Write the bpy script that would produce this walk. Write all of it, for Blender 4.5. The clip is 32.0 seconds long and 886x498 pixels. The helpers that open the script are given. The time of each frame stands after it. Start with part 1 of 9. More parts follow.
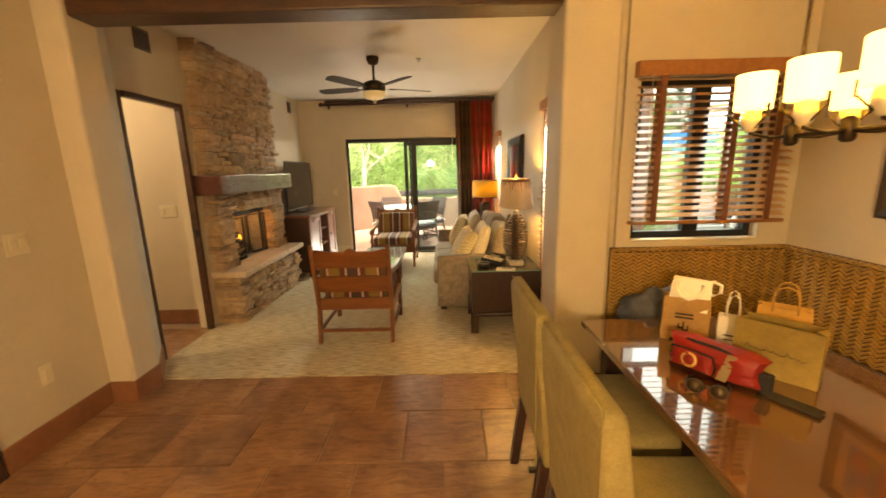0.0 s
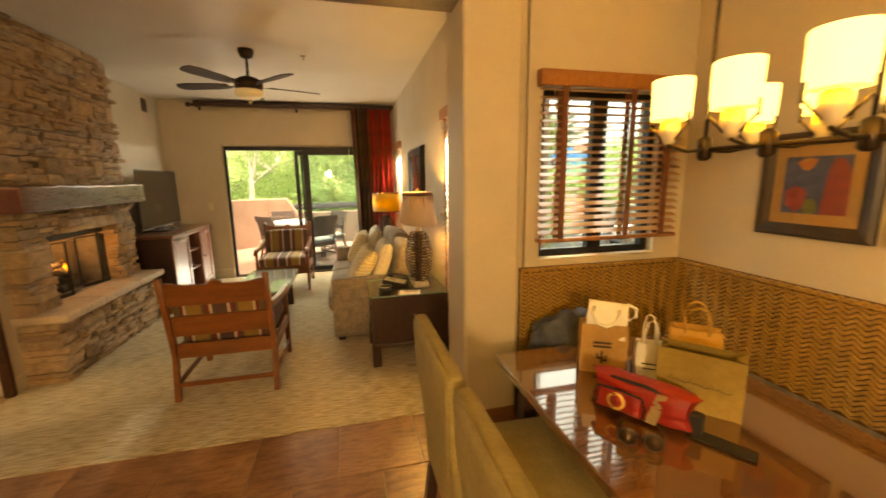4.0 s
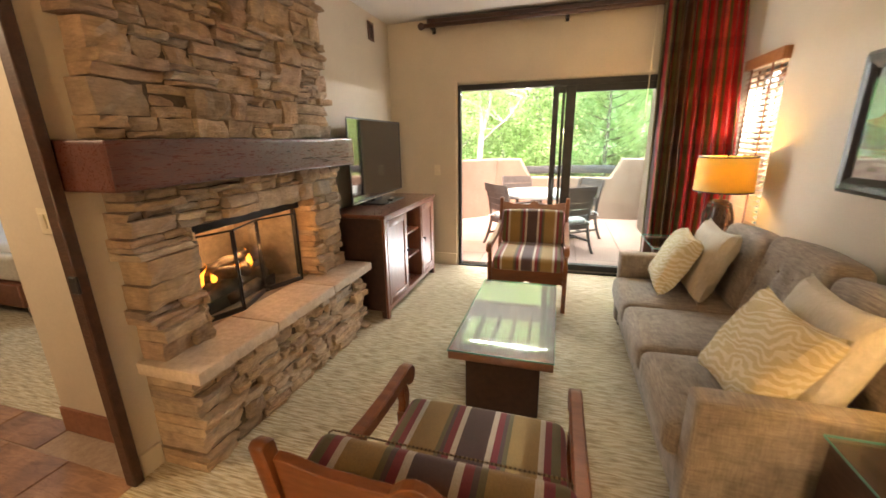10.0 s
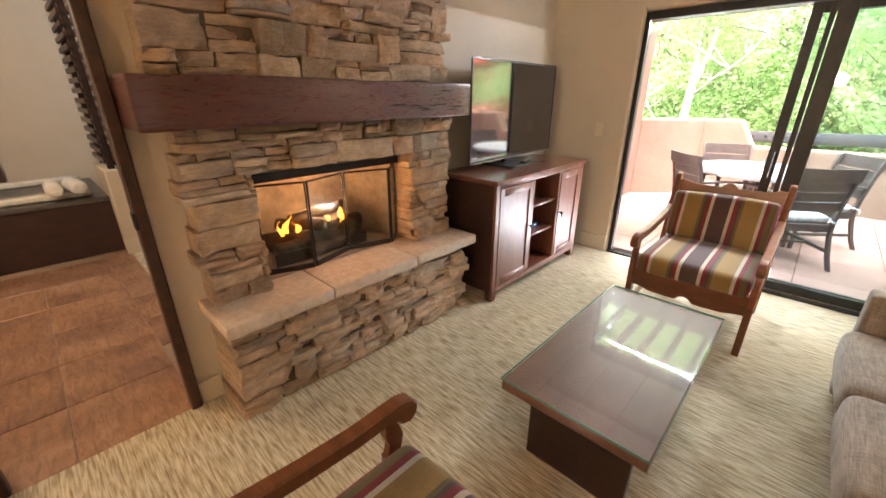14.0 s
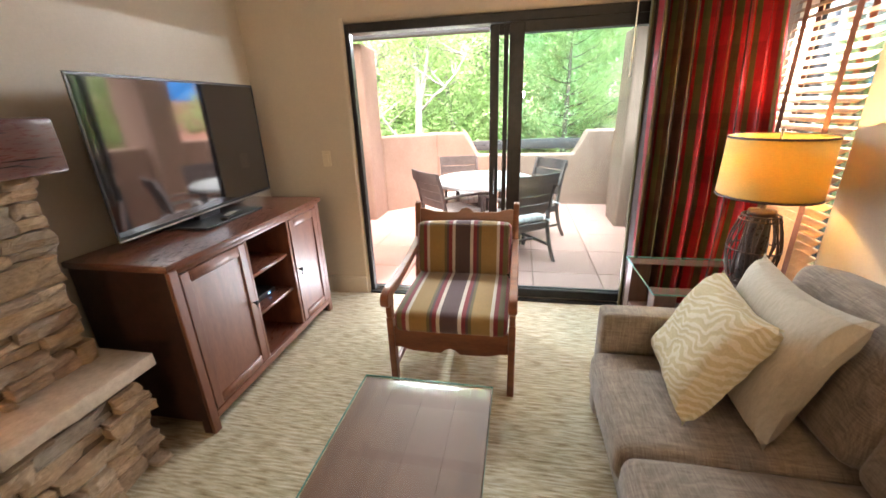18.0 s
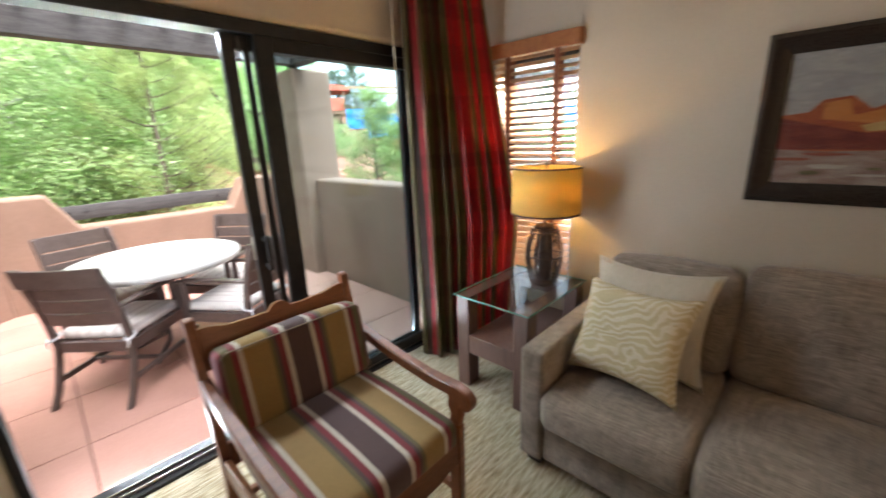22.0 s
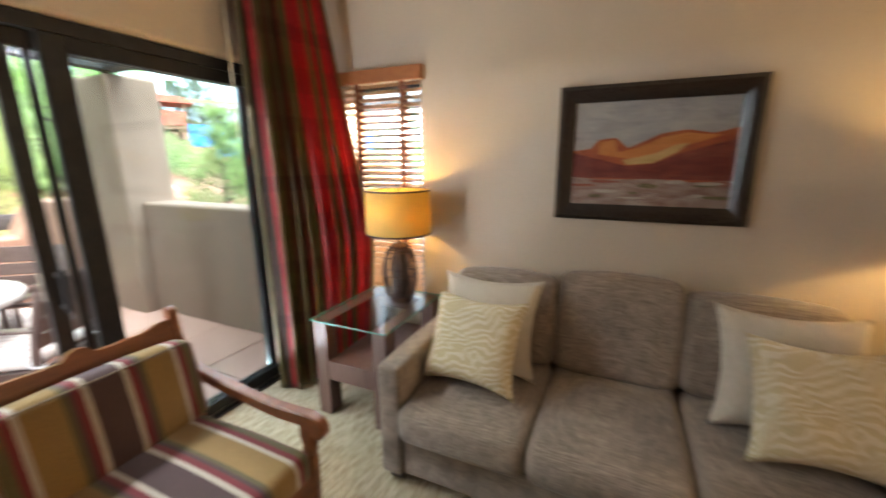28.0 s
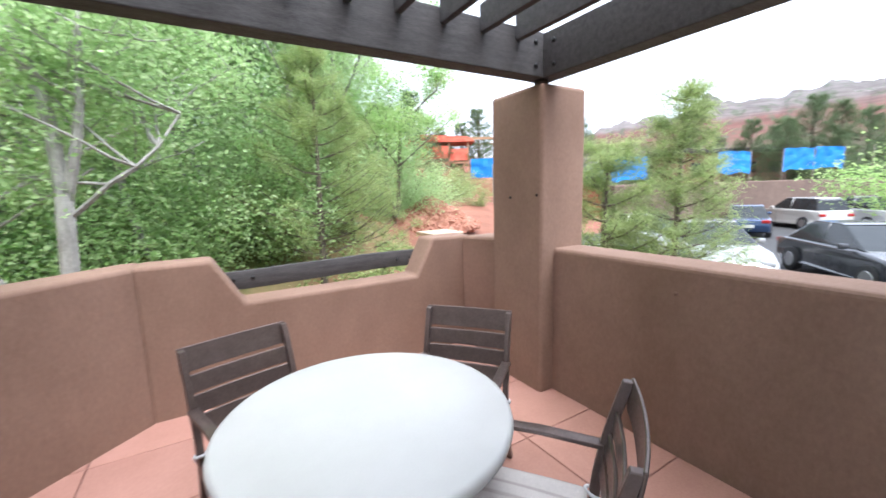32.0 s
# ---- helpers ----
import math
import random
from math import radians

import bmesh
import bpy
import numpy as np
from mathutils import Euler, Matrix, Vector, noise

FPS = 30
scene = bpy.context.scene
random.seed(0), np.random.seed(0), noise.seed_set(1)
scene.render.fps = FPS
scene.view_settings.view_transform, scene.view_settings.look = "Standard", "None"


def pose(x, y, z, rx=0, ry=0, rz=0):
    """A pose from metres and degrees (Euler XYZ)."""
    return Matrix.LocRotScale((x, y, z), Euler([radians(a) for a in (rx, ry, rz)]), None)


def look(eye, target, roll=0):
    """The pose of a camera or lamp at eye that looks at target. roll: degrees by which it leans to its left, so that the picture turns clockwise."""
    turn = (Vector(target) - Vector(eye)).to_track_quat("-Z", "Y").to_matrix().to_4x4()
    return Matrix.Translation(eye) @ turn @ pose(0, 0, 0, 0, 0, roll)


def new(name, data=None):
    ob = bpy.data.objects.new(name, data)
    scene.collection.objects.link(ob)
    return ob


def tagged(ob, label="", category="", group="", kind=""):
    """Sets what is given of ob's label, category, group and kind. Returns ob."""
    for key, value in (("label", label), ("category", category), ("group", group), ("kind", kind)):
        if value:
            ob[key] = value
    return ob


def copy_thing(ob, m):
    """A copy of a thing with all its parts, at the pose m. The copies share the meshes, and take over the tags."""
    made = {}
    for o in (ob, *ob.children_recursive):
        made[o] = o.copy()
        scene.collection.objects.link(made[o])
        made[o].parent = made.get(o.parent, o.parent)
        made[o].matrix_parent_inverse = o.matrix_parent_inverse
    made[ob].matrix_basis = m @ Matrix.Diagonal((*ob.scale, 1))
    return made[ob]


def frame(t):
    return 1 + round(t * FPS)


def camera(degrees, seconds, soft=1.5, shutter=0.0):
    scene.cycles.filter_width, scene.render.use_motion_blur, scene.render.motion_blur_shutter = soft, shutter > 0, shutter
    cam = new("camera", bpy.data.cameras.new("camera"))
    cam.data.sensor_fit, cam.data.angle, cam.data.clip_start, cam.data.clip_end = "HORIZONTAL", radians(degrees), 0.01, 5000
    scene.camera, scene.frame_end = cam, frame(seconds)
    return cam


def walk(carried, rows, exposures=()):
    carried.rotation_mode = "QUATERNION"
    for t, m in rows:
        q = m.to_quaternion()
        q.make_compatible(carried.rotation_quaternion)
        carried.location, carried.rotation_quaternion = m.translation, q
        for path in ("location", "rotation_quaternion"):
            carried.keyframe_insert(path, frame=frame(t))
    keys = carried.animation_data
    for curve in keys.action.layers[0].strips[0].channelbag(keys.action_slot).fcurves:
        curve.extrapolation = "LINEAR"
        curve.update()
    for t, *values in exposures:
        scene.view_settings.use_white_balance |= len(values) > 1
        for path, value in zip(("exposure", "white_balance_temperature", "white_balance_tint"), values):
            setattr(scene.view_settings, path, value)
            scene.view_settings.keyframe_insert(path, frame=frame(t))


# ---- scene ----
cam = camera(97.6, 32.0, 1.6, 0.4)
METRES, EYE, TILT, LEAN, TURN = 9.5, 1.505, 0.0, 0.0, 0.3
ROWS = [
    (0.0, 0.0, 0.0, 0.0, -0.26, -11.65, 1.27),
    (0.5, 0.0074, -0.0013, 0.0009, -5.77, -9.83, 1.57),
    (1.0, 0.0144, 0.0005, 0.0013, -11.21, -9.08, 1.8),
    (1.5, 0.0214, 0.0026, 0.0011, -16.81, -8.83, 1.78),
    (2.0, 0.0268, 0.0041, 0.0011, -21.86, -8.92, 1.63),
    (2.5, 0.03, 0.0073, 0.0007, -26.15, -9.11, 1.37),
    (3.0, 0.0293, 0.0145, 0.0009, -26.82, -9.3, 1.26),
    (3.5, 0.0216, 0.0262, 0.0012, -21.92, -9.49, 1.13),
    (4.0, 0.0099, 0.0394, 0.0004, -14.13, -10.18, 0.72),
    (4.5, -0.0003, 0.0549, -0.0018, -6.7, -10.94, 0.25),
    (6.5, -0.047, 0.1412, 0.0009, 2.0, -12.69, 0.53),
    (7.0, -0.0528, 0.1665, 0.0002, 2.53, -13.62, 0.68),
    (7.5, -0.0632, 0.1864, -0.0013, 2.14, -14.83, 0.76),
    (8.0, -0.0773, 0.2055, 0.0, 1.34, -15.38, 0.9),
    (8.5, -0.0818, 0.221, -0.0012, 1.25, -15.64, 1.12),
    (9.0, -0.0743, 0.2403, -0.0007, 4.64, -14.82, 1.11),
    (9.5, -0.066, 0.2598, -0.0013, 9.84, -15.34, 0.98),
    (10.0, -0.0602, 0.2811, -0.0034, 16.06, -15.65, 0.94),
    (10.5, -0.054, 0.2994, -0.0022, 22.5, -16.05, 1.0),
    (11.0, -0.0428, 0.3161, -0.001, 29.29, -16.77, 1.02),
    (11.5, -0.0325, 0.3267, -0.001, 34.75, -17.84, 0.79),
    (12.0, -0.0317, 0.3324, -0.0027, 38.65, -19.78, 0.45),
    (12.5, -0.0358, 0.3389, -0.0061, 41.19, -22.05, 0.16),
    (13.0, -0.0393, 0.3445, -0.009, 42.57, -23.53, 0.1),
    (13.5, -0.0427, 0.3502, -0.0091, 43.0, -23.22, 0.01),
    (15.5, -0.0431, 0.3776, 0.0014, 41.66, -15.93, 0.92),
    (16.0, -0.0423, 0.3907, 0.0019, 38.13, -16.75, 1.37),
    (16.5, -0.0396, 0.4006, -0.0007, 32.73, -18.2, 1.98),
    (17.0, -0.0375, 0.4105, -0.0031, 24.83, -20.15, 2.07),
    (17.5, -0.0415, 0.426, -0.0034, 16.3, -20.95, 2.09),
    (18.0, -0.0482, 0.4424, -0.0022, 10.37, -20.05, 1.88),
    (18.5, -0.0537, 0.457, -0.001, 9.64, -17.37, 1.1),
    (19.0, -0.0683, 0.4671, -0.0005, 9.47, -15.35, 0.65),
    (19.5, -0.0961, 0.4696, 0.0025, 7.44, -13.85, 0.3),
    (20.0, -0.1165, 0.4817, 0.0025, 3.65, -14.12, 0.37),
    (20.5, -0.1327, 0.5034, 0.0003, -1.43, -14.51, 0.73),
    (21.0, -0.1434, 0.5235, -0.0012, -11.5, -15.9, 1.48),
    (21.5, -0.1491, 0.5385, -0.0008, -29.23, -15.97, 2.42),
    (22.0, -0.1459, 0.5371, -0.0012, -47.06, -15.82, 2.07),
    (22.5, -0.1422, 0.5238, -0.0009, -62.81, -15.07, 1.56),
    (23.0, -0.1423, 0.5106, 0.0012, -74.82, -13.85, 1.36),
    (23.5, -0.1434, 0.502, 0.0024, -82.92, -13.02, 1.47),
    (24.0, -0.1441, 0.4978, 0.0027, -87.22, -13.44, 1.37),
    (24.5, -0.144, 0.4978, 0.0016, -89.15, -15.96, 0.91),
    (26.5, -0.14, 0.5004, -0.0094, -89.35, -25.92, -1.32),
    (27.0, -0.1404, 0.5024, -0.0057, -87.49, -23.15, -1.06),
    (27.5, -0.1414, 0.5079, -0.0029, -82.0, -17.68, -0.43),
    (28.0, -0.1445, 0.5259, -0.0014, -65.93, -12.89, 0.32),
    (28.5, -0.1552, 0.5504, 0.0012, -42.73, -11.54, 0.57),
    (29.0, -0.1613, 0.5787, 0.0014, -25.36, -10.26, 0.09),
    (29.5, -0.1573, 0.6110, 0.0022, -18.96, -9.49, 0.36),
    (30.0, -0.157, 0.6471, 0.0017, -18.86, -9.7, 1.39),
    (30.5, -0.1539, 0.6778, 0.0016, -18.76, -9.41, 1.34),
    (31.0, -0.1474, 0.7090, 0.0027, -19.26, -9.11, 1.06),
    (31.5, -0.1423, 0.7408, 0.0035, -22.94, -8.64, 1.12),
    (32.0, -0.1349, 0.7635, 0.0043, -31.51, -8.43, 1.75),
]
walk(cam, [(t, pose(0, 0, EYE, TILT, LEAN, TURN) @ pose(METRES * x, METRES * y, METRES * z, 90 + pitch, roll, yaw)) for t, x, y, z, yaw, pitch, roll in ROWS], exposures=[
    (0.0, 3.38, 8700, 6), (1.5, 3.3, 10200, 6), (3.0, 3.18, 10400, 6), (4.5, 3.18, 9900, 6), (6.5, 3.15, 6500, 8), (8.0, 3.22, 6600, 8), (10.0, 3.66, 6850, 10), (13.0, 3.82, 6300, 13), (18.0, 3.57, 6150, 12), (20.0, 3.15, 6000, 10), (21.0, 3.0, 5950, 10), (22.0, 2.72, 6000, 10), (23.0, 2.8, 7400, 10),
    (24.5, 3.04, 7500, 10), (27.0, 3.3, 7550, 10), (28.0, 3.1, 6200, 10), (29.0, 2.7, 5700, 10), (30.2, 2.68, 5600, 11), (31.0, 2.12, 5600, 11), (32.0, 1.58, 5600, 10)])

# ---- world and light ----
world = bpy.data.worlds.new("sky")
world.use_nodes = True
scene.world = world
wn = world.node_tree
sky = wn.nodes.new("ShaderNodeTexSky")
sky.sky_type = "NISHITA"
sky.sun_disc = False
sky.sun_elevation, sky.sun_rotation = radians(62), radians(218)
sky.air_density, sky.dust_density, sky.ozone_density = 0.6, 10.0, 0.0
overcast = wn.nodes.new("ShaderNodeMix")
overcast.data_type = "RGBA"
overcast.inputs[0].default_value = 0.7
overcast.inputs[7].default_value = (8.0, 8.0, 8.15, 1)
wn.links.new(sky.outputs[0], overcast.inputs[6])
wn.links.new(overcast.outputs[2], wn.nodes["Background"].inputs[0])
wn.nodes["Background"].inputs[1].default_value = 0.126

sun_data = bpy.data.lights.new("sun", "SUN")
sun_data.energy, sun_data.angle, sun_data.color = 2.1, radians(40), (1.0, 0.96, 0.90)
sun = new("sun", sun_data)
sun.matrix_world = look((0, 0, 0), (-0.12, 0.45, -0.88))


def area_lamp(name, eye, target, w, h, watts, color):
    data = bpy.data.lights.new(name, "AREA")
    data.shape, data.size, data.size_y, data.energy, data.color = "RECTANGLE", w, h, watts, color
    ob = new(name, data)
    ob.matrix_world = look(eye, target)
    return ob


def bulb(name, place, watts, color, radius=0.03):
    data = bpy.data.lights.new(name, "POINT")
    data.energy, data.color, data.shadow_soft_size = watts, color, radius
    ob = new(name, data)
    ob.location = place
    return ob


DAY = (0.93, 0.97, 1.0)
WARM = (1.0, 0.60, 0.20)
# sky light in the opening of the patio door, along its sill, head and jamb
area_lamp("daylight_sill", (-0.5, 7.268, 0.03), (-0.6, 5.2, 1.3), 1.9, 0.003, 5.5, DAY)
area_lamp("daylight_head", (-0.6, 7.262, 1.985), (-0.7, 4.6, 0.7), 2.0, 0.004, 5.4, DAY)
area_lamp("daylight_far_jamb", (-1.66, 7.24, 1.0), (0.0, 7.24, 0.85), 0.0015, 1.7, 3.5, DAY)
area_lamp("daylight_dining_window", (1.6, 2.70, 1.5), (1.6, 1.5, 1.3), 0.8, 0.95, 0.7, DAY)
area_lamp("daylight_side_window", (1.085, 3.245, 1.985), (0.3, 3.245, 0.8), 0.5, 0.01, 9, DAY)
area_lamp("daylight_end_window", (1.085, 6.47, 1.985), (0.5, 6.47, 0.9), 0.5, 0.01, 9, DAY)
LAMP_A, LAMP_B = (0.655, 6.225), (0.67, 3.64)
bulb("bulb_end_table_lamp", (*LAMP_A, 1.20), 5.2, WARM)
bulb("bulb_side_table_lamp", (*LAMP_B, 1.30), 7, WARM)
CHANDELIER = [(1.095, 1.44), (1.098, 1.233), (1.09, 1.004), (1.197, 0.842), (1.46, 1.46), (1.45, 1.25), (1.46, 1.07)]
for cx, cy in CHANDELIER:
    bulb("bulb_chandelier", (cx, cy, 1.745), 0.44, (1.0, 0.53, 0.015), 0.04)
bulb("bulb_hall", (-3.6, 2.6, 2.45), 8, (1.0, 0.76, 0.52), 0.12)
# added point lamp, stands in for daylight from an unseen bedroom window
bulb("daylight_bedroom", (-5.4, 5.4, 2.4), 4.2, (0.72, 0.86, 1.0), 0.15)
# unseen fill lamp, added to lift the entry wall, floor and hearth
bulb("fill_lamp_entry", (-0.5, -1.7, 1.75), 25, (1.0, 0.74, 0.46), 0.12)
bulb("fire_glow", (-2.50, 4.50, 0.80), 1.3, (1.0, 0.48, 0.18), 0.06)

# ---- materials ----


def start(name):
    m = bpy.data.materials.new(name)
    m.use_nodes = True
    return m, m.node_tree, m.node_tree.nodes["Principled BSDF"]


def coords(nt, scale=(1, 1, 1), shuffle=False, rot=(0, 0, 0)):
    tc = nt.nodes.new("ShaderNodeTexCoord")
    mp = nt.nodes.new("ShaderNodeMapping")
    mp.inputs["Scale"].default_value = scale
    mp.inputs["Rotation"].default_value = [radians(a) for a in rot]
    nt.links.new(tc.outputs["Object"], mp.inputs["Vector"])
    if shuffle:
        info = nt.nodes.new("ShaderNodeObjectInfo")
        mul = nt.nodes.new("ShaderNodeMath")
        mul.operation = "MULTIPLY"
        mul.inputs[1].default_value = 37.0
        nt.links.new(info.outputs["Random"], mul.inputs[0])
        nt.links.new(mul.outputs[0], mp.inputs["Location"])
    return mp.outputs[0]


def grain(nt, vec, scale, detail=4.0, rough=0.55, twist=0.0):
    n = nt.nodes.new("ShaderNodeTexNoise")
    n.inputs["Scale"].default_value, n.inputs["Detail"].default_value = scale, detail
    n.inputs["Roughness"].default_value, n.inputs["Distortion"].default_value = rough, twist
    nt.links.new(vec, n.inputs["Vector"])
    return n.outputs["Fac"]


def ramp(nt, fac, stops, constant=False):
    r = nt.nodes.new("ShaderNodeValToRGB")
    if constant:
        r.color_ramp.interpolation = "CONSTANT"
    while len(r.color_ramp.elements) < len(stops):
        r.color_ramp.elements.new(0.5)
    for e, (p, c) in zip(r.color_ramp.elements, stops):
        e.position, e.color = p, (*c, 1) if len(c) == 3 else c
    nt.links.new(fac, r.inputs[0])
    return r.outputs[0]


def blend(nt, fac, a, b, mode="MIX"):
    n = nt.nodes.new("ShaderNodeMix")
    n.data_type, n.blend_type = "RGBA", mode
    for value, socket in ((fac, n.inputs[0]), (a, n.inputs[6]), (b, n.inputs[7])):
        if isinstance(value, (int, float)):
            socket.default_value = value
        elif isinstance(value, tuple):
            socket.default_value = (*value, 1)
        else:
            nt.links.new(value, socket)
    return n.outputs[2]


def relief(nt, bsdf, height, strength, depth=0.01):
    b = nt.nodes.new("ShaderNodeBump")
    b.inputs["Strength"].default_value, b.inputs["Distance"].default_value = strength, depth
    nt.links.new(height, b.inputs["Height"])
    nt.links.new(b.outputs[0], bsdf.inputs["Normal"])


def surface(name, dark, light, scale=8.0, rough=0.6, stretch=(1, 1, 1), bump=0.2, depth=0.004, metal=0.0, fine=6.0, wear=0.25,
            shuffle=False, vary=0.0, rot=(0, 0, 0), coat=0.0, spread=(0.3, 0.7), coat_rough=0.15):
    """A two-scale surface: broad tone from dark to light, fine grain on top, roughness that follows the grain."""
    m, nt, b = start(name)
    v = coords(nt, stretch, shuffle, rot)
    broad, small = grain(nt, v, scale, 5), grain(nt, v, scale * fine, 4, 0.65)
    tone = ramp(nt, broad, [(spread[0], dark), (spread[1], light)])
    speck = ramp(nt, small, [(0.3, (1 - wear,) * 3), (0.7, (1.0,) * 3)])
    col = blend(nt, 1.0, tone, speck, "MULTIPLY")
    if vary:
        info = nt.nodes.new("ShaderNodeObjectInfo")
        shade = ramp(nt, info.outputs["Random"], [(0.0, (1 - vary,) * 3), (1.0, (1 + vary * 0.4,) * 3)])
        col = blend(nt, 1.0, col, shade, "MULTIPLY")
    nt.links.new(col, b.inputs["Base Color"])
    rr = ramp(nt, small, [(0.2, (min(1, rough + 0.1),) * 3), (0.8, (max(0, rough - 0.1),) * 3)])
    nt.links.new(rr, b.inputs["Roughness"])
    b.inputs["Metallic"].default_value = metal
    b.inputs["Coat Weight"].default_value = coat
    b.inputs["Coat Roughness"].default_value = coat_rough
    if bump:
        relief(nt, b, small, bump, depth)
    return m


def glowing(name, color, strength, base=(0.8, 0.7, 0.5)):
    m, nt, b = start(name)
    b.inputs["Base Color"].default_value = (*base, 1)
    b.inputs["Emission Color"].default_value = (*color, 1)
    b.inputs["Emission Strength"].default_value = strength
    b.inputs["Roughness"].default_value = 0.5
    return m


def clear_glass(name, tint=(0.95, 0.98, 0.97), rough=0.0, bend=5.0, base=0.028):
    m, nt, b = start(name)
    out = nt.nodes["Material Output"]
    tr, gl, mx = nt.nodes.new("ShaderNodeBsdfTransparent"), nt.nodes.new("ShaderNodeBsdfGlossy"), nt.nodes.new("ShaderNodeMixShader")
    lw = nt.nodes.new("ShaderNodeLayerWeight")
    lw.inputs[0].default_value = 0.5
    pw, fr = nt.nodes.new("ShaderNodeMath"), nt.nodes.new("ShaderNodeMath")
    pw.operation, pw.inputs[1].default_value = "POWER", bend
    fr.operation, fr.inputs[1].default_value, fr.inputs[2].default_value = "MULTIPLY_ADD", 0.9, base
    nt.links.new(lw.outputs["Facing"], pw.inputs[0])
    nt.links.new(pw.outputs[0], fr.inputs[0])
    tr.inputs[0].default_value = (*tint, 1)
    gl.inputs["Roughness"].default_value = rough
    nt.links.new(fr.outputs[0], mx.inputs[0])
    nt.links.new(tr.outputs[0], mx.inputs[1])
    nt.links.new(gl.outputs[0], mx.inputs[2])
    nt.links.new(mx.outputs[0], out.inputs[0])
    return m


def stripes_material(name, bands, period, axis, rough=0.85, weave=220.0, mirrored=False):
    """Woven stripes that run along the other axes: bands of (start, colour) over one period, in metres along axis."""
    m, nt, b = start(name)
    v = coords(nt)
    sep = nt.nodes.new("ShaderNodeSeparateXYZ")
    nt.links.new(v, sep.inputs[0])
    div = nt.nodes.new("ShaderNodeMath")
    div.operation, div.inputs[1].default_value = "DIVIDE", period
    along = sep.outputs["XYZ".index(axis)]
    if mirrored:
        side = nt.nodes.new("ShaderNodeMath")
        side.operation = "ABSOLUTE"
        nt.links.new(along, side.inputs[0])
        along = side.outputs[0]
    nt.links.new(along, div.inputs[0])
    fr = nt.nodes.new("ShaderNodeMath")
    fr.operation = "FRACT"
    nt.links.new(div.outputs[0], fr.inputs[0])
    col = ramp(nt, fr.outputs[0], bands, True)
    fib = grain(nt, v, weave, 3, 0.7)
    wide = grain(nt, v, 7, 3)
    col = blend(nt, 1.0, col, ramp(nt, fib, [(0.3, (0.72,) * 3), (0.7, (1.0,) * 3)]), "MULTIPLY")
    col = blend(nt, 1.0, col, ramp(nt, wide, [(0.3, (0.86,) * 3), (0.7, (1.0,) * 3)]), "MULTIPLY")
    nt.links.new(col, b.inputs["Base Color"])
    b.inputs["Roughness"].default_value = rough
    b.inputs["Sheen Weight"].default_value = 0.15
    relief(nt, b, fib, 0.3, 0.002)
    return m


paint = surface("cream_wall_paint", (0.52, 0.45, 0.345), (0.565, 0.49, 0.38), 2.5, 0.62, bump=0.25, depth=0.003, fine=28, wear=0.05)
ceiling_paint = surface("off_white_ceiling_paint", (0.53, 0.485, 0.425), (0.575, 0.53, 0.465), 2.0, 0.5, bump=0.15, depth=0.003, fine=30, wear=0.04)
baseboard_paint = surface("cream_baseboard_paint", (0.56, 0.49, 0.38), (0.61, 0.54, 0.42), 5, 0.45, bump=0.1, wear=0.06)
tile_base = surface("brown_tile_baseboard", (0.21, 0.085, 0.045), (0.30, 0.13, 0.07), 5, 0.4, bump=0.1, wear=0.2)
grout = surface("grey_brown_grout", (0.28, 0.19, 0.13), (0.36, 0.26, 0.185), 30, 0.9)
dark_beam = surface("dark_stained_beam", (0.045, 0.018, 0.010), (0.085, 0.035, 0.018), 4, 0.42, (1, 6, 6), 0.3, wear=0.35)
mantel_wood = surface("mahogany_mantel", (0.080, 0.021, 0.014), (0.125, 0.038, 0.024), 5, 0.30, (6, 0.8, 6), 0.10, 0.002, wear=0.4, coat=0.2, coat_rough=0.45)
red_wood = surface("cherry_cabinet_wood", (0.11, 0.034, 0.018), (0.165, 0.054, 0.028), 5, 0.30, (5, 0.7, 5), 0.06, wear=0.3, coat=0.4)
red_wood_upright = surface("cherry_cabinet_wood_upright", (0.14, 0.046, 0.023), (0.205, 0.073, 0.036), 5, 0.45, (5, 5, 0.7), 0.05, wear=0.3, coat=0.3, coat_rough=0.4)
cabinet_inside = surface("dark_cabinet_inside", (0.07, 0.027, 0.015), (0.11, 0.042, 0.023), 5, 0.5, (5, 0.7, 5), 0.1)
chair_wood = surface("amber_oak_chair_wood", (0.165, 0.050, 0.015), (0.25, 0.085, 0.027), 6, 0.36, (0.8, 5, 5), 0.15, wear=0.3)
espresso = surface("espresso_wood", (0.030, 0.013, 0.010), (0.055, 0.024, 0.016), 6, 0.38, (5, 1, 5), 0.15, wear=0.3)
mocha = surface("mocha_wood", (0.105, 0.055, 0.042), (0.15, 0.082, 0.063), 6, 0.4, (5, 5, 1), 0.12, wear=0.2)
blind_wood = surface("honey_blind_wood", (0.31, 0.115, 0.038), (0.41, 0.17, 0.06), 7, 0.4, (4, 0.6, 4), 0.1, wear=0.25)
# slats share the valance's wood; daylight on them is put into this paler colour
slat_wood_daylit = surface("daylit_honey_slat", (0.50, 0.27, 0.125), (0.60, 0.35, 0.17), 7, 0.3, (4, 0.6, 4), 0.05, wear=0.2, coat=0.6)
blind_tape = surface("brown_ladder_tape", (0.15, 0.05, 0.02), (0.2, 0.07, 0.028), 30, 0.8)
black_metal = surface("black_anodised_metal", (0.012, 0.012, 0.013), (0.022, 0.021, 0.021), 20, 0.42, bump=0.05, metal=0.4)
bronze = surface("oiled_bronze", (0.030, 0.020, 0.014), (0.055, 0.037, 0.026), 18, 0.4, bump=0.1, metal=0.7)
brushed = surface("brushed_nickel", (0.38, 0.34, 0.29), (0.48, 0.44, 0.38), 30, 0.32, bump=0.05, metal=0.9)
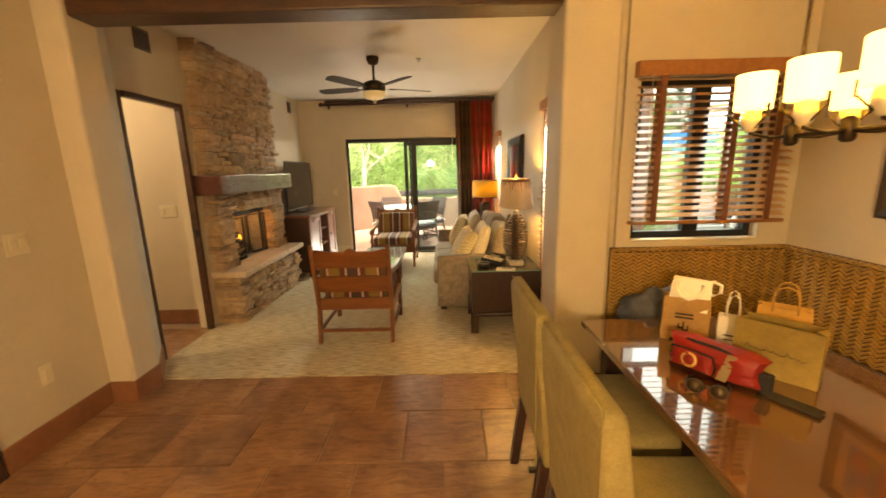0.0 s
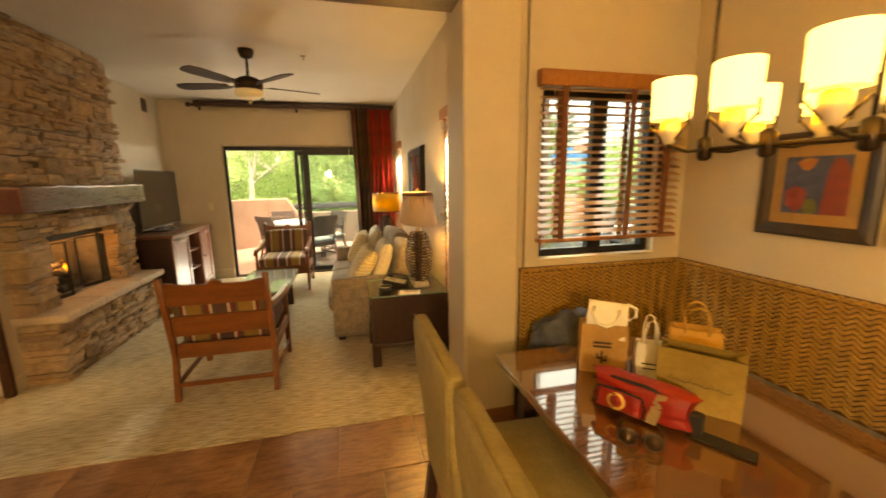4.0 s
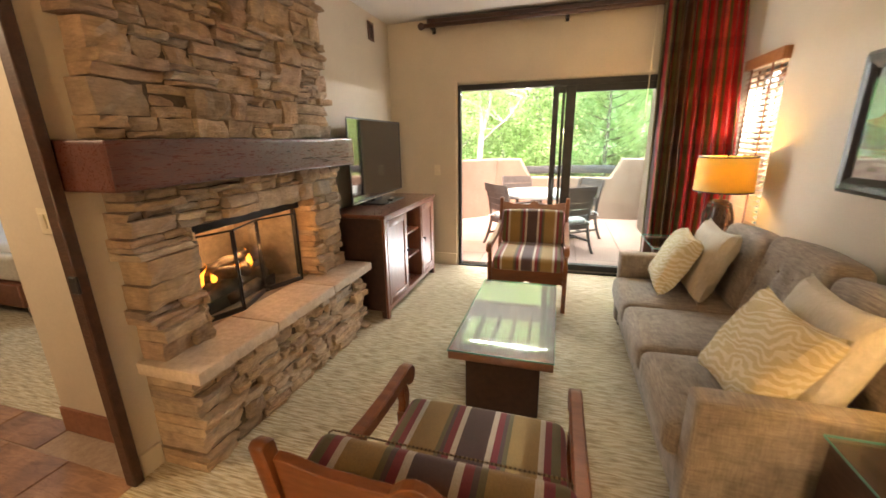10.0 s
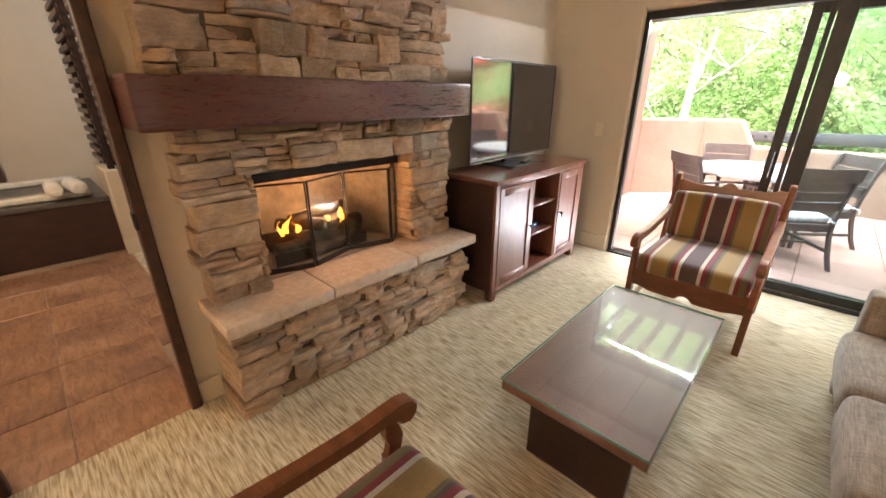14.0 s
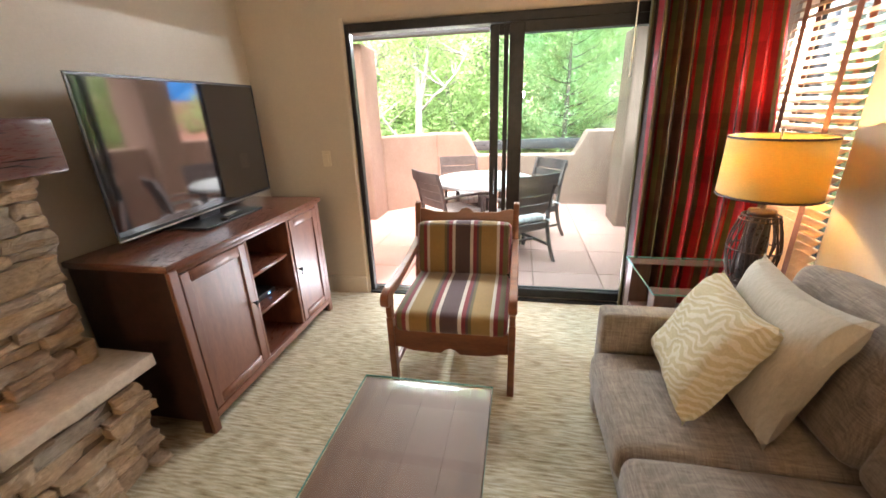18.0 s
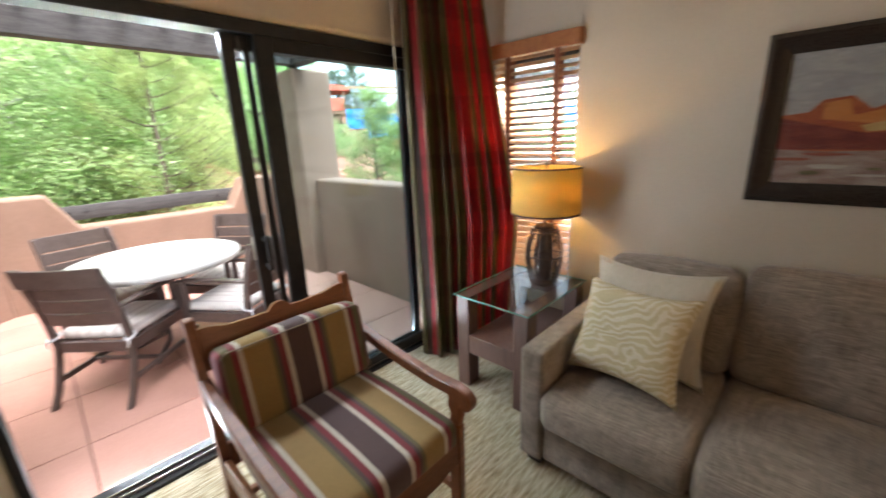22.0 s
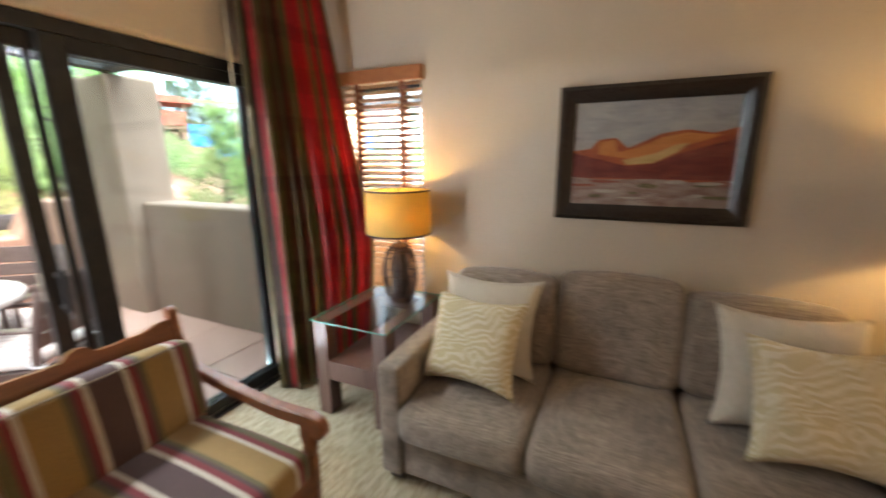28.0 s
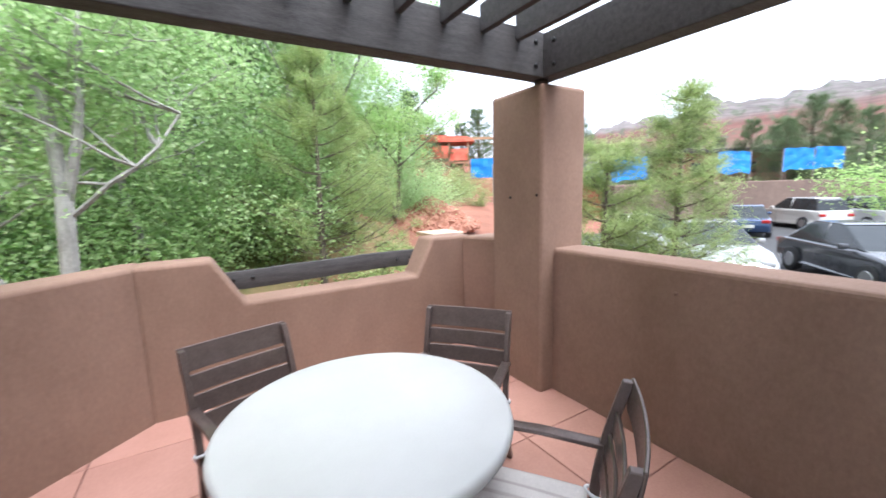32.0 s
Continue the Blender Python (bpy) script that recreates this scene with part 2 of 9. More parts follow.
black_plastic = surface("black_plastic", (0.010, 0.010, 0.011), (0.018, 0.018, 0.019), 30, 0.35, bump=0.05)
grey_plastic = surface("warm_grey_plastic", (0.55, 0.51, 0.42), (0.62, 0.58, 0.48), 30, 0.5, bump=0.05, wear=0.05)
ivory_plastic = surface("ivory_plastic", (0.62, 0.55, 0.40), (0.66, 0.59, 0.44), 30, 0.4, bump=0.02, wear=0.04)
white_paper = surface("white_paper", (0.74, 0.72, 0.68), (0.80, 0.78, 0.74), 30, 0.8, bump=0.05, wear=0.04)
sandstone = surface("dressed_sandstone", (0.52, 0.40, 0.295), (0.62, 0.49, 0.37), 5, 0.8, bump=0.5, depth=0.006, wear=0.25)
fire_brick = surface("sooty_fire_brick", (0.22, 0.175, 0.14), (0.45, 0.36, 0.28), 3, 0.85, bump=0.4, wear=0.4)
log_bark = surface("charred_ceramic_log", (0.03, 0.025, 0.022), (0.17, 0.13, 0.10), 14, 0.9, bump=0.8, depth=0.01, wear=0.5)
chair_fabric = surface("olive_gold_upholstery", (0.26, 0.20, 0.075), (0.33, 0.255, 0.10), 16, 0.85, bump=0.4, depth=0.002, wear=0.2)
pillow_plain = surface("ivory_ribbed_pillow", (0.47, 0.42, 0.33), (0.58, 0.52, 0.42), 30, 0.9, (6, 1, 1), 0.4, 0.003, wear=0.2)
kraft = surface("kraft_paper", (0.36, 0.20, 0.07), (0.46, 0.27, 0.105), 9, 0.75, bump=0.3, wear=0.15)
kraft_light = surface("golden_kraft_paper", (0.55, 0.30, 0.075), (0.64, 0.37, 0.11), 9, 0.7, bump=0.3, wear=0.1)
red_nylon = surface("red_nylon", (0.25, 0.010, 0.010), (0.34, 0.016, 0.014), 12, 0.55, bump=0.4, wear=0.2)
tan_nylon = surface("tan_nylon", (0.30, 0.21, 0.10), (0.37, 0.27, 0.14), 12, 0.7, bump=0.3)
black_web = surface("black_webbing", (0.012, 0.012, 0.012), (0.022, 0.02, 0.02), 60, 0.8, bump=0.3)
blue_cloth = surface("blue_grey_jacket", (0.05, 0.06, 0.09), (0.11, 0.125, 0.17), 10, 0.85, bump=0.4)
ink = surface("dark_ink", (0.03, 0.02, 0.012), (0.05, 0.03, 0.02), 40, 0.7, bump=0)
pale_ink = surface("pale_print", (0.70, 0.50, 0.12), (0.78, 0.58, 0.18), 40, 0.6, bump=0)
table_gloss = surface("glossy_walnut_table", (0.135, 0.058, 0.026), (0.165, 0.075, 0.035), 4, 0.10, (0.8, 5, 5), 0.02, wear=0.2, coat=1.0)
wicker = surface("dark_wicker", (0.040, 0.018, 0.010), (0.085, 0.040, 0.022), 20, 0.55, bump=0.3, wear=0.3)
stucco = surface("terracotta_stucco", (0.200, 0.120, 0.083), (0.258, 0.160, 0.115), 1.4, 0.9, (1.4, 1.4, 0.9), bump=0.5, depth=0.004, fine=26, wear=0.14)
pergola_wood = surface("grey_black_stained_timber", (0.040, 0.036, 0.036), (0.075, 0.068, 0.066), 5, 0.75, (1, 7, 7), 0.5, wear=0.4)
patio_tile = surface("rose_concrete_paver", (0.40, 0.205, 0.155), (0.47, 0.25, 0.195), 2.5, 0.75, bump=0.25, wear=0.12, shuffle=True, vary=0.06, fine=30)
patio_joint = surface("dark_paver_joint", (0.17, 0.08, 0.06), (0.22, 0.11, 0.085), 20, 0.9)
white_top = surface("white_fibreglass_top", (0.45, 0.445, 0.43), (0.50, 0.495, 0.48), 3, 0.4, bump=0.1, wear=0.03, fine=40)
patio_metal = surface("bronze_brown_aluminium", (0.12, 0.090, 0.080), (0.16, 0.118, 0.105), 16, 0.36, bump=0.1, metal=0.55)
white_cotton = surface("white_bed_linen", (0.66, 0.67, 0.70), (0.74, 0.75, 0.77), 9, 0.9, bump=0.3, wear=0.1)
towel = surface("white_towel", (0.72, 0.70, 0.66), (0.80, 0.78, 0.74), 40, 0.95, bump=0.6, wear=0.1)
tub_white = surface("white_tub_acrylic", (0.72, 0.69, 0.60), (0.76, 0.73, 0.65), 3, 0.2, bump=0)
pane = clear_glass("window_glass")
tinted_pane = clear_glass("grey_tinted_window_glass", (0.60, 0.64, 0.66))
picture_pane = clear_glass("glossy_picture_glass", (0.97, 0.98, 0.97), 0.0, 2.6, 0.02)
door_glass = clear_glass("sliding_door_glass", (0.87, 0.945, 0.965))
green_glass = clear_glass("green_table_glass", (0.95, 0.985, 0.975))
glass_edge, _nt, _b = start("green_glass_edge")
_b.inputs["Base Color"].default_value = (0.16, 0.36, 0.31, 1)
_b.inputs["Roughness"].default_value = 0.12
tv_screen, _nt, _b = start("black_glass_screen")
_b.inputs["Base Color"].default_value = (0.006, 0.006, 0.007, 1)
_b.inputs["Roughness"].default_value = 0.06
_b.inputs["Specular IOR Level"].default_value = 1.0
_b.inputs["IOR"].default_value = 1.75
shade_glow = glowing("lit_glass_shade", (1.0, 0.66, 0.22), 0.42, (0.9, 0.75, 0.45))
table_gloss.node_tree.nodes["Principled BSDF"].inputs["Coat Roughness"].default_value = 0.03
table_gloss.node_tree.nodes["Principled BSDF"].inputs["Coat IOR"].default_value = 2.1


def shade_cloth(name, front, through_tint):
    """Lampshade fabric that the bulb inside shines through."""
    m, nt, b = start(name)
    weave = grain(nt, coords(nt, (1, 1, 3)), 90, 3)
    nt.links.new(blend(nt, 1.0, front, ramp(nt, weave, [(0.3, (0.85,) * 3), (0.7, (1.0,) * 3)]), "MULTIPLY"), b.inputs["Base Color"])
    b.inputs["Roughness"].default_value = 0.8
    tl, ad = nt.nodes.new("ShaderNodeBsdfTranslucent"), nt.nodes.new("ShaderNodeAddShader")
    tl.inputs[0].default_value = (*through_tint, 1)
    nt.links.new(b.outputs[0], ad.inputs[0])
    nt.links.new(tl.outputs[0], ad.inputs[1])
    nt.links.new(ad.outputs[0], nt.nodes["Material Output"].inputs[0])
    return m


linen_glow = shade_cloth("amber_linen_drum_shade", (0.46, 0.31, 0.07), (0.19, 0.132, 0.009))
hide_shade = shade_cloth("parchment_shade", (0.58, 0.455, 0.32), (0.034, 0.024, 0.012))
flame_mat = glowing("flame", (1.0, 0.24, 0.022), 0.40, (0.9, 0.4, 0.1))
# the fan's light is off; a faint glow is put into the bowl's glass
fan_glass = glowing("amber_fan_glass_faint_glow", (1.0, 0.75, 0.4), 0.02, (0.62, 0.50, 0.28))


def carpet_material():
    m, nt, b = start("striated_wool_carpet")
    v = coords(nt, (3.4, 34, 1))
    v2 = coords(nt, (1.6, 60, 1))
    dash = grain(nt, v, 3.0, 2.5, 0.5)
    fine = grain(nt, v2, 3.0, 3, 0.6)
    tuft = grain(nt, coords(nt), 240, 2, 0.6)
    tone = ramp(nt, dash, [(0.34, (0.32, 0.24, 0.13)), (0.45, (0.47, 0.385, 0.24)), (0.54, (0.60, 0.51, 0.345)), (0.66, (0.68, 0.605, 0.445))])
    tone = blend(nt, 1.0, tone, ramp(nt, fine, [(0.35, (0.70,) * 3), (0.58, (1.0,) * 3)]), "MULTIPLY")
    tone = blend(nt, 1.0, tone, ramp(nt, tuft, [(0.3, (0.82,) * 3), (0.7, (1.0,) * 3)]), "MULTIPLY")
    nt.links.new(tone, b.inputs["Base Color"])
    b.inputs["Roughness"].default_value = 0.95
    b.inputs["Sheen Weight"].default_value = 0.2
    both = blend(nt, 0.4, dash, fine)
    relief(nt, b, both, 0.7, 0.012)
    return m


def terracotta_material():
    m, nt, b = start("stained_terracotta_tile")
    v = coords(nt, (1, 1, 1), True)
    streak = coords(nt, (0.8, 3.5, 1), True)
    cloud, mott = grain(nt, v, 2.6, 6, 0.6, 0.5), grain(nt, streak, 9, 5, 0.7, 0.8)
    tone = ramp(nt, cloud, [(0.26, (0.13, 0.066, 0.042)), (0.44, (0.25, 0.132, 0.076)), (0.60, (0.35, 0.195, 0.112)), (0.76, (0.45, 0.30, 0.195))])
    tone = blend(nt, 1.0, tone, ramp(nt, mott, [(0.32, (0.58, 0.52, 0.50)), (0.58, (1.0,) * 3)]), "MULTIPLY")
    info = nt.nodes.new("ShaderNodeObjectInfo")
    tone = blend(nt, 1.0, tone, ramp(nt, info.outputs["Random"], [(0.0, (0.86, 0.83, 0.82)), (1.0, (1.08, 1.06, 1.0))]), "MULTIPLY")
    nt.links.new(tone, b.inputs["Base Color"])
    nt.links.new(ramp(nt, mott, [(0.3, (0.42,) * 3), (0.7, (0.26,) * 3)]), b.inputs["Roughness"])
    relief(nt, b, mott, 0.12, 0.003)
    return m


def ledge_material():
    m, nt, b = start("ledgestone")
    v = coords(nt, (1, 1, 1), True)
    bed = coords(nt, (1, 1, 5), True)
    info = nt.nodes.new("ShaderNodeObjectInfo")
    tone = ramp(nt, info.outputs["Random"], [(0.0, (0.33, 0.255, 0.185)), (0.14, (0.50, 0.37, 0.25)), (0.3, (0.56, 0.405, 0.26)), (0.42, (0.44, 0.38, 0.315)),
                                              (0.55, (0.58, 0.44, 0.30)), (0.68, (0.48, 0.345, 0.255)), (0.82, (0.62, 0.49, 0.35)), (0.92, (0.38, 0.29, 0.225)), (1.0, (0.64, 0.53, 0.41))])
    cloud, layer = grain(nt, v, 9, 6, 0.65), grain(nt, bed, 22, 5, 0.7, 0.4)
    tone = blend(nt, 1.0, tone, ramp(nt, cloud, [(0.3, (0.66, 0.60, 0.54)), (0.7, (1.16, 1.07, 0.95))]), "MULTIPLY")
    tone = blend(nt, 1.0, tone, ramp(nt, layer, [(0.3, (0.7,) * 3), (0.6, (1.0,) * 3)]), "MULTIPLY")
    nt.links.new(tone, b.inputs["Base Color"])
    b.inputs["Roughness"].default_value = 0.88
    crag = grain(nt, v, 26, 6, 0.75, 0.6)
    relief(nt, b, blend(nt, 0.55, blend(nt, 0.5, cloud, layer), crag), 1.0, 0.03)
    return m


def zebra_material():
    """Gold weave with pale wandering tiger stripes."""
    m, nt, b = start("gold_zebra_weave")
    v = coords(nt, (1, 1, 1))
    sep = nt.nodes.new("ShaderNodeSeparateXYZ")
    nt.links.new(v, sep.inputs[0])
    hills = grain(nt, v, 6.5, 2.0, 0.5, 0.6)

    def math_node(operation, a, c):
        node = nt.nodes.new("ShaderNodeMath")
        node.operation = operation
        for k, q in enumerate((a, c)):
            if isinstance(q, float):
                node.inputs[k].default_value = q
            else:
                nt.links.new(q, node.inputs[k])
        return node.outputs[0]

    slope = math_node("ADD", math_node("MULTIPLY", sep.outputs[2], 200.0), math_node("MULTIPLY", sep.outputs[0], 80.0))
    stripe = math_node("SINE", math_node("ADD", slope, math_node("MULTIPLY", hills, 40.0)), 0.0)
    thick = math_node("ADD", stripe, math_node("MULTIPLY", grain(nt, v, 14, 1.0), 1.2))
    tone = ramp(nt, thick, [(0.45, (0.52, 0.43, 0.255)), (0.75, (0.555, 0.47, 0.295)), (0.95, (0.63, 0.555, 0.40))])
    fib = grain(nt, v, 180, 2)
    tone = blend(nt, 1.0, tone, ramp(nt, fib, [(0.3, (0.82,) * 3), (0.7, (1.0,) * 3)]), "MULTIPLY")
    nt.links.new(tone, b.inputs["Base Color"])
    b.inputs["Roughness"].default_value = 0.85
    relief(nt, b, thick, 0.2, 0.002)
    return m


def curtain_material():
    """Silk taffeta: broad red, rust, olive and brown stripes along the cloth, crossed by faint bands; darker stripes on
    the shaded side, redder on the lit side.
    """
    m, nt, b = start("striped_silk_curtain")
    uv = nt.nodes.new("ShaderNodeUVMap")
    sep = nt.nodes.new("ShaderNodeSeparateXYZ")
    nt.links.new(uv.outputs[0], sep.inputs[0])
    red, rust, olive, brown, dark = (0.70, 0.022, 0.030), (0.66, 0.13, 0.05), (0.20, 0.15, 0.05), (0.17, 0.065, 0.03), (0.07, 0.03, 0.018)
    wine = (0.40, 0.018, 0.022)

    def bands(order, lo, hi):
        """One run of even stripes between two places across the cloth."""
        span = nt.nodes.new("ShaderNodeMapRange")
        span.inputs["From Min"].default_value, span.inputs["From Max"].default_value = lo, hi
        nt.links.new(sep.outputs[0], span.inputs[0])
        return ramp(nt, span.outputs[0], [(k / len(order), c) for k, c in enumerate(order)], True)

    # window glow and shade are put into the stripe colours of the two sides
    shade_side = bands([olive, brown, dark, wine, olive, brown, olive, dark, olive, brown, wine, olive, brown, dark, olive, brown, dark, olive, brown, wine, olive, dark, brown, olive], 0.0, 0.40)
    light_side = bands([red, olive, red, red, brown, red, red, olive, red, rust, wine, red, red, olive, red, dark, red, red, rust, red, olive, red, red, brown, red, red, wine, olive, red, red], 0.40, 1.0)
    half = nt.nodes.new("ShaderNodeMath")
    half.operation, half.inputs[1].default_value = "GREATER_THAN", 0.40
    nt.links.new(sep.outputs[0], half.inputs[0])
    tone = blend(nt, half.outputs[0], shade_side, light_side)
    fy = nt.nodes.new("ShaderNodeMath")
    fy.operation = "FRACT"
    nt.links.new(sep.outputs[1], fy.inputs[0])
    tone = blend(nt, 1.0, tone, ramp(nt, fy.outputs[0], [(0.0, (1, 1, 1)), (0.16, (0.82, 0.94, 0.76)), (0.33, (1.0, 0.95, 0.90)), (0.5, (0.78, 0.72, 0.70)), (0.6, (1, 1, 1)), (0.78, (0.86, 0.96, 0.82)), (0.9, (0.82, 0.77, 0.77))], True), "MULTIPLY")
    fib = grain(nt, coords(nt, (1, 1, 0.05)), 160, 3)
    tone = blend(nt, 1.0, tone, ramp(nt, fib, [(0.3, (0.75,) * 3), (0.7, (1.05,) * 3)]), "MULTIPLY")
    nt.links.new(tone, b.inputs["Base Color"])
    b.inputs["Roughness"].default_value = 0.42
    b.inputs["Sheen Weight"].default_value = 0.12
    tl, mx = nt.nodes.new("ShaderNodeBsdfTranslucent"), nt.nodes.new("ShaderNodeMixShader")
    nt.links.new(tone, tl.inputs[0])
    mx.inputs[0].default_value = 0.5
    nt.links.new(b.outputs[0], mx.inputs[1])
    nt.links.new(tl.outputs[0], mx.inputs[2])
    nt.links.new(mx.outputs[0], nt.nodes["Material Output"].inputs[0])
    return m


def leaf_material(name, a, c):
    m, nt, b = start(name)
    geo = nt.nodes.new("ShaderNodeNewGeometry")
    tone = ramp(nt, geo.outputs["Random Per Island"], [(0.0, a), (1.0, c)])
    nt.links.new(tone, b.inputs["Base Color"])
    b.inputs["Roughness"].default_value = 0.55
    tl, mx = nt.nodes.new("ShaderNodeBsdfTranslucent"), nt.nodes.new("ShaderNodeMixShader")
    nt.links.new(tone, tl.inputs[0])
    mx.inputs[0].default_value = 0.66
    nt.links.new(b.outputs[0], mx.inputs[1])
    nt.links.new(tl.outputs[0], mx.inputs[2])
    nt.links.new(mx.outputs[0], nt.nodes["Material Output"].inputs[0])
    return m


def linen_material():
    """Slubbed linen: crossed threads of taupe and pale grey."""
    m, nt, b = start("taupe_sofa_linen")
    across, down, along = grain(nt, coords(nt, (9, 9, 240)), 1.6, 3, 0.6), grain(nt, coords(nt, (9, 240, 9)), 1.6, 3, 0.6), grain(nt, coords(nt, (240, 9, 9)), 1.6, 3, 0.6)
    threads = blend(nt, 0.33, blend(nt, 0.5, across, down), along)
    tone = ramp(nt, threads, [(0.38, (0.13, 0.098, 0.074)), (0.48, (0.215, 0.170, 0.130)), (0.62, (0.345, 0.282, 0.222))])
    broad = grain(nt, coords(nt), 5, 3)
    tone = blend(nt, 1.0, tone, ramp(nt, broad, [(0.3, (0.86,) * 3), (0.7, (1.05,) * 3)]), "MULTIPLY")
    nt.links.new(tone, b.inputs["Base Color"])
    b.inputs["Roughness"].default_value = 0.9
    b.inputs["Sheen Weight"].default_value = 0.2
    relief(nt, b, threads, 0.5, 0.002)
    return m


sofa_fabric = linen_material()
carpet_mat, terracotta, ledgestone = carpet_material(), terracotta_material(), ledge_material()
zebra, curtain_mat = zebra_material(), curtain_material()
GOLD, PLUM, CREAM, RED, OLIVE = (0.30, 0.185, 0.055), (0.085, 0.045, 0.042), (0.55, 0.48, 0.38), (0.20, 0.022, 0.028), (0.13, 0.105, 0.04)
stripe_bands = [(0.0, PLUM), (0.155, CREAM), (0.215, RED), (0.29, PLUM), (0.335, OLIVE), (0.385, GOLD), (0.70, CREAM), (0.76, RED), (0.835, OLIVE), (0.93, RED)]
stripe_fabric = stripes_material("striped_chair_fabric", stripe_bands, 0.30, "X", mirrored=True)
cushion_stripe = stripes_material("grey_striped_patio_cushion", [(0.0, (0.74, 0.69, 0.65)), (0.3, (0.60, 0.53, 0.50)), (0.42, (0.77, 0.72, 0.68)), (0.72, (0.55, 0.48, 0.46)), (0.82, (0.74, 0.69, 0.65))], 0.16, "X")
aspen_leaf = leaf_material("bright_green_leaf", (0.31, 0.47, 0.18), (0.58, 0.72, 0.40))
oak_leaf = leaf_material("yellow_green_leaf", (0.31, 0.49, 0.15), (0.55, 0.70, 0.32))
pine_leaf = leaf_material("grey_green_needle", (0.22, 0.30, 0.10), (0.43, 0.50, 0.22))
dark_leaf = leaf_material("dark_juniper_needle", (0.08, 0.13, 0.06), (0.18, 0.24, 0.12))
pale_bark = surface("pale_grey_bark", (0.27, 0.255, 0.23), (0.48, 0.46, 0.42), 6, 0.85, (3, 3, 1), 0.6, wear=0.4)
brown_bark = surface("grey_brown_bark", (0.10, 0.075, 0.06), (0.20, 0.16, 0.13), 8, 0.9, (3, 3, 1), 0.6, wear=0.4)
red_soil = surface("red_soil", (0.27, 0.105, 0.055), (0.44, 0.205, 0.115), 0.45, 0.95, bump=0.6, depth=0.05, wear=0.35, fine=14)
asphalt = surface("asphalt", (0.045, 0.045, 0.047), (0.065, 0.064, 0.063), 1.2, 0.85, bump=0.4, wear=0.3, fine=60)


def ground_material():
    """Dry grass that gives way to bare red earth towards the east."""
    m, nt, b = start("grass_and_red_earth")
    v = coords(nt)
    sep = nt.nodes.new("ShaderNodeSeparateXYZ")
    nt.links.new(v, sep.inputs[0])
    edge = nt.nodes.new("ShaderNodeMath")
    edge.operation, edge.inputs[1].default_value = "MULTIPLY_ADD", 5.0
    nt.links.new(grain(nt, v, 0.35, 4), edge.inputs[0])
    nt.links.new(sep.outputs[0], edge.inputs[2])
    bare = nt.nodes.new("ShaderNodeMapRange")
    bare.inputs["From Min"].default_value, bare.inputs["From Max"].default_value = 5.2, 6.4
    nt.links.new(edge.outputs[0], bare.inputs[0])
    grass = ramp(nt, grain(nt, v, 0.5, 6, 0.65), [(0.35, (0.12, 0.13, 0.045)), (0.55, (0.26, 0.18, 0.09)), (0.7, (0.36, 0.19, 0.11))])
    earth = ramp(nt, grain(nt, v, 0.6, 7, 0.65), [(0.3, (0.15, 0.055, 0.033)), (0.6, (0.25, 0.105, 0.065)), (0.75, (0.31, 0.16, 0.105))])
    nt.links.new(blend(nt, bare.outputs[0], grass, earth), b.inputs["Base Color"])
    b.inputs["Roughness"].default_value = 0.95
    relief(nt, b, grain(nt, v, 5, 5), 0.6, 0.05)
    return m


meadow = ground_material()

# ---- building helpers ----


def bx(x0, x1, y0, y1, z0, z1, b=0.004, seg=1):
    """A box with bevelled edges."""
    bm = bmesh.new()
    bmesh.ops.create_cube(bm, size=1.0)
    for v in bm.verts:
        v.co = Vector((x0 + (v.co.x + 0.5) * (x1 - x0), y0 + (v.co.y + 0.5) * (y1 - y0), z0 + (v.co.z + 0.5) * (z1 - z0)))
    b = min(b, 0.45 * min(abs(x1 - x0), abs(y1 - y0), abs(z1 - z0)))
    if b > 0:
        bmesh.ops.bevel(bm, geom=bm.edges[:], offset=b, segments=seg, profile=0.5, affect="EDGES")
    return bm


def lathe(profile, n=28, place=(0, 0)):
    """A turned shape from (radius, height) pairs, closed at both ends."""
    bm = bmesh.new()
    rings = []
    for r, z in profile:
        rings.append([bm.verts.new((place[0] + r * math.cos(2 * math.pi * k / n), place[1] + r * math.sin(2 * math.pi * k / n), z)) for k in range(n)])
    for a, c in zip(rings, rings[1:]):
        for k in range(n):
            bm.faces.new((a[k], a[(k + 1) % n], c[(k + 1) % n], c[k]))
    bm.faces.new(rings[0][::-1])
    bm.faces.new(rings[-1])
    return bm


def open_lathe(profile, n=40, place=(0, 0), thick=0.003):
    """A thin turned shell, open above and below."""
    loop = list(profile) + [(r - thick, z) for r, z in reversed(profile)]
    bm = bmesh.new()
    rings = [[bm.verts.new((place[0] + r * math.cos(2 * math.pi * k / n), place[1] + r * math.sin(2 * math.pi * k / n), z)) for k in range(n)] for r, z in loop]
    for i in range(len(rings)):
        a, c = rings[i], rings[(i + 1) % len(rings)]
        for k in range(n):
            bm.faces.new((a[k], a[(k + 1) % n], c[(k + 1) % n], c[k]))
    return bm


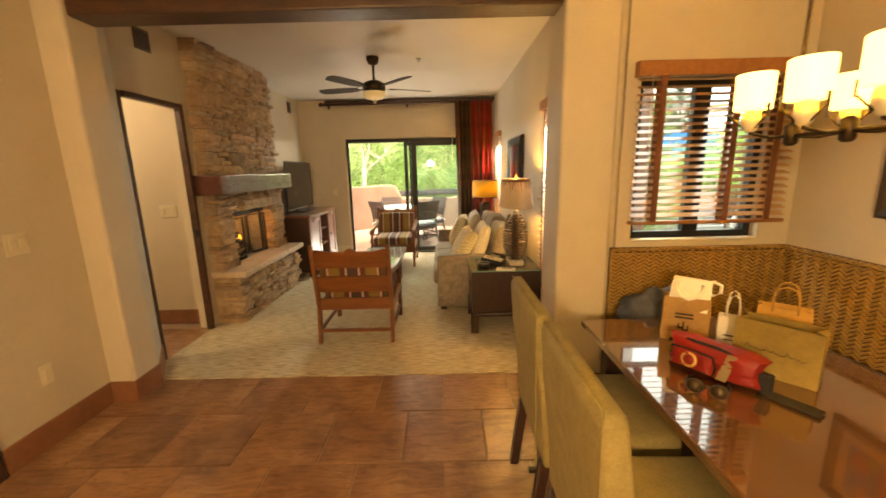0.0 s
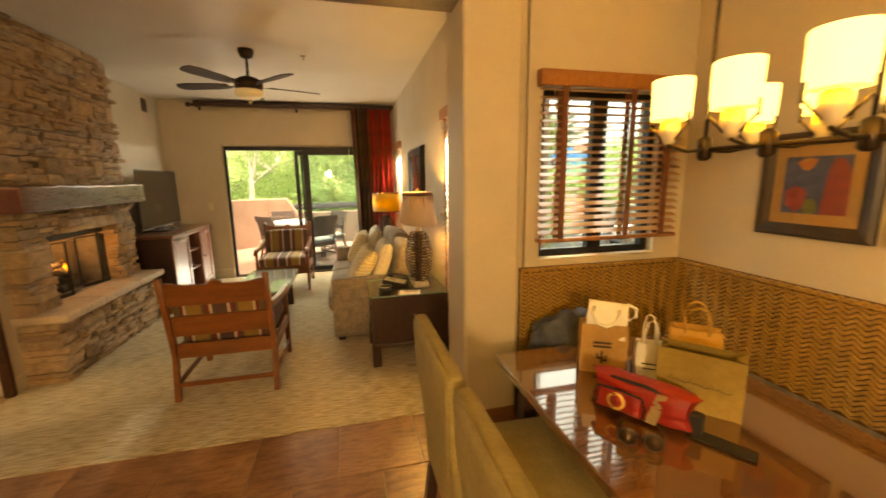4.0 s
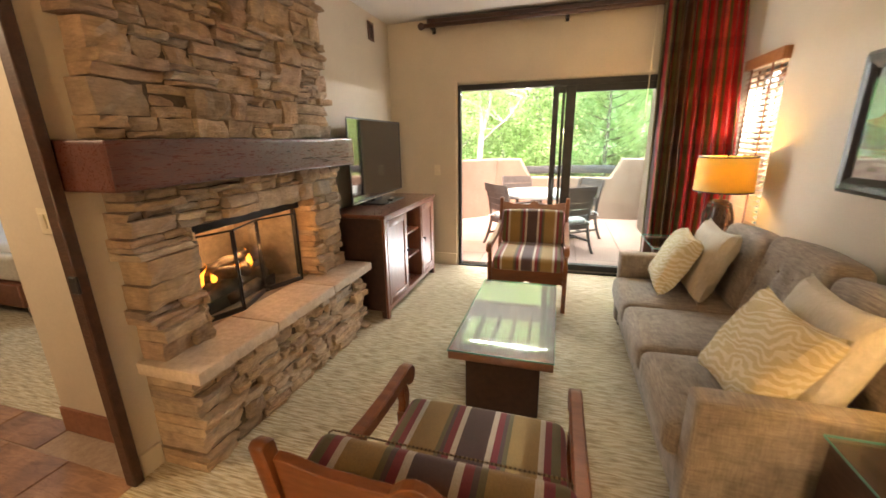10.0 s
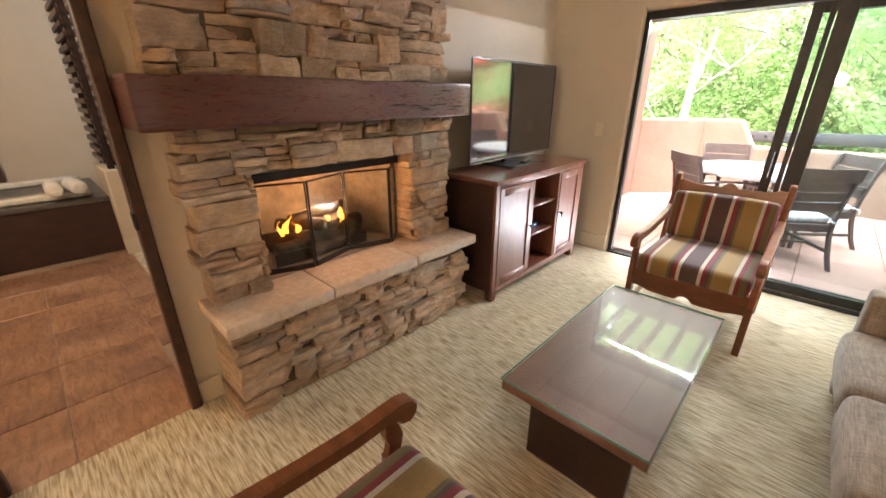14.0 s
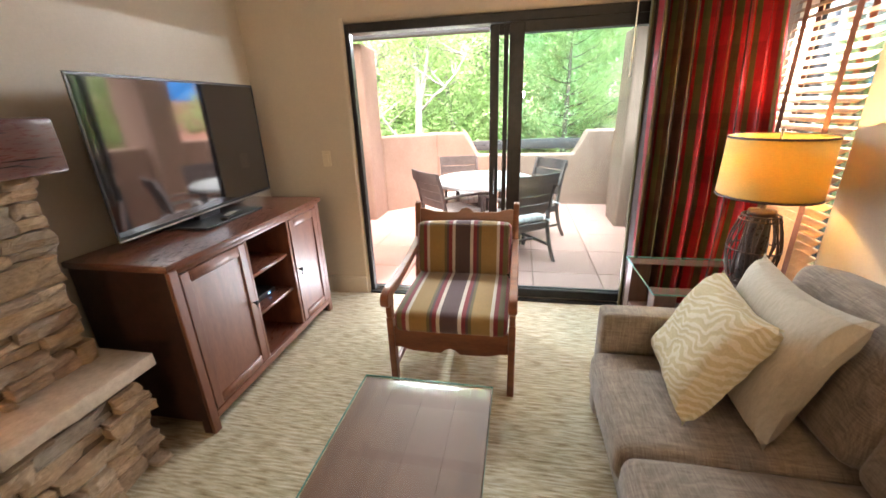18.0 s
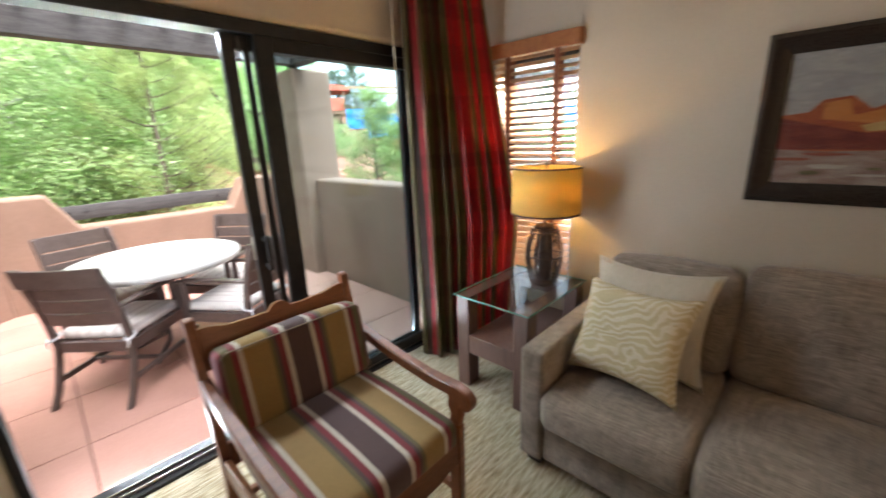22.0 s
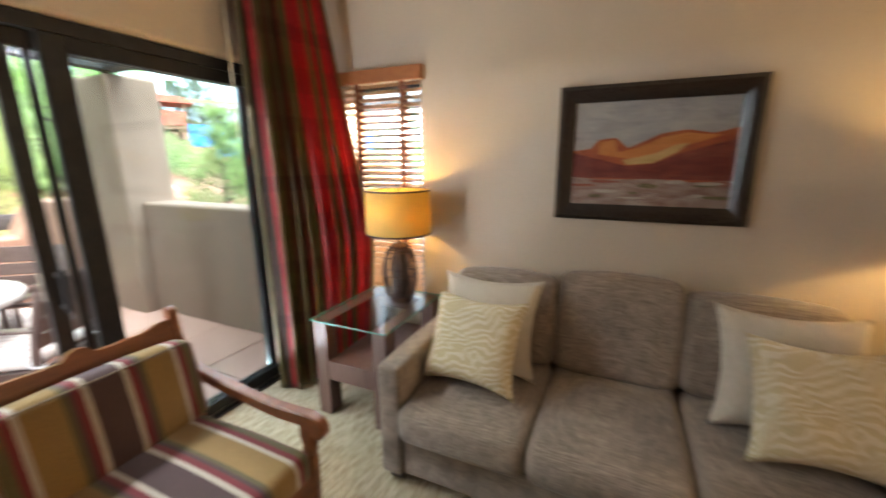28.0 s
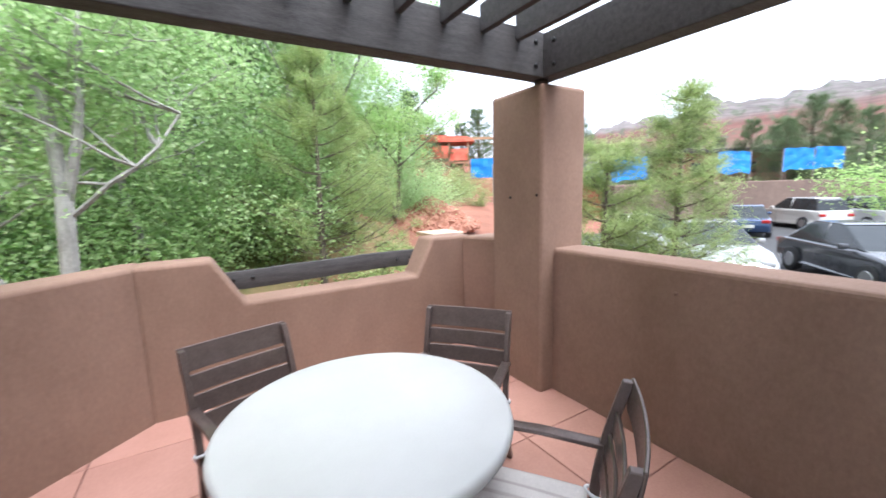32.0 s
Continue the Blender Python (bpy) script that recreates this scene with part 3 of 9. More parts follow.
def tube(points, r, n=8, closed=False):
    """A round bar along points; r is one radius or one for each point."""
    bm = bmesh.new()
    pts = [Vector(p) for p in points]
    rings = []
    for i, p in enumerate(pts):
        if closed:
            d = pts[(i + 1) % len(pts)] - pts[i - 1]
        else:
            d = pts[min(i + 1, len(pts) - 1)] - pts[max(i - 1, 0)]
        d.normalize()
        up = Vector((0, 0, 1)) if abs(d.z) < 0.9 else Vector((1, 0, 0))
        u = d.cross(up).normalized()
        w = u.cross(d)
        rad = r[i] if isinstance(r, (list, tuple)) else r
        rings.append([bm.verts.new(p + (u * math.cos(2 * math.pi * k / n) + w * math.sin(2 * math.pi * k / n)) * rad) for k in range(n)])
    pairs = list(zip(rings, rings[1:])) + ([(rings[-1], rings[0])] if closed else [])
    for a, c in pairs:
        for k in range(n):
            bm.faces.new((a[k], a[(k + 1) % n], c[(k + 1) % n], c[k]))
    if not closed:
        bm.faces.new(rings[0][::-1])
        bm.faces.new(rings[-1])
    return bm


def prism(poly, lo, hi, axis="z", b=0.0, seg=2):
    """A polygon of (u, v) pairs drawn out along axis: z takes (x, y), y takes (x, z), x takes (y, z)."""
    bm = bmesh.new()
    put = {"z": lambda u, v, w: (u, v, w), "y": lambda u, v, w: (u, w, v), "x": lambda u, v, w: (w, u, v)}[axis]
    low = [bm.verts.new(put(u, v, lo)) for u, v in poly]
    high = [bm.verts.new(put(u, v, hi)) for u, v in poly]
    bm.faces.new(low[::-1])
    bm.faces.new(high)
    for i in range(len(poly)):
        j = (i + 1) % len(poly)
        bm.faces.new((low[i], low[j], high[j], high[i]))
    bmesh.ops.recalc_face_normals(bm, faces=bm.faces[:])
    if b:
        bmesh.ops.bevel(bm, geom=bm.edges[:], offset=b, segments=seg, profile=0.5, affect="EDGES")
    return bm


def pillow(w, h, t, n=20, edge=0.04, seed=0):
    """A stuffed cushion, w by h in x and z, t thick in y, with pinched corners and a few dents."""
    bm = bmesh.new()
    grid = {}
    for side in (1, -1):
        for i in range(n + 1):
            for j in range(n + 1):
                u, v = 2 * i / n - 1, 2 * j / n - 1
                rim = i in (0, n) or j in (0, n)
                if rim and side == -1:
                    grid[side, i, j] = grid[1, i, j]
                    continue
                puff = (max(0, 1 - u ** 4) * max(0, 1 - v ** 4)) ** 0.5
                pinch = 1 - 0.15 * (1 - u * u) * abs(v) ** 3
                pinch2 = 1 - 0.15 * (1 - v * v) * abs(u) ** 3
                y = side * t / 2 * (edge + (1 - edge) * puff) if not rim else 0
                y += (0.010 * noise.noise((u * 2.2 + seed, v * 2.2, side)) + 0.004 * noise.noise((u * 6 + seed, v * 6, side + 5))) * (0 if rim else 1)
                grid[side, i, j] = bm.verts.new((u * w / 2 * pinch2, y, v * h / 2 * pinch))
    for side in (1, -1):
        for i in range(n):
            for j in range(n):
                q = [grid[side, i, j], grid[side, i + 1, j], grid[side, i + 1, j + 1], grid[side, i, j + 1]]
                bm.faces.new(q if side == -1 else q[::-1])
    bmesh.ops.recalc_face_normals(bm, faces=bm.faces[:])
    return bm


def block_cushion(x0, x1, y0, y1, z0, z1, r=0.04, crown=0.015, cuts=6):
    """An upholstered block: rounded edges and a slightly swollen top."""
    bm = bx(x0, x1, y0, y1, z0, z1, r, 4)
    bmesh.ops.subdivide_edges(bm, edges=[e for e in bm.edges if e.calc_length() > 0.15], cuts=cuts, use_grid_fill=True)
    cx, cy, cz = (x0 + x1) / 2, (y0 + y1) / 2, (z0 + z1) / 2
    for v in bm.verts:
        u, w, t = (v.co.x - cx) / (x1 - x0) * 2, (v.co.y - cy) / (y1 - y0) * 2, (v.co.z - cz) / (z1 - z0) * 2
        v.co.z += t * crown * max(0, 1 - u * u) * max(0, 1 - w * w)
        v.co.x += u * crown * 0.6 * max(0, 1 - t * t) * max(0, 1 - w * w)
        v.co.y += w * crown * 0.6 * max(0, 1 - t * t) * max(0, 1 - u * u)
        v.co += noise.noise_vector(v.co * 3.1) * 0.004
    return bm


def merged(*bms):
    """Several bmeshes as one."""
    out = bms[0]
    for other in bms[1:]:
        me = bpy.data.meshes.new("part")
        other.to_mesh(me)
        other.free()
        out.from_mesh(me)
        bpy.data.meshes.remove(me)
    return out


def moved(bm, m):
    bm.transform(m)
    return bm


def mesh_of(name, bm, material, smooth=True):
    for f in bm.faces:
        f.smooth = smooth and f.calc_area() < 0.03
    if smooth:
        for e in bm.edges:
            if len(e.link_faces) == 2 and e.calc_face_angle(0) > 0.6:
                e.smooth = False
    me = bpy.data.meshes.new(name)
    bm.to_mesh(me)
    bm.free()
    me.materials.append(material)
    return me


def part(name, bm, material, parent=None, label="", smooth=True):
    ob = new(name, mesh_of(name, bm, material, smooth))
    ob.parent = parent
    return tagged(ob, label)


def thing(name, label, category, m=None, group="", kind=""):
    ob = new(name)
    ob.empty_display_size = 0.1
    ob.matrix_basis = m if m is not None else Matrix()
    return tagged(ob, label, category, group, kind)


def solid(name, bm, material, label="", category="", group="", kind="", smooth=True, m=None):
    ob = part(name, bm, material, None, label, smooth)
    if m is not None:
        ob.matrix_basis = m
    return tagged(ob, label, category, group, kind)


def piece(name, mesh, parent, m=None):
    ob = new(name, mesh)
    ob.parent = parent
    if m is not None:
        ob.matrix_basis = m
    return ob


def structure(name, bm, material, label="", smooth=True):
    return solid(name, bm, material, label, "", "", "structure", smooth)


# ---- the shell of the apartment ----
CEIL = 2.70
LEFT, RIGHT, NORTH = -2.49, 0.90, 7.05
structure("carpet", bx(-2.335, RIGHT, 2.66, NORTH, -0.03, 0.004, 0.003), carpet_mat, "beige and gold striated wool carpet")
floor = structure("floor", bx(-5.6, 2.4, -2.3, 4.3, -0.15, -0.006, 0), grout, "grey-brown grout bed under terracotta tiles")
structure("floor_bedroom", bx(-8.0, -3.07, 3.82, 8.2, -0.10, 0.002, 0), carpet_mat, "beige striated bedroom carpet")
structure("floor_slab", bx(-2.6, 1.1, 2.7, 7.25, -0.2, -0.04, 0), grout, "concrete slab under the living room")


def wall_with_holes(axis, at, thick, lo, hi, z1, holes, z0=0.0):
    """A wall across x ('x') or y ('y'), from at to at + thick, with holes (lo, hi, z0, z1) cut through it; one mesh of butted blocks."""
    blocks = []
    edges = sorted({lo, hi, *[h[0] for h in holes], *[h[1] for h in holes]})
    for a, c in zip(edges, edges[1:]):
        spans = sorted((h[2], h[3]) for h in holes if h[0] <= a and h[1] >= c)
        z = z0
        for s0, s1 in spans + [(z1, z1)]:
            if s0 > z:
                blocks.append((a, c, z, s0))
            z = max(z, s1)
    made = []
    for a, c, s, t in blocks:
        if axis == "x":
            made.append(bx(at, at + thick, a, c, s, t, 0))
        else:
            made.append(bx(a, c, at, at + thick, s, t, 0))
    bm = merged(*made)
    bmesh.ops.remove_doubles(bm, verts=bm.verts[:], dist=0.0005)
    return bm


SL0, SL1, SLT = -1.70, 0.56, 2.045
RND = 0.034
structure("wall_north", wall_with_holes("y", NORTH, 0.2, -2.7, 1.1, 2.95, [(SL0 - 0.08, SL1, -0.2, SLT + RND)], -0.2), paint, "cream painted wall with the patio door")
structure("wall_east", wall_with_holes("x", RIGHT, 0.2, 2.78, NORTH, CEIL, [(2.93, 3.56, 0.42, 2.0), (6.18, 6.76, 0.50, 2.0)]), paint, "cream painted wall with two tall windows")
pier = [(0.70, 2.38), (1.028, 2.38), (1.028, 2.459), (1.1, 2.47), (1.1, 2.78), (0.76, 2.78), (0.70, 2.73)]
structure("wall_pier", prism(pier, 0, CEIL, "z", 0.022, 3), paint, "cream plaster pier with rounded corners")
structure("wall_dining_north", wall_with_holes("y", 2.46, 0.2, 1.10, 2.4, CEIL, [(1.19, 2.0, 1.02, 2.02)]), paint, "cream painted wall with the dining window")
structure("wall_dining_east", bx(2.2, 2.4, -2.3, 2.46, 0, CEIL, 0), paint, "cream painted dining wall")
structure("wall_south", bx(-2.5, 2.4, -2.5, -2.3, 0, CEIL, 0), paint, "cream painted wall")
structure("wall_entry_west", bx(-2.50, -2.28, -2.3, 2.395, 0, CEIL, 0), paint, "cream painted entry wall")
jamb = [(-2.112, 2.385), (-2.122, 2.62), (-2.335, 2.95), (-2.55, 2.95), (-2.55, 2.40), (-2.28, 2.385)]
structure("wall_jamb", prism(jamb, 0, CEIL, "z", 0.02, 3), paint, "cream plaster pilaster with rounded corners")
structure("wall_over_hall_door", bx(-2.55, -2.337, 2.95, 3.643, 2.12, CEIL, 0), paint, "cream painted wall over the hall opening")
structure("wall_hall_end", bx(-2.46, -2.335, 3.643, 3.80, 0, CEIL, 0.006, 2), paint, "cream painted hall wall")
structure("wall_west", bx(-2.69, LEFT, 5.0, NORTH, 0, CEIL, 0), paint, "cream painted wall behind the television")
structure("wall_chimney_core", merged(bx(-3.05, -2.46, 3.78, 3.98, 0, CEIL, 0), bx(-2.46, -2.36, 3.80, 3.98, 0, CEIL, 0)), paint, "plastered wall behind the fireplace")
structure("wall_chimney_core_north", bx(-3.05, -2.36, 4.98, 5.0, 0, CEIL, 0), paint, "plastered wall behind the fireplace")
structure("wall_chimney_core_top", bx(-3.05, -2.36, 3.98, 4.98, 1.12, CEIL, 0), paint, "plastered wall above the firebox")
structure("wall_bedroom_side", bx(-3.07, -3.05, 3.80, 8.2, 0, CEIL, 0), paint, "cream painted bedroom wall")
structure("wall_bedroom_north", bx(-8.0, -3.05, 8.2, 8.3, 0, CEIL, 0), paint, "pale painted bedroom wall")
structure("wall_bath_west", bx(-8.1, -8.0, 0.5, 8.3, 0, CEIL, 0), paint, "pale painted far wall")
structure("wall_bath_south", bx(-8.0, -2.5, 0.4, 0.5, 0, CEIL, 0), paint, "cream painted hall wall")
structure("wall_bath_back", bx(-6.55, -6.45, 0.5, 3.9, 0, CEIL, 0), paint, "cream painted wall behind the bathtub")
structure("ceiling", merged(bx(-2.69, 1.1, -2.5, NORTH, CEIL, CEIL + 0.12, 0), bx(1.1, 2.4, -2.5, 2.66, CEIL, CEIL + 0.12, 0), bx(-8.1, -2.69, 0.4, 8.3, CEIL, CEIL + 0.12, 0)), ceiling_paint, "off-white painted plaster ceiling")
structure("roof", merged(bx(-2.9, 1.3, -2.7, 7.3, 2.95, 3.1, 0), bx(1.3, 2.6, -2.7, 2.9, 2.95, 3.1, 0)), stucco, "flat stucco roof")
structure("ceiling_beam", bx(-2.15, 0.715, 2.42, 2.62, 2.405, CEIL, 0.012, 2), dark_beam, "dark stained timber ceiling beam")

# baseboards
structure("baseboard", merged(bx(LEFT, SL0 - 0.02, NORTH - 0.016, NORTH, 0, 0.15, 0.004), bx(LEFT, LEFT + 0.016, 5.36, NORTH - 0.016, 0, 0.15, 0.004)), baseboard_paint, "cream painted baseboard")
structure("baseboard_east", bx(RIGHT - 0.016, RIGHT, 2.80, NORTH, 0, 0.15, 0.004), baseboard_paint, "cream painted baseboard")
structure("baseboard_pier", prism([(0.688, 2.368), (1.03, 2.368), (1.03, 2.376), (0.696, 2.376), (0.696, 2.735), (0.752, 2.79), (0.742, 2.79), (0.688, 2.742)], 0, 0.15, "z", 0.002, 1), tile_base, "brown tile baseboard round the pier")
structure("baseboard_entry", bx(-2.28, -2.266, 1.72, 2.37, 0, 0.15, 0.003), tile_base, "brown tile baseboard")
structure("baseboard_jamb", prism([(-2.28, 2.373), (-2.102, 2.373), (-2.110, 2.624), (-2.325, 2.95), (-2.338, 2.944), (-2.126, 2.618), (-2.116, 2.381), (-2.28, 2.381)], 0, 0.15, "z", 0.002, 1), tile_base, "brown tile baseboard")
structure("baseboard_hall", bx(-3.05, -2.46, 3.767, 3.78, 0, 0.15, 0.003), tile_base, "brown tile baseboard")
structure("baseboard_strip", bx(-2.335, -2.321, 3.646, 3.748, 0.004, 0.12, 0.003), baseboard_paint, "cream painted baseboard beside the fireplace")
structure("trim_door_edge", bx(-2.30, -2.26, 1.60, 1.71, 0, 2.1, 0.006), dark_beam, "dark timber door casing")

# dark metal frame of the hall opening
hall = thing("door_hall", "open hall doorway with a dark brown frame", "doorway", kind="structure")
part("door_jamb", bx(-2.37, -2.31, 3.596, 3.641, 0, 2.12, 0.006), dark_beam, hall)
part("door_jamb", bx(-2.37, -2.33, 2.952, 2.985, 0, 2.12, 0.006), dark_beam, hall)
part("door_head", bx(-2.37, -2.31, 2.985, 3.596, 2.075, 2.118, 0.006), dark_beam, hall)
part("strike_plate", bx(-2.345, -2.302, 3.59, 3.602, 0.93, 1.0, 0.003), black_metal, hall, "black metal strike plate")

# ---- sliding patio door ----
slider = thing("door_patio", "sliding glass patio door in black metal, open on one side", "sliding door", kind="structure")
F0, F1 = 7.06, 7.18
part("frame_jamb", bx(SL0, SL0 + 0.035, 7.062, 7.118, 0.02, SLT - 0.002, 0.003), black_metal, slider)
part("frame_jamb", bx(SL1 - 0.045, SL1, F0, F1, 0.02, SLT - 0.002, 0.003), black_metal, slider)
part("frame_head", bx(SL0 + 0.036, SL1 - 0.045, F0, F1, SLT - 0.06, SLT - 0.002, 0.003), black_metal, slider)
sill = part("sill_track", bx(SL0, SL1, F0 - 0.02, F1 + 0.02, -0.02, 0.02, 0.003), black_metal, slider, "black and silver sill track")
part("track_rail", bx(SL0 + 0.05, SL1 - 0.05, 7.078, 7.084, 0.02, 0.034, 0), brushed, sill)
part("track_rail", bx(SL0 + 0.05, SL1 - 0.05, 7.119, 7.125, 0.02, 0.034, 0), brushed, sill)


def sash(x0, x1, y, wide):
    p = part("sash", merged(bx(x0, x0 + wide, y - 0.018, y + 0.018, 0.035, SLT - 0.06, 0.003), bx(x1 - wide, x1, y - 0.018, y + 0.018, 0.035, SLT - 0.06, 0.003),
                            bx(x0 + wide, x1 - wide, y - 0.018, y + 0.018, 0.035, 0.10, 0.003), bx(x0 + wide, x1 - wide, y - 0.018, y + 0.018, SLT - 0.125, SLT - 0.06, 0.003)), black_metal, slider, "black metal sash")
    g = part("pane", bx(x0 + wide, x1 - wide, y - 0.003, y + 0.003, 0.10, SLT - 0.125, 0), door_glass, p, "tinted door glass")
    g.visible_shadow = False
    return p


sash(-0.565, SL1 - 0.045, 7.080, 0.095)
moving = sash(-0.695, 0.40, 7.122, 0.06)
part("interlock_bar", bx(-0.603, -0.572, 7.099, 7.117, 0.035, SLT - 0.06, 0.003), black_metal, moving, "slim black interlock bar")
part("pull_handle", merged(bx(-0.660, -0.636, 7.052, 7.069, 0.87, 1.06, 0.006), bx(-0.658, -0.638, 7.069, 7.105, 0.885, 0.905, 0.002), bx(-0.658, -0.638, 7.069, 7.105, 1.025, 1.045, 0.002)), black_metal, moving, "black pull handle")
part("latch", merged(bx(-0.700, -0.694, 7.112, 7.130, 0.93, 1.05, 0.002), bx(-0.706, -0.699, 7.117, 7.125, 0.975, 0.995, 0.002)), brushed, moving, "silver thumb latch")
arc = [(RND * (1 - math.cos(a)), RND * (1 - math.sin(a))) for a in [math.pi / 2 * k / 8 for k in range(9)]]
structure("trim_slider_reveal", prism([(SL0 - u, NORTH + v) for u, v in arc] + [(SL0 - 0.08, NORTH), (SL0 - 0.08, 7.12), (SL0, 7.12)], -0.02, SLT + RND, "z", 0, 1), paint, "rounded cream plaster edge of the door opening")
structure("trim_slider_head", prism([(NORTH + v, SLT + u) for u, v in arc] + [(7.25, SLT + RND), (7.25, SLT)], SL0, SL1, "x", 0, 1), paint, "rounded cream plaster edge over the door opening")


# ---- windows with wooden blinds ----
def window_in_x(name, y0, y1, z0, z1, label):
    w = thing(name, label, "window", kind="structure")
    f = 0.04
    part("window_frame", merged(bx(1.0, 1.06, y0, y0 + f, z0, z1, 0.003), bx(1.0, 1.06, y1 - f, y1, z0, z1, 0.003), bx(1.0, 1.06, y0 + f, y1 - f, z0, z0 + f, 0.003), bx(1.0, 1.06, y0 + f, y1 - f, z1 - f, z1, 0.003)), black_metal, w)
    part("window_sill", bx(0.895, 1.0, y0, y1, z0 - 0.004, z0 + 0.012, 0.004), baseboard_paint, w)
    g = part("pane", bx(1.027, 1.033, y0 + f, y1 - f, z0 + f, z1 - f, 0), tinted_pane, w)
    g.visible_shadow = False
    return w


window_in_x("window_1", 2.93, 3.56, 0.42, 2.0, "tall narrow window with a black frame")
window_in_x("window_2", 6.18, 6.76, 0.50, 2.0, "tall narrow window with a black frame")
w3 = thing("window_3", "dining window with a black metal frame", "window", kind="structure")
part("window_frame", merged(bx(1.19, 1.235, 2.52, 2.58, 1.02, 2.02, 0.003), bx(1.955, 2.0, 2.52, 2.58, 1.02, 2.02, 0.003), bx(1.235, 1.955, 2.52, 2.58, 1.02, 1.075, 0.003), bx(1.235, 1.955, 2.52, 2.58, 1.965, 2.02, 0.003), bx(1.56, 1.66, 2.525, 2.575, 1.075, 1.965, 0.003)), black_metal, w3)
part("window_sill", bx(1.19, 2.0, 2.455, 2.52, 1.018, 1.034, 0.004), baseboard_paint, w3)
for a, c in ((1.235, 1.56), (1.66, 1.955)):
    g = part("pane", bx(a, c, 2.547, 2.553, 1.075, 1.965, 0), tinted_pane, w3)
    g.visible_shadow = False


def blind(m, width, z0, z1, tapes, label, tilt, pitch=0.042, cord=True):
    """A wooden slatted blind that hangs in the plane y = 0, its front towards -y."""
    b = thing("wooden_blind", label, "window blind", m, "wooden blinds")
    part("valance", bx(-width / 2 - 0.02, width / 2 + 0.02, -0.035, -0.015, z1 - 0.085, z1, 0.006, 2), blind_wood, b)
    part("valance_return", bx(-width / 2 - 0.02, -width / 2 - 0.006, -0.015, 0.02, z1 - 0.085, z1, 0.003), blind_wood, b)
    part("valance_return", bx(width / 2 + 0.006, width / 2 + 0.02, -0.015, 0.02, z1 - 0.085, z1, 0.003), blind_wood, b)
    part("head_rail", bx(-width / 2, width / 2, -0.012, 0.03, z1 - 0.06, z1 - 0.01, 0.002), blind_wood, b)
    slat = mesh_of("slat", moved(bx(-width / 2, width / 2, -0.024, 0.024, -0.0015, 0.0015, 0.001), pose(0, 0, 0, tilt)), slat_wood_daylit, False)
    z = z1 - 0.10
    while z > z0 + 0.05:
        piece("slat", slat, b, pose(0, 0, z))
        z -= pitch
    part("bottom_rail", bx(-width / 2 - 0.004, width / 2 + 0.004, -0.026, 0.026, z0, z0 + 0.022, 0.005), blind_wood, b)
    for x in tapes:
        part("ladder_tape", bx(x - 0.019, x + 0.019, -0.0275, -0.0265, z0 + 0.022, z1 - 0.085, 0), blind_tape, b)
        part("ladder_tape", bx(x - 0.019, x + 0.019, 0.0265, 0.0275, z0 + 0.022, z1 - 0.085, 0), blind_tape, b)
    if cord:
        part("pull_cord", tube([(-width / 2 + 0.06, -0.04, z1 - 0.08), (-width / 2 + 0.06, -0.04, (z0 + z1) / 2)], 0.0015, 5), ivory_plastic, b)
        part("cord_tassel", lathe([(0.004, (z0 + z1) / 2 - 0.035), (0.009, (z0 + z1) / 2 - 0.03), (0.006, (z0 + z1) / 2)], 10, (-width / 2 + 0.06, -0.04)), blind_wood, b)
    return b


blind(pose(0.885, 3.235, 0, 0, 0, -90), 0.62, 0.43, 2.06, (-0.17, 0.19), "open honey wood blind on the tall window", 13)
blind(pose(0.885, 6.465, 0, 0, 0, -90), 0.58, 0.50, 2.065, (-0.17, 0.17), "half-closed honey wood blind on the tall window", 34)
blind(pose(1.635, 2.425, 0), 0.95, 1.135, 2.09, (-0.34, 0.10, 0.36), "open honey wood blind over the dining window", 24)

# ---- fireplace ----
fire = thing("fireplace", "stacked ledgestone fireplace with a mahogany mantel and lit gas logs", "fireplace")
rng = random.Random(7)
# backing behind the stones; shade of the deep joints is put into its colour
joint_backing = surface("brown_stone_backing", (0.11, 0.075, 0.048), (0.17, 0.12, 0.08), 12, 0.95, bump=0.5)


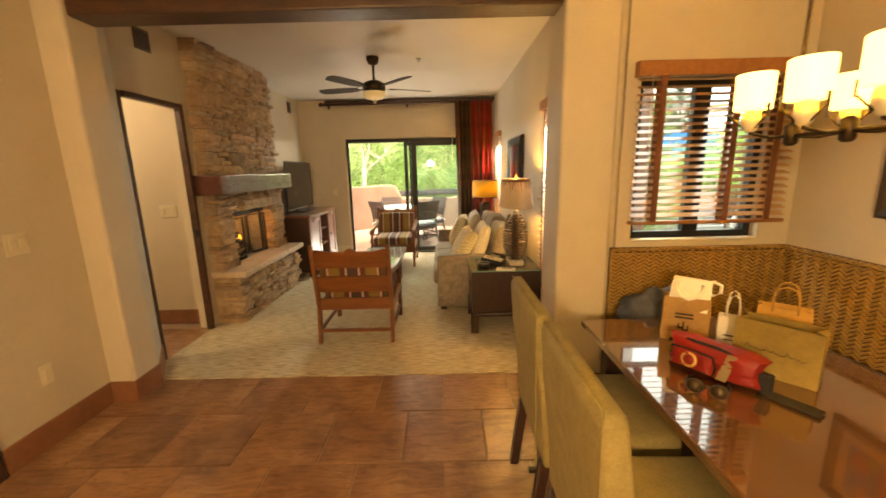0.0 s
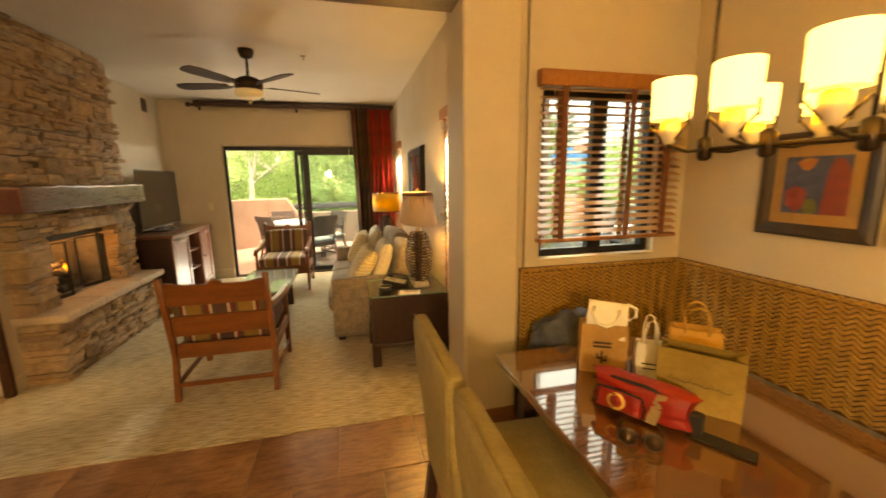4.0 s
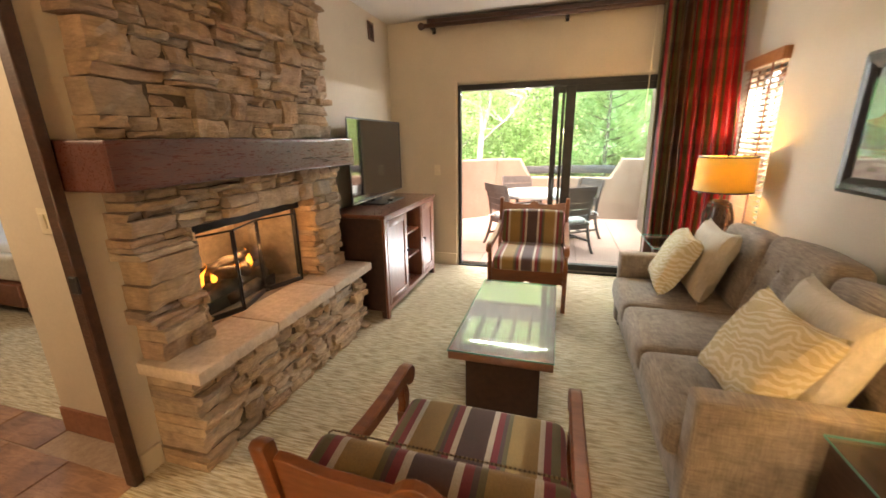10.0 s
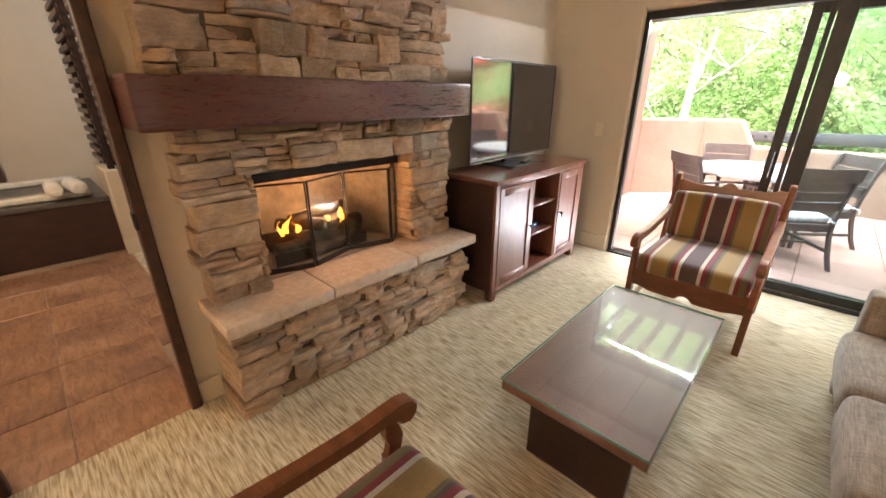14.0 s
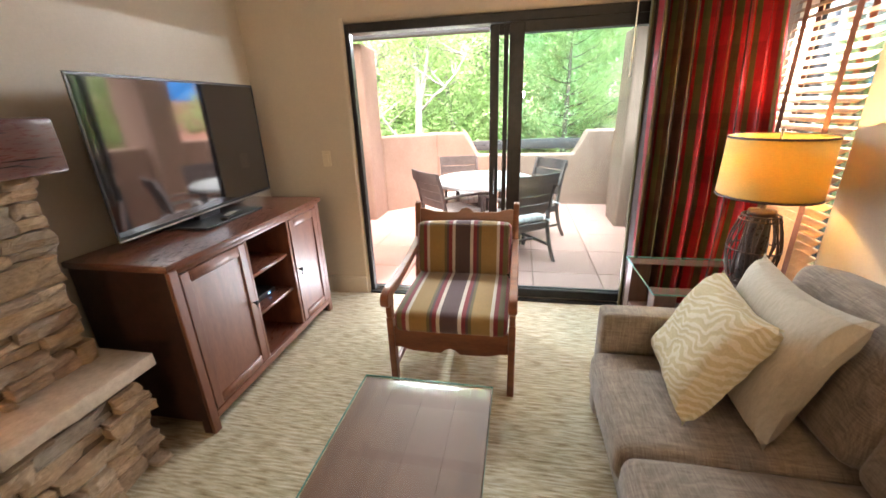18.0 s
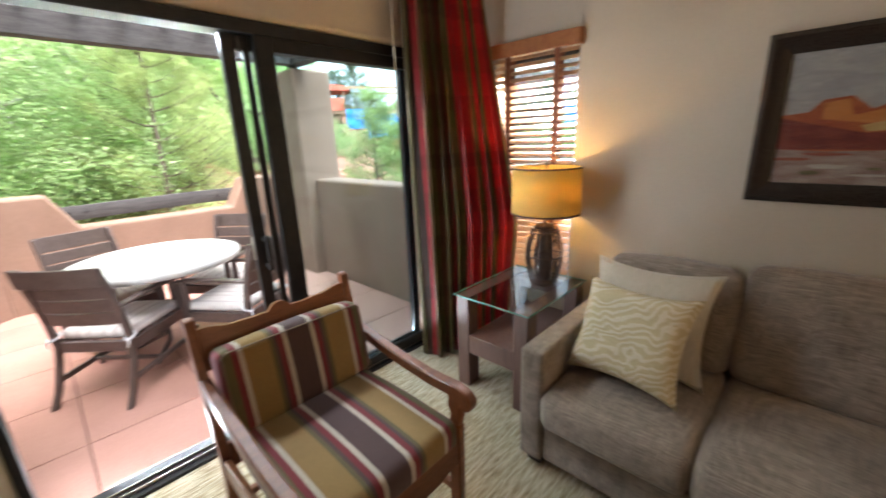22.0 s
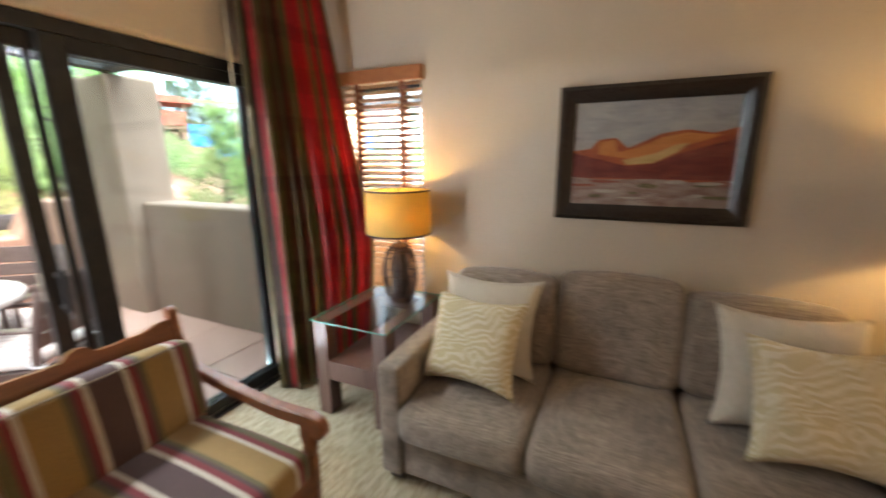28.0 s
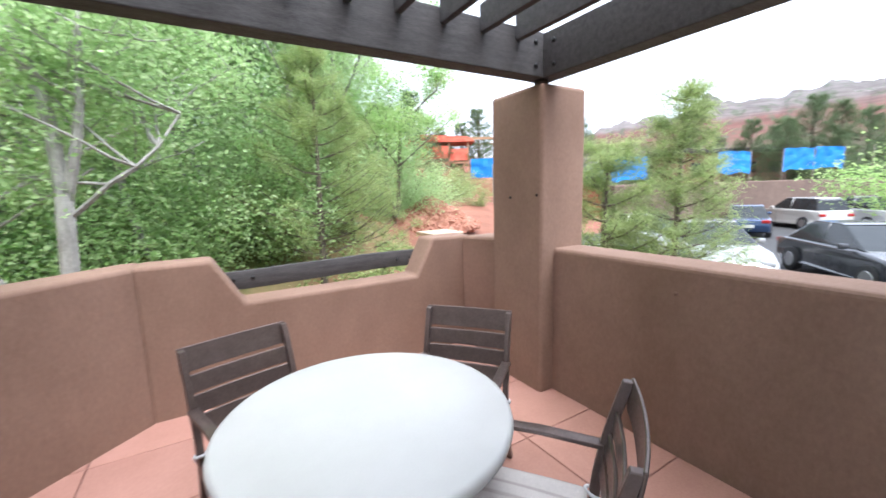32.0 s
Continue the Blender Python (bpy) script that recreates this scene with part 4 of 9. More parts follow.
def stone_mesh(w, h, front, back, ins=0.0034):
    """One split-faced stone in the (y, z) plane, its face towards +x, broken and uneven."""
    nu = 4 if w > 0.16 else 3
    nv = 3 if h > 0.06 else 2
    seed = rng.uniform(0, 90)
    j = lambda a: rng.uniform(-a, a)
    corner = [j(0.006) for _ in range(8)]
    tilt_y, tilt_z = j(0.010), j(0.012)
    verts, faces = [], []
    for b in range(nv + 1):
        for a in range(nu + 1):
            u, v = a / nu, b / nv
            rim = a in (0, nu) or b in (0, nv)
            y = w * u + (0 if 0 < a < nu else (corner[b % 4] + (ins if a == 0 else -ins)))
            z = h * v + (0 if 0 < b < nv else (corner[4 + a % 4] * 0.7 + (ins if b == 0 else -ins) * 0.7))
            x = front + tilt_y * (u - 0.5) + tilt_z * (v - 0.5) + 0.020 * noise.noise((y * 13 + seed, z * 19, seed)) + 0.008 * noise.noise((y * 40, z * 50 + seed, seed)) - (rng.uniform(0.003, 0.014) if rim else 0)
            verts.append((x, y, z))
    for b in range(nv):
        for a in range(nu):
            k = b * (nu + 1) + a
            faces.append((k, k + 1, k + nu + 2, k + nu + 1))
    ring = list(range(nu + 1)) + [b * (nu + 1) + nu for b in range(1, nv + 1)] + [nv * (nu + 1) + a for a in range(nu - 1, -1, -1)] + [b * (nu + 1) for b in range(nv - 1, 0, -1)]
    n = len(verts)
    for k in ring:
        a, b = k % (nu + 1), k // (nu + 1)
        verts.append((back, w * a / nu, h * b / nv))
    for k in range(len(ring)):
        m = (k + 1) % len(ring)
        faces.append((ring[m], ring[k], n + k, n + m))
    me = bpy.data.meshes.new("stone")
    me.from_pydata(verts, [], faces)
    me.materials.append(ledgestone)
    return me


def layers(h, least):
    """How one block of a course is split into beds: whole, in two or in three."""
    r = rng.random()
    if h < 2 * least or r < 0.38:
        return [(0, h)]
    if h < 3 * least or r < 0.80:
        a = h * rng.uniform(0.32, 0.68)
        return [(0, a), (a, h - a)]
    a, c = h * rng.uniform(0.25, 0.4), h * rng.uniform(0.6, 0.75)
    return [(0, a), (a, c - a), (c, h - c)]


def stone_face(parent, y0, y1, z0, z1, front, back, skip=None, wobble=0.025, tall=(0.06, 0.15), wide=(0.10, 0.42), proud=(-0.018, 0.032)):
    z = z0
    while z < z1 - 0.012:
        h = min(rng.uniform(*tall), z1 - z)
        if z1 - z - h < 0.045:
            h = z1 - z
        y = y0 + rng.uniform(-wobble, wobble)
        end = y1 + rng.uniform(-wobble, wobble)
        while y < end - 0.01:
            w = min(rng.uniform(*wide), end - y)
            if end - y - w < 0.07:
                w = end - y
            pieces = [(y, w)]
            if skip and z + h > skip[2] + 0.012 and z < skip[3] - 0.012:
                pieces = []
                if y < skip[0]:
                    pieces.append((y, min(y + w, skip[0] + rng.uniform(-0.01, 0.01)) - y))
                if y + w > skip[1]:
                    s = max(y, skip[1] + rng.uniform(-0.01, 0.01))
                    pieces.append((s, y + w - s))
            for py, pw in pieces:
                if pw < 0.02:
                    continue
                for dz, ph in layers(h, 0.03):
                    f = front + rng.uniform(*proud)
                    cut = pw * rng.uniform(0.35, 0.65) if ph < 0.06 and pw > 0.2 and rng.random() < 0.5 else pw
                    for u, v in ((0, cut), (cut, pw - cut)):
                        if v > 0.02:
                            piece("stone", stone_mesh(v - 0.001, ph - 0.001, f + rng.uniform(-0.006, 0.006), back), parent, pose(0, py + u, z + dz, rng.uniform(-0.8, 0.8)))
            y += w
        z += h


upper = part("chimney_breast", bx(-2.36, -2.236, 3.803, 5.25, 1.50, CEIL - 0.002, 0), joint_backing, fire, "stacked brown ledgestone breast up to the ceiling")
surround = part("surround", bx(-2.36, -2.232, 3.803, 4.97, 1.10, 1.50, 0), joint_backing, fire, "stacked ledgestone round the firebox")
for a, c in ((3.803, 4.0), (4.97, 5.26)):
    part("surround_pier", bx(-2.36, -2.232, a, c, 0.55, 1.098, 0), joint_backing, fire)
base = part("hearth_base", bx(-2.36, -2.080, 3.803, 5.28, 0.004, 0.48, 0), joint_backing, fire, "stacked ledgestone hearth base")
FB = (4.03, 4.955, 0.545, 1.085)
stone_face(upper, 3.755, 5.285, 1.50, CEIL - 0.004, -2.20, -2.365, None, 0.025, (0.06, 0.14), (0.09, 0.34))
stone_face(surround, 3.755, 5.285, 0.548, 1.40, -2.195, -2.365, FB, 0.02, (0.06, 0.12))
stone_face(base, 3.755, 5.305, 0.004, 0.484, -2.045, -2.362, None, 0.015, (0.045, 0.10), (0.06, 0.30), (-0.03, 0.034))
slab_edges = [3.735, 4.24, 4.80, 5.345]
for a, c in zip(slab_edges, slab_edges[1:]):
    bm = bx(-2.36, -1.985, a + 0.002, c - 0.002, 0.484, 0.545, 0.008, 2)
    bmesh.ops.subdivide_edges(bm, edges=[e for e in bm.edges if e.calc_length() > 0.2], cuts=9, use_grid_fill=True)
    for v in bm.verts:
        if v.co.x > -2.0:
            v.co.x += noise.noise(v.co * 23) * 0.012
    part("hearth_slab", bm, sandstone, fire, "buff sandstone hearth slab")
bm = bx(-2.355, -2.062, 3.645, 5.335, 1.312, 1.497, 0.010, 2)
bmesh.ops.subdivide_edges(bm, edges=[e for e in bm.edges if e.calc_length() > 0.1], cuts=14, use_grid_fill=True)
for v in bm.verts:
    v.co += noise.noise_vector(v.co * 5) * 0.006
mantel = part("mantel", bm, mantel_wood, fire, "hewn mahogany mantel beam with cracks")
crack = surface("dark_crack", (0.008, 0.004, 0.003), (0.015, 0.008, 0.005), 30, 0.9, bump=0)
for k in range(16):
    y, z, l = rng.uniform(4.5, 5.2), rng.uniform(1.34, 1.475), rng.uniform(0.04, 0.2)
    part("crack", tube([(-2.0635, y, z), (-2.0625, y + l * 0.5, z + rng.uniform(-0.006, 0.006)), (-2.0635, min(y + l, 5.32), z + rng.uniform(-0.012, 0.012))], [0.0008, 0.0028, 0.0008], 5), crack, mantel)
# firebox
part("firebox", merged(bx(-2.80, -2.78, 4.06, 4.90, 0.545, 1.10, 0), prism([(-2.79, 4.10), (-2.36, 3.985), (-2.36, 4.02), (-2.79, 4.13)], 0.545, 1.10), prism([(-2.79, 4.86), (-2.36, 4.985), (-2.36, 4.95), (-2.79, 4.83)], 0.545, 1.10), bx(-2.80, -2.36, 4.0, 4.97, 1.085, 1.10, 0), bx(-2.80, -2.30, 4.0, 4.97, 0.50, 0.548, 0)), fire_brick, fire, "tan brick firebox stained by soot")
part("trim_frame", merged(bx(-2.375, -2.35, 4.03, 4.048, 0.548, 1.08, 0.003), bx(-2.375, -2.35, 4.932, 4.95, 0.548, 1.08, 0.003), bx(-2.33, -2.31, 4.035, 4.95, 1.04, 1.084, 0.003)), black_metal, fire, "black metal firebox frame")


def screen(a, c, name="glass_door"):
    """One leaf of the folding glass doors, between two plan points."""
    d = Vector((c[0] - a[0], c[1] - a[1], 0))
    ln, ang = d.length, math.degrees(math.atan2(d.y, d.x))
    m = pose(a[0], a[1], 0.56, 0, 0, ang)
    p = part(name, merged(bx(0, 0.008, -0.006, 0.006, 0, 0.47, 0.002), bx(ln - 0.008, ln, -0.006, 0.006, 0, 0.47, 0.002), bx(0.008, ln - 0.008, -0.006, 0.006, 0, 0.03, 0.002), bx(0.008, ln - 0.008, -0.006, 0.006, 0.46, 0.47, 0.002)), black_metal, fire, "black framed folding glass door")
    p.matrix_basis = m
    g = part("pane", bx(0.008, ln - 0.008, -0.002, 0.002, 0.03, 0.46, 0), pane, p)
    g.visible_shadow = False


fold = [(-2.335, 4.06), (-2.255, 4.295), (-2.335, 4.56), (-2.25, 4.82), (-2.335, 4.935)]
for a, c in zip(fold, fold[1:]):
    screen((a[0], a[1] + 0.003), (c[0], c[1] - 0.003))
for y, s in ((4.55, -1), (4.575, 1)):
    part("door_pull", tube([(-2.325, y, 0.585), (-2.285, y + 0.012 * s, 0.585), (-2.285, y + 0.012 * s, 0.612), (-2.325, y, 0.612)], 0.004, 6), black_metal, fire, "small black wire door pull")
part("log_grate", merged(*[bx(-2.70, -2.40, y, y + 0.014, 0.575, 0.592, 0.002) for y in (4.2, 4.32, 4.44, 4.56, 4.68)], bx(-2.68, -2.665, 4.15, 4.74, 0.55, 0.58, 0.002), bx(-2.42, -2.405, 4.15, 4.74, 0.55, 0.62, 0.002)), black_metal, fire, "black iron log grate")


def log(a, c, r, seed):
    pts, rad = [], []
    for k in range(9):
        t = k / 8
        p = Vector(a).lerp(Vector(c), t)
        p += noise.noise_vector(p * 9 + Vector((seed, 0, 0))) * 0.018
        pts.append(p)
        rad.append(r * (0.85 + 0.25 * noise.noise((t * 4, seed, 1))))
    return tube(pts, rad, 10)


for k, (a, c, r) in enumerate([((-2.52, 4.15, 0.64), (-2.48, 4.80, 0.66), 0.055), ((-2.36, 4.18, 0.635), (-2.40, 4.72, 0.64), 0.05), ((-2.55, 4.28, 0.72), (-2.33, 4.46, 0.73), 0.042), ((-2.34, 4.52, 0.71), (-2.54, 4.72, 0.76), 0.042), ((-2.44, 4.30, 0.75), (-2.42, 4.62, 0.80), 0.035), ((-2.30, 4.34, 0.60), (-2.34, 4.62, 0.60), 0.035)]):
    part("ceramic_log", moved(log(a, c, r, k * 3.7), Matrix.Translation((-0.09, 0, 0))), log_bark, fire, "charred ceramic log")


def flame(x, y, z, h, r, seed):
    prof = []
    for k in range(9):
        t = k / 8
        prof.append((max(0.001, r * (math.sin(math.pi * min(1, t * 1.15 + 0.12)) ** 0.8) * (1 - t * 0.75)), z + h * t))
    bm = lathe(prof, 9, (x, y))
    for v in bm.verts:
        s = (v.co.z - z) / h
        v.co.y += 0.035 * s * math.sin(seed * 2.3 + s * 4)
        v.co.x += 0.02 * s * math.sin(seed * 5.1 + s * 5)
        v.co.y += noise.noise(v.co * 30) * 0.01 * s
    return bm


for k, (y, h, r) in enumerate([(4.23, 0.085, 0.020), (4.27, 0.12, 0.022), (4.32, 0.07, 0.022), (4.55, 0.09, 0.024), (4.59, 0.13, 0.026), (4.635, 0.075, 0.018)]):
    part("flame", flame(-2.47 - 0.03 * (k % 2), y, 0.70, h, r, k + 1), flame_mat, fire, "orange gas flame")

# ---- television and its cabinet ----
cab = thing("tv_cabinet", "cherry wood media cabinet with two doors and open shelves", "cabinet")
CX0, CX1, CY0, CY1, CH = -2.43, -1.905, 5.445, 6.735, 0.906
part("top", bx(CX0, CX1 + 0.018, CY0 - 0.018, CY1 + 0.018, CH - 0.032, CH, 0.006, 2), red_wood, cab)
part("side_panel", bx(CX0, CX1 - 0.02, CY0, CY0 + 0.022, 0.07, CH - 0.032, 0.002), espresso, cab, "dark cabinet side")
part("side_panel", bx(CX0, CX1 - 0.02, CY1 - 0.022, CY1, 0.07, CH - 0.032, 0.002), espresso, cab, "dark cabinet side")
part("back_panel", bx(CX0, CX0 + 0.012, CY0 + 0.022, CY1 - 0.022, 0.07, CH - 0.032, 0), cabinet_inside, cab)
part("bottom", bx(CX0 + 0.012, CX1 - 0.02, CY0 + 0.022, CY1 - 0.022, 0.085, 0.11, 0.002), red_wood, cab)
MY0, MY1 = 5.93, 6.33
for y in (MY0, MY1):
    part("divider", bx(CX0 + 0.012, CX1 - 0.004, y - 0.012, y + 0.012, 0.11, CH - 0.032, 0.002), red_wood_upright, cab)
for z in (0.37, 0.61):
    part("shelf", bx(CX0 + 0.012, CX1 - 0.03, MY0 + 0.012, MY1 - 0.012, z, z + 0.022, 0.002), red_wood, cab)
part("face_frame", merged(bx(CX1 - 0.02, CX1, CY0, CY0 + 0.045, 0.0, CH - 0.032, 0.003), bx(CX1 - 0.02, CX1, CY1 - 0.045, CY1, 0.0, CH - 0.032, 0.003), bx(CX1 - 0.02, CX1, CY0 + 0.045, CY1 - 0.045, CH - 0.06, CH - 0.032, 0.002), bx(CX1 - 0.02, CX1, CY0 + 0.045, CY1 - 0.045, 0.07, 0.11, 0.002)), red_wood_upright, cab)
for x, y in ((CX0, CY0), (CX0, CY1 - 0.045), (CX1 - 0.065, CY0), (CX1 - 0.065, CY1 - 0.045)):
    part("foot", bx(x, x + 0.044, y, y + 0.045, 0.0, 0.069, 0.003), espresso, cab)
for a, c, ky in ((CY0 + 0.048, MY0 - 0.014, MY0 - 0.04), (MY1 + 0.014, CY1 - 0.048, MY1 + 0.04)):
    d = part("cabinet_door", merged(bx(CX1 - 0.018, CX1 + 0.002, a, a + 0.05, 0.115, CH - 0.065, 0.003), bx(CX1 - 0.018, CX1 + 0.002, c - 0.05, c, 0.115, CH - 0.065, 0.003), bx(CX1 - 0.018, CX1 + 0.002, a + 0.05, c - 0.05, 0.115, 0.17, 0.003), bx(CX1 - 0.018, CX1 + 0.002, a + 0.05, c - 0.05, CH - 0.12, CH - 0.065, 0.003), bx(CX1 - 0.016, CX1 - 0.008, a + 0.048, c - 0.048, 0.168, CH - 0.118, 0)), red_wood_upright, cab, "framed and panelled cherry door")
    part("knob", merged(moved(lathe([(0.004, 0), (0.005, 0.012), (0.012, 0.018), (0.013, 0.026), (0.006, 0.031)], 14), Matrix.Translation((CX1 + 0.001, ky, 0.5)) @ pose(0, 0, 0, 0, 90)), tube([(CX1 + 0.022, ky, 0.498), (CX1 + 0.024, ky - 0.006, 0.478), (CX1 + 0.022, ky, 0.464), (CX1 + 0.024, ky + 0.006, 0.478)], 0.002, 5, True)), black_metal, d, "black iron ring pull")

tv = thing("television", "large flat television with a black screen on a black stand", "television")
part("screen_panel", moved(bx(-0.005, 0.012, -0.60, 0.60, 0, 0.68, 0.004, 2), pose(-2.262, 6.145, 0.977, 0, 0, 2.8)), tv_screen, tv)
part("bezel", moved(merged(bx(0.008, 0.016, -0.612, 0.612, -0.012, 0.004, 0.002), bx(0.008, 0.016, -0.612, 0.612, 0.676, 0.690, 0.002), bx(0.008, 0.016, -0.612, -0.600, 0.004, 0.676, 0.002), bx(0.008, 0.016, 0.600, 0.612, 0.004, 0.676, 0.002)), pose(-2.262, 6.145, 0.977, 0, 0, 2.8)), black_plastic, tv)
part("bottom_trim", moved(bx(0.012, 0.02, -0.612, 0.612, -0.018, -0.010, 0.002), pose(-2.262, 6.145, 0.977, 0, 0, 2.8)), brushed, tv, "silver edge trim")
part("back_cover", moved(bx(-0.05, -0.006, -0.45, 0.45, 0.06, 0.60, 0.015, 2), pose(-2.262, 6.145, 0.977, 0, 0, 2.8)), black_plastic, tv)
part("stand_neck", bx(-2.32, -2.275, 6.06, 6.23, 0.91, 1.06, 0.006), black_plastic, tv)
part("stand_base", bx(-2.40, -2.10, 5.90, 6.39, CH + 0.001, CH + 0.016, 0.006, 2), black_plastic, tv)
remote = thing("remote_control", "black remote control on the television stand", "remote control", pose(-2.14, 6.155, CH + 0.0165, 0, 0, 14))
part("body", bx(-0.024, 0.024, -0.09, 0.09, 0, 0.018, 0.006, 2), black_plastic, remote)
part("buttons", merged(*[bx(-0.015 + i * 0.012, -0.008 + i * 0.012, -0.07 + j * 0.02, -0.06 + j * 0.02, 0.018, 0.0195, 0.0005) for i in range(3) for j in range(6)]), grey_plastic, remote)
gadget = thing("cable_box", "small black cable box on a cabinet shelf", "cable box", pose(-2.12, 6.13, 0.3925))
part("case", bx(-0.10, 0.10, -0.12, 0.12, 0, 0.035, 0.004), black_plastic, gadget)
part("status_light", bx(0.1, 0.102, 0.04, 0.06, 0.014, 0.02, 0), glowing("blue_status_light", (0.2, 0.5, 1.0), 0.4), gadget)


# ---- lounge chairs ----
def scallop(x0, x1, z, amp):
    """The carved outline of a rail from x0 to x1, mirrored about its middle."""
    pts = []
    for k in range(25):
        t = k / 24
        u = abs(2 * t - 1)
        s = 0.55 * math.cos(2 * math.pi * u * 1.05) + 0.45 * math.cos(4 * math.pi * u) * (1 - u)
        if abs(u - 0.13) < 0.04:
            s -= 0.5
        pts.append((x0 + (x1 - x0) * t, z + amp * (s - 0.2)))
    return pts


stitched = stripes_material("stitched_welt", [(0.0, (0.13, 0.085, 0.05)), (0.45, (0.30, 0.21, 0.11))], 0.010, "X")


def lounge_chair():
    """Faces -y; front feet at y = 0, back at y = 0.70."""
    c = thing("lounge_chair", "amber oak lounge armchair with striped seat and back cushions", "armchair", Matrix(), "striped lounge chairs")
    w = 0.68
    lean = 0.10
    by = lambda z: 0.62 + lean * max(0, z - 0.30) / 0.6
    for s in (-1, 1):
        x = s * (w / 2 - 0.0175)
        prof = [(0.665, 0), (0.705, 0), (0.655, 0.32), (0.755, 0.895), (0.742, 0.905), (0.715, 0.895), (0.605, 0.32)]
        part("back_post", prism(prof, x - 0.0175, x + 0.0175, "x", 0.004, 1), chair_wood, c)
        part("front_leg", prism([(0.0, 0), (0.05, 0), (0.055, 0.44), (-0.005, 0.44)], x - 0.018, x + 0.018, "x", 0.004, 1), chair_wood, c)
        part("side_rail", bx(x - 0.013, x + 0.013, 0.055, 0.61, 0.28, 0.36, 0.003), chair_wood, c)
        part("side_stretcher", bx(x - 0.011, x + 0.011, 0.05, 0.655, 0.10, 0.135, 0.003), chair_wood, c)
        top = [(0.69, 0.68), (0.60, 0.662), (0.45, 0.640), (0.30, 0.622), (0.15, 0.612), (0.06, 0.615), (0.0, 0.618), (-0.045, 0.605), (-0.068, 0.575), (-0.062, 0.54), (-0.035, 0.522), (-0.005, 0.53), (0.012, 0.552), (0.05, 0.562), (0.15, 0.560), (0.30, 0.572), (0.45, 0.592), (0.60, 0.615), (0.675, 0.635)]
        part("arm", prism(top, x - 0.022, x + 0.022, "x", 0.006, 1), chair_wood, c, "carved arm with a scrolled end")
        part("arm_support", prism([(0.0, 0.438), (0.05, 0.438), (0.04, 0.48), (0.055, 0.515), (0.05, 0.561), (0.02, 0.558), (0.0, 0.53), (-0.012, 0.49)], x - 0.015, x + 0.015, "x", 0.004, 1), chair_wood, c)
    inner = w / 2 - 0.036
    low = scallop(-inner, inner, 0.255, 0.022)
    part("front_rail", prism([(-inner, 0.385), (inner, 0.385)][::-1] + low, 0.004, 0.026, "y", 0.002, 1), chair_wood, c, "carved front apron")
    crest = scallop(-inner, inner, 0.852, 0.022)
    part("crest_rail", moved(prism(crest + [(inner, 0.695), (-inner, 0.695)], -0.012, 0.012, "y", 0.002, 1), Matrix.Translation((0, 0.712, 0)) @ Matrix.Translation((0, 0, 0.8)) @ pose(0, 0, 0, -9) @ Matrix.Translation((0, 0, -0.8))), chair_wood, c, "carved crest rail")
    for z0, z1 in ((0.469, 0.618),):
        y = by((z0 + z1) / 2)
        part("back_slat", moved(bx(-inner, inner, -0.010, 0.010, -(z1 - z0) / 2, (z1 - z0) / 2, 0.003), pose(0, y + 0.01, (z0 + z1) / 2, -9)), chair_wood, c)
    part("back_rail", bx(-inner, inner, 0.628, 0.65, 0.30, 0.408, 0.003), chair_wood, c)
    part("back_stretcher", bx(-inner, inner, 0.655, 0.68, 0.10, 0.13, 0.003), chair_wood, c)
    part("seat_cushion", block_cushion(-0.295, 0.295, -0.015, 0.57, 0.365, 0.485, 0.035, 0.018), stripe_fabric, c, "striped seat cushion")
    backing = part("back_cushion", moved(block_cushion(-0.295, 0.295, -0.06, 0.06, 0, 0.325, 0.03, 0.012), pose(0, 0.575, 0.475, -10)), stripe_fabric, c, "striped back cushion")
    welt = [(-0.285, -0.062, 0.02), (-0.285, -0.064, 0.305), (-0.27, -0.063, 0.318), (0.27, -0.063, 0.318), (0.285, -0.064, 0.305), (0.285, -0.062, 0.02)]
    part("piping", moved(tube(welt, 0.0026, 6), pose(0, 0.575, 0.475, -10)), stitched, backing, "stitched welt")
    part("piping", moved(tube([(x, -y, z) for x, y, z in welt], 0.0026, 6), pose(0, 0.575, 0.475, -10)), stitched, backing, "stitched welt")
    return c


chair = lounge_chair()
chair.matrix_basis = pose(-0.808, 5.925, 0)
copy_thing(chair, pose(-0.805, 3.915, 0, 0, 0, 180))

# ---- coffee table ----
mocha_top = surface("brown_plank_top", (0.20, 0.096, 0.062), (0.25, 0.125, 0.082), 5, 0.5, (5, 0.8, 5), 0.0, wear=0.05)
ct = thing("coffee_table", "espresso coffee table with a glass top", "coffee table")
part("tabletop", bx(-1.085, -0.555, 4.395, 5.475, 0.375, 0.415, 0.003), mocha_top, ct)
for k in range(4):
    a = -1.083 + k * 0.1315
    part("plank", bx(a, a + 0.1312, 4.398, 5.472, 0.4152, 0.420, 0.0006), mocha_top, ct)
part("end_panel", bx(-1.02, -0.62, 4.52, 4.56, 0, 0.375, 0.003), espresso, ct)
part("end_panel", bx(-1.02, -0.62, 5.31, 5.35, 0, 0.375, 0.003), espresso, ct)
part("stretcher", bx(-0.84, -0.80, 4.56, 5.31, 0.10, 0.2, 0.003), espresso, ct)


def glass_top(parent, x0, x1, y0, y1, z):
    g = part("glass_top", bx(x0, x1, y0, y1, z, z + 0.008, 0), green_glass, parent, "clear glass with green edges")
    g.visible_shadow = False
    e = 0.0012
    part("glass_rim", merged(bx(x0 - e, x0, y0, y1, z, z + 0.008, 0), bx(x1, x1 + e, y0, y1, z, z + 0.008, 0), bx(x0, x1, y0 - e, y0, z, z + 0.008, 0), bx(x0, x1, y1, y1 + e, z, z + 0.008, 0)), glass_edge, g)


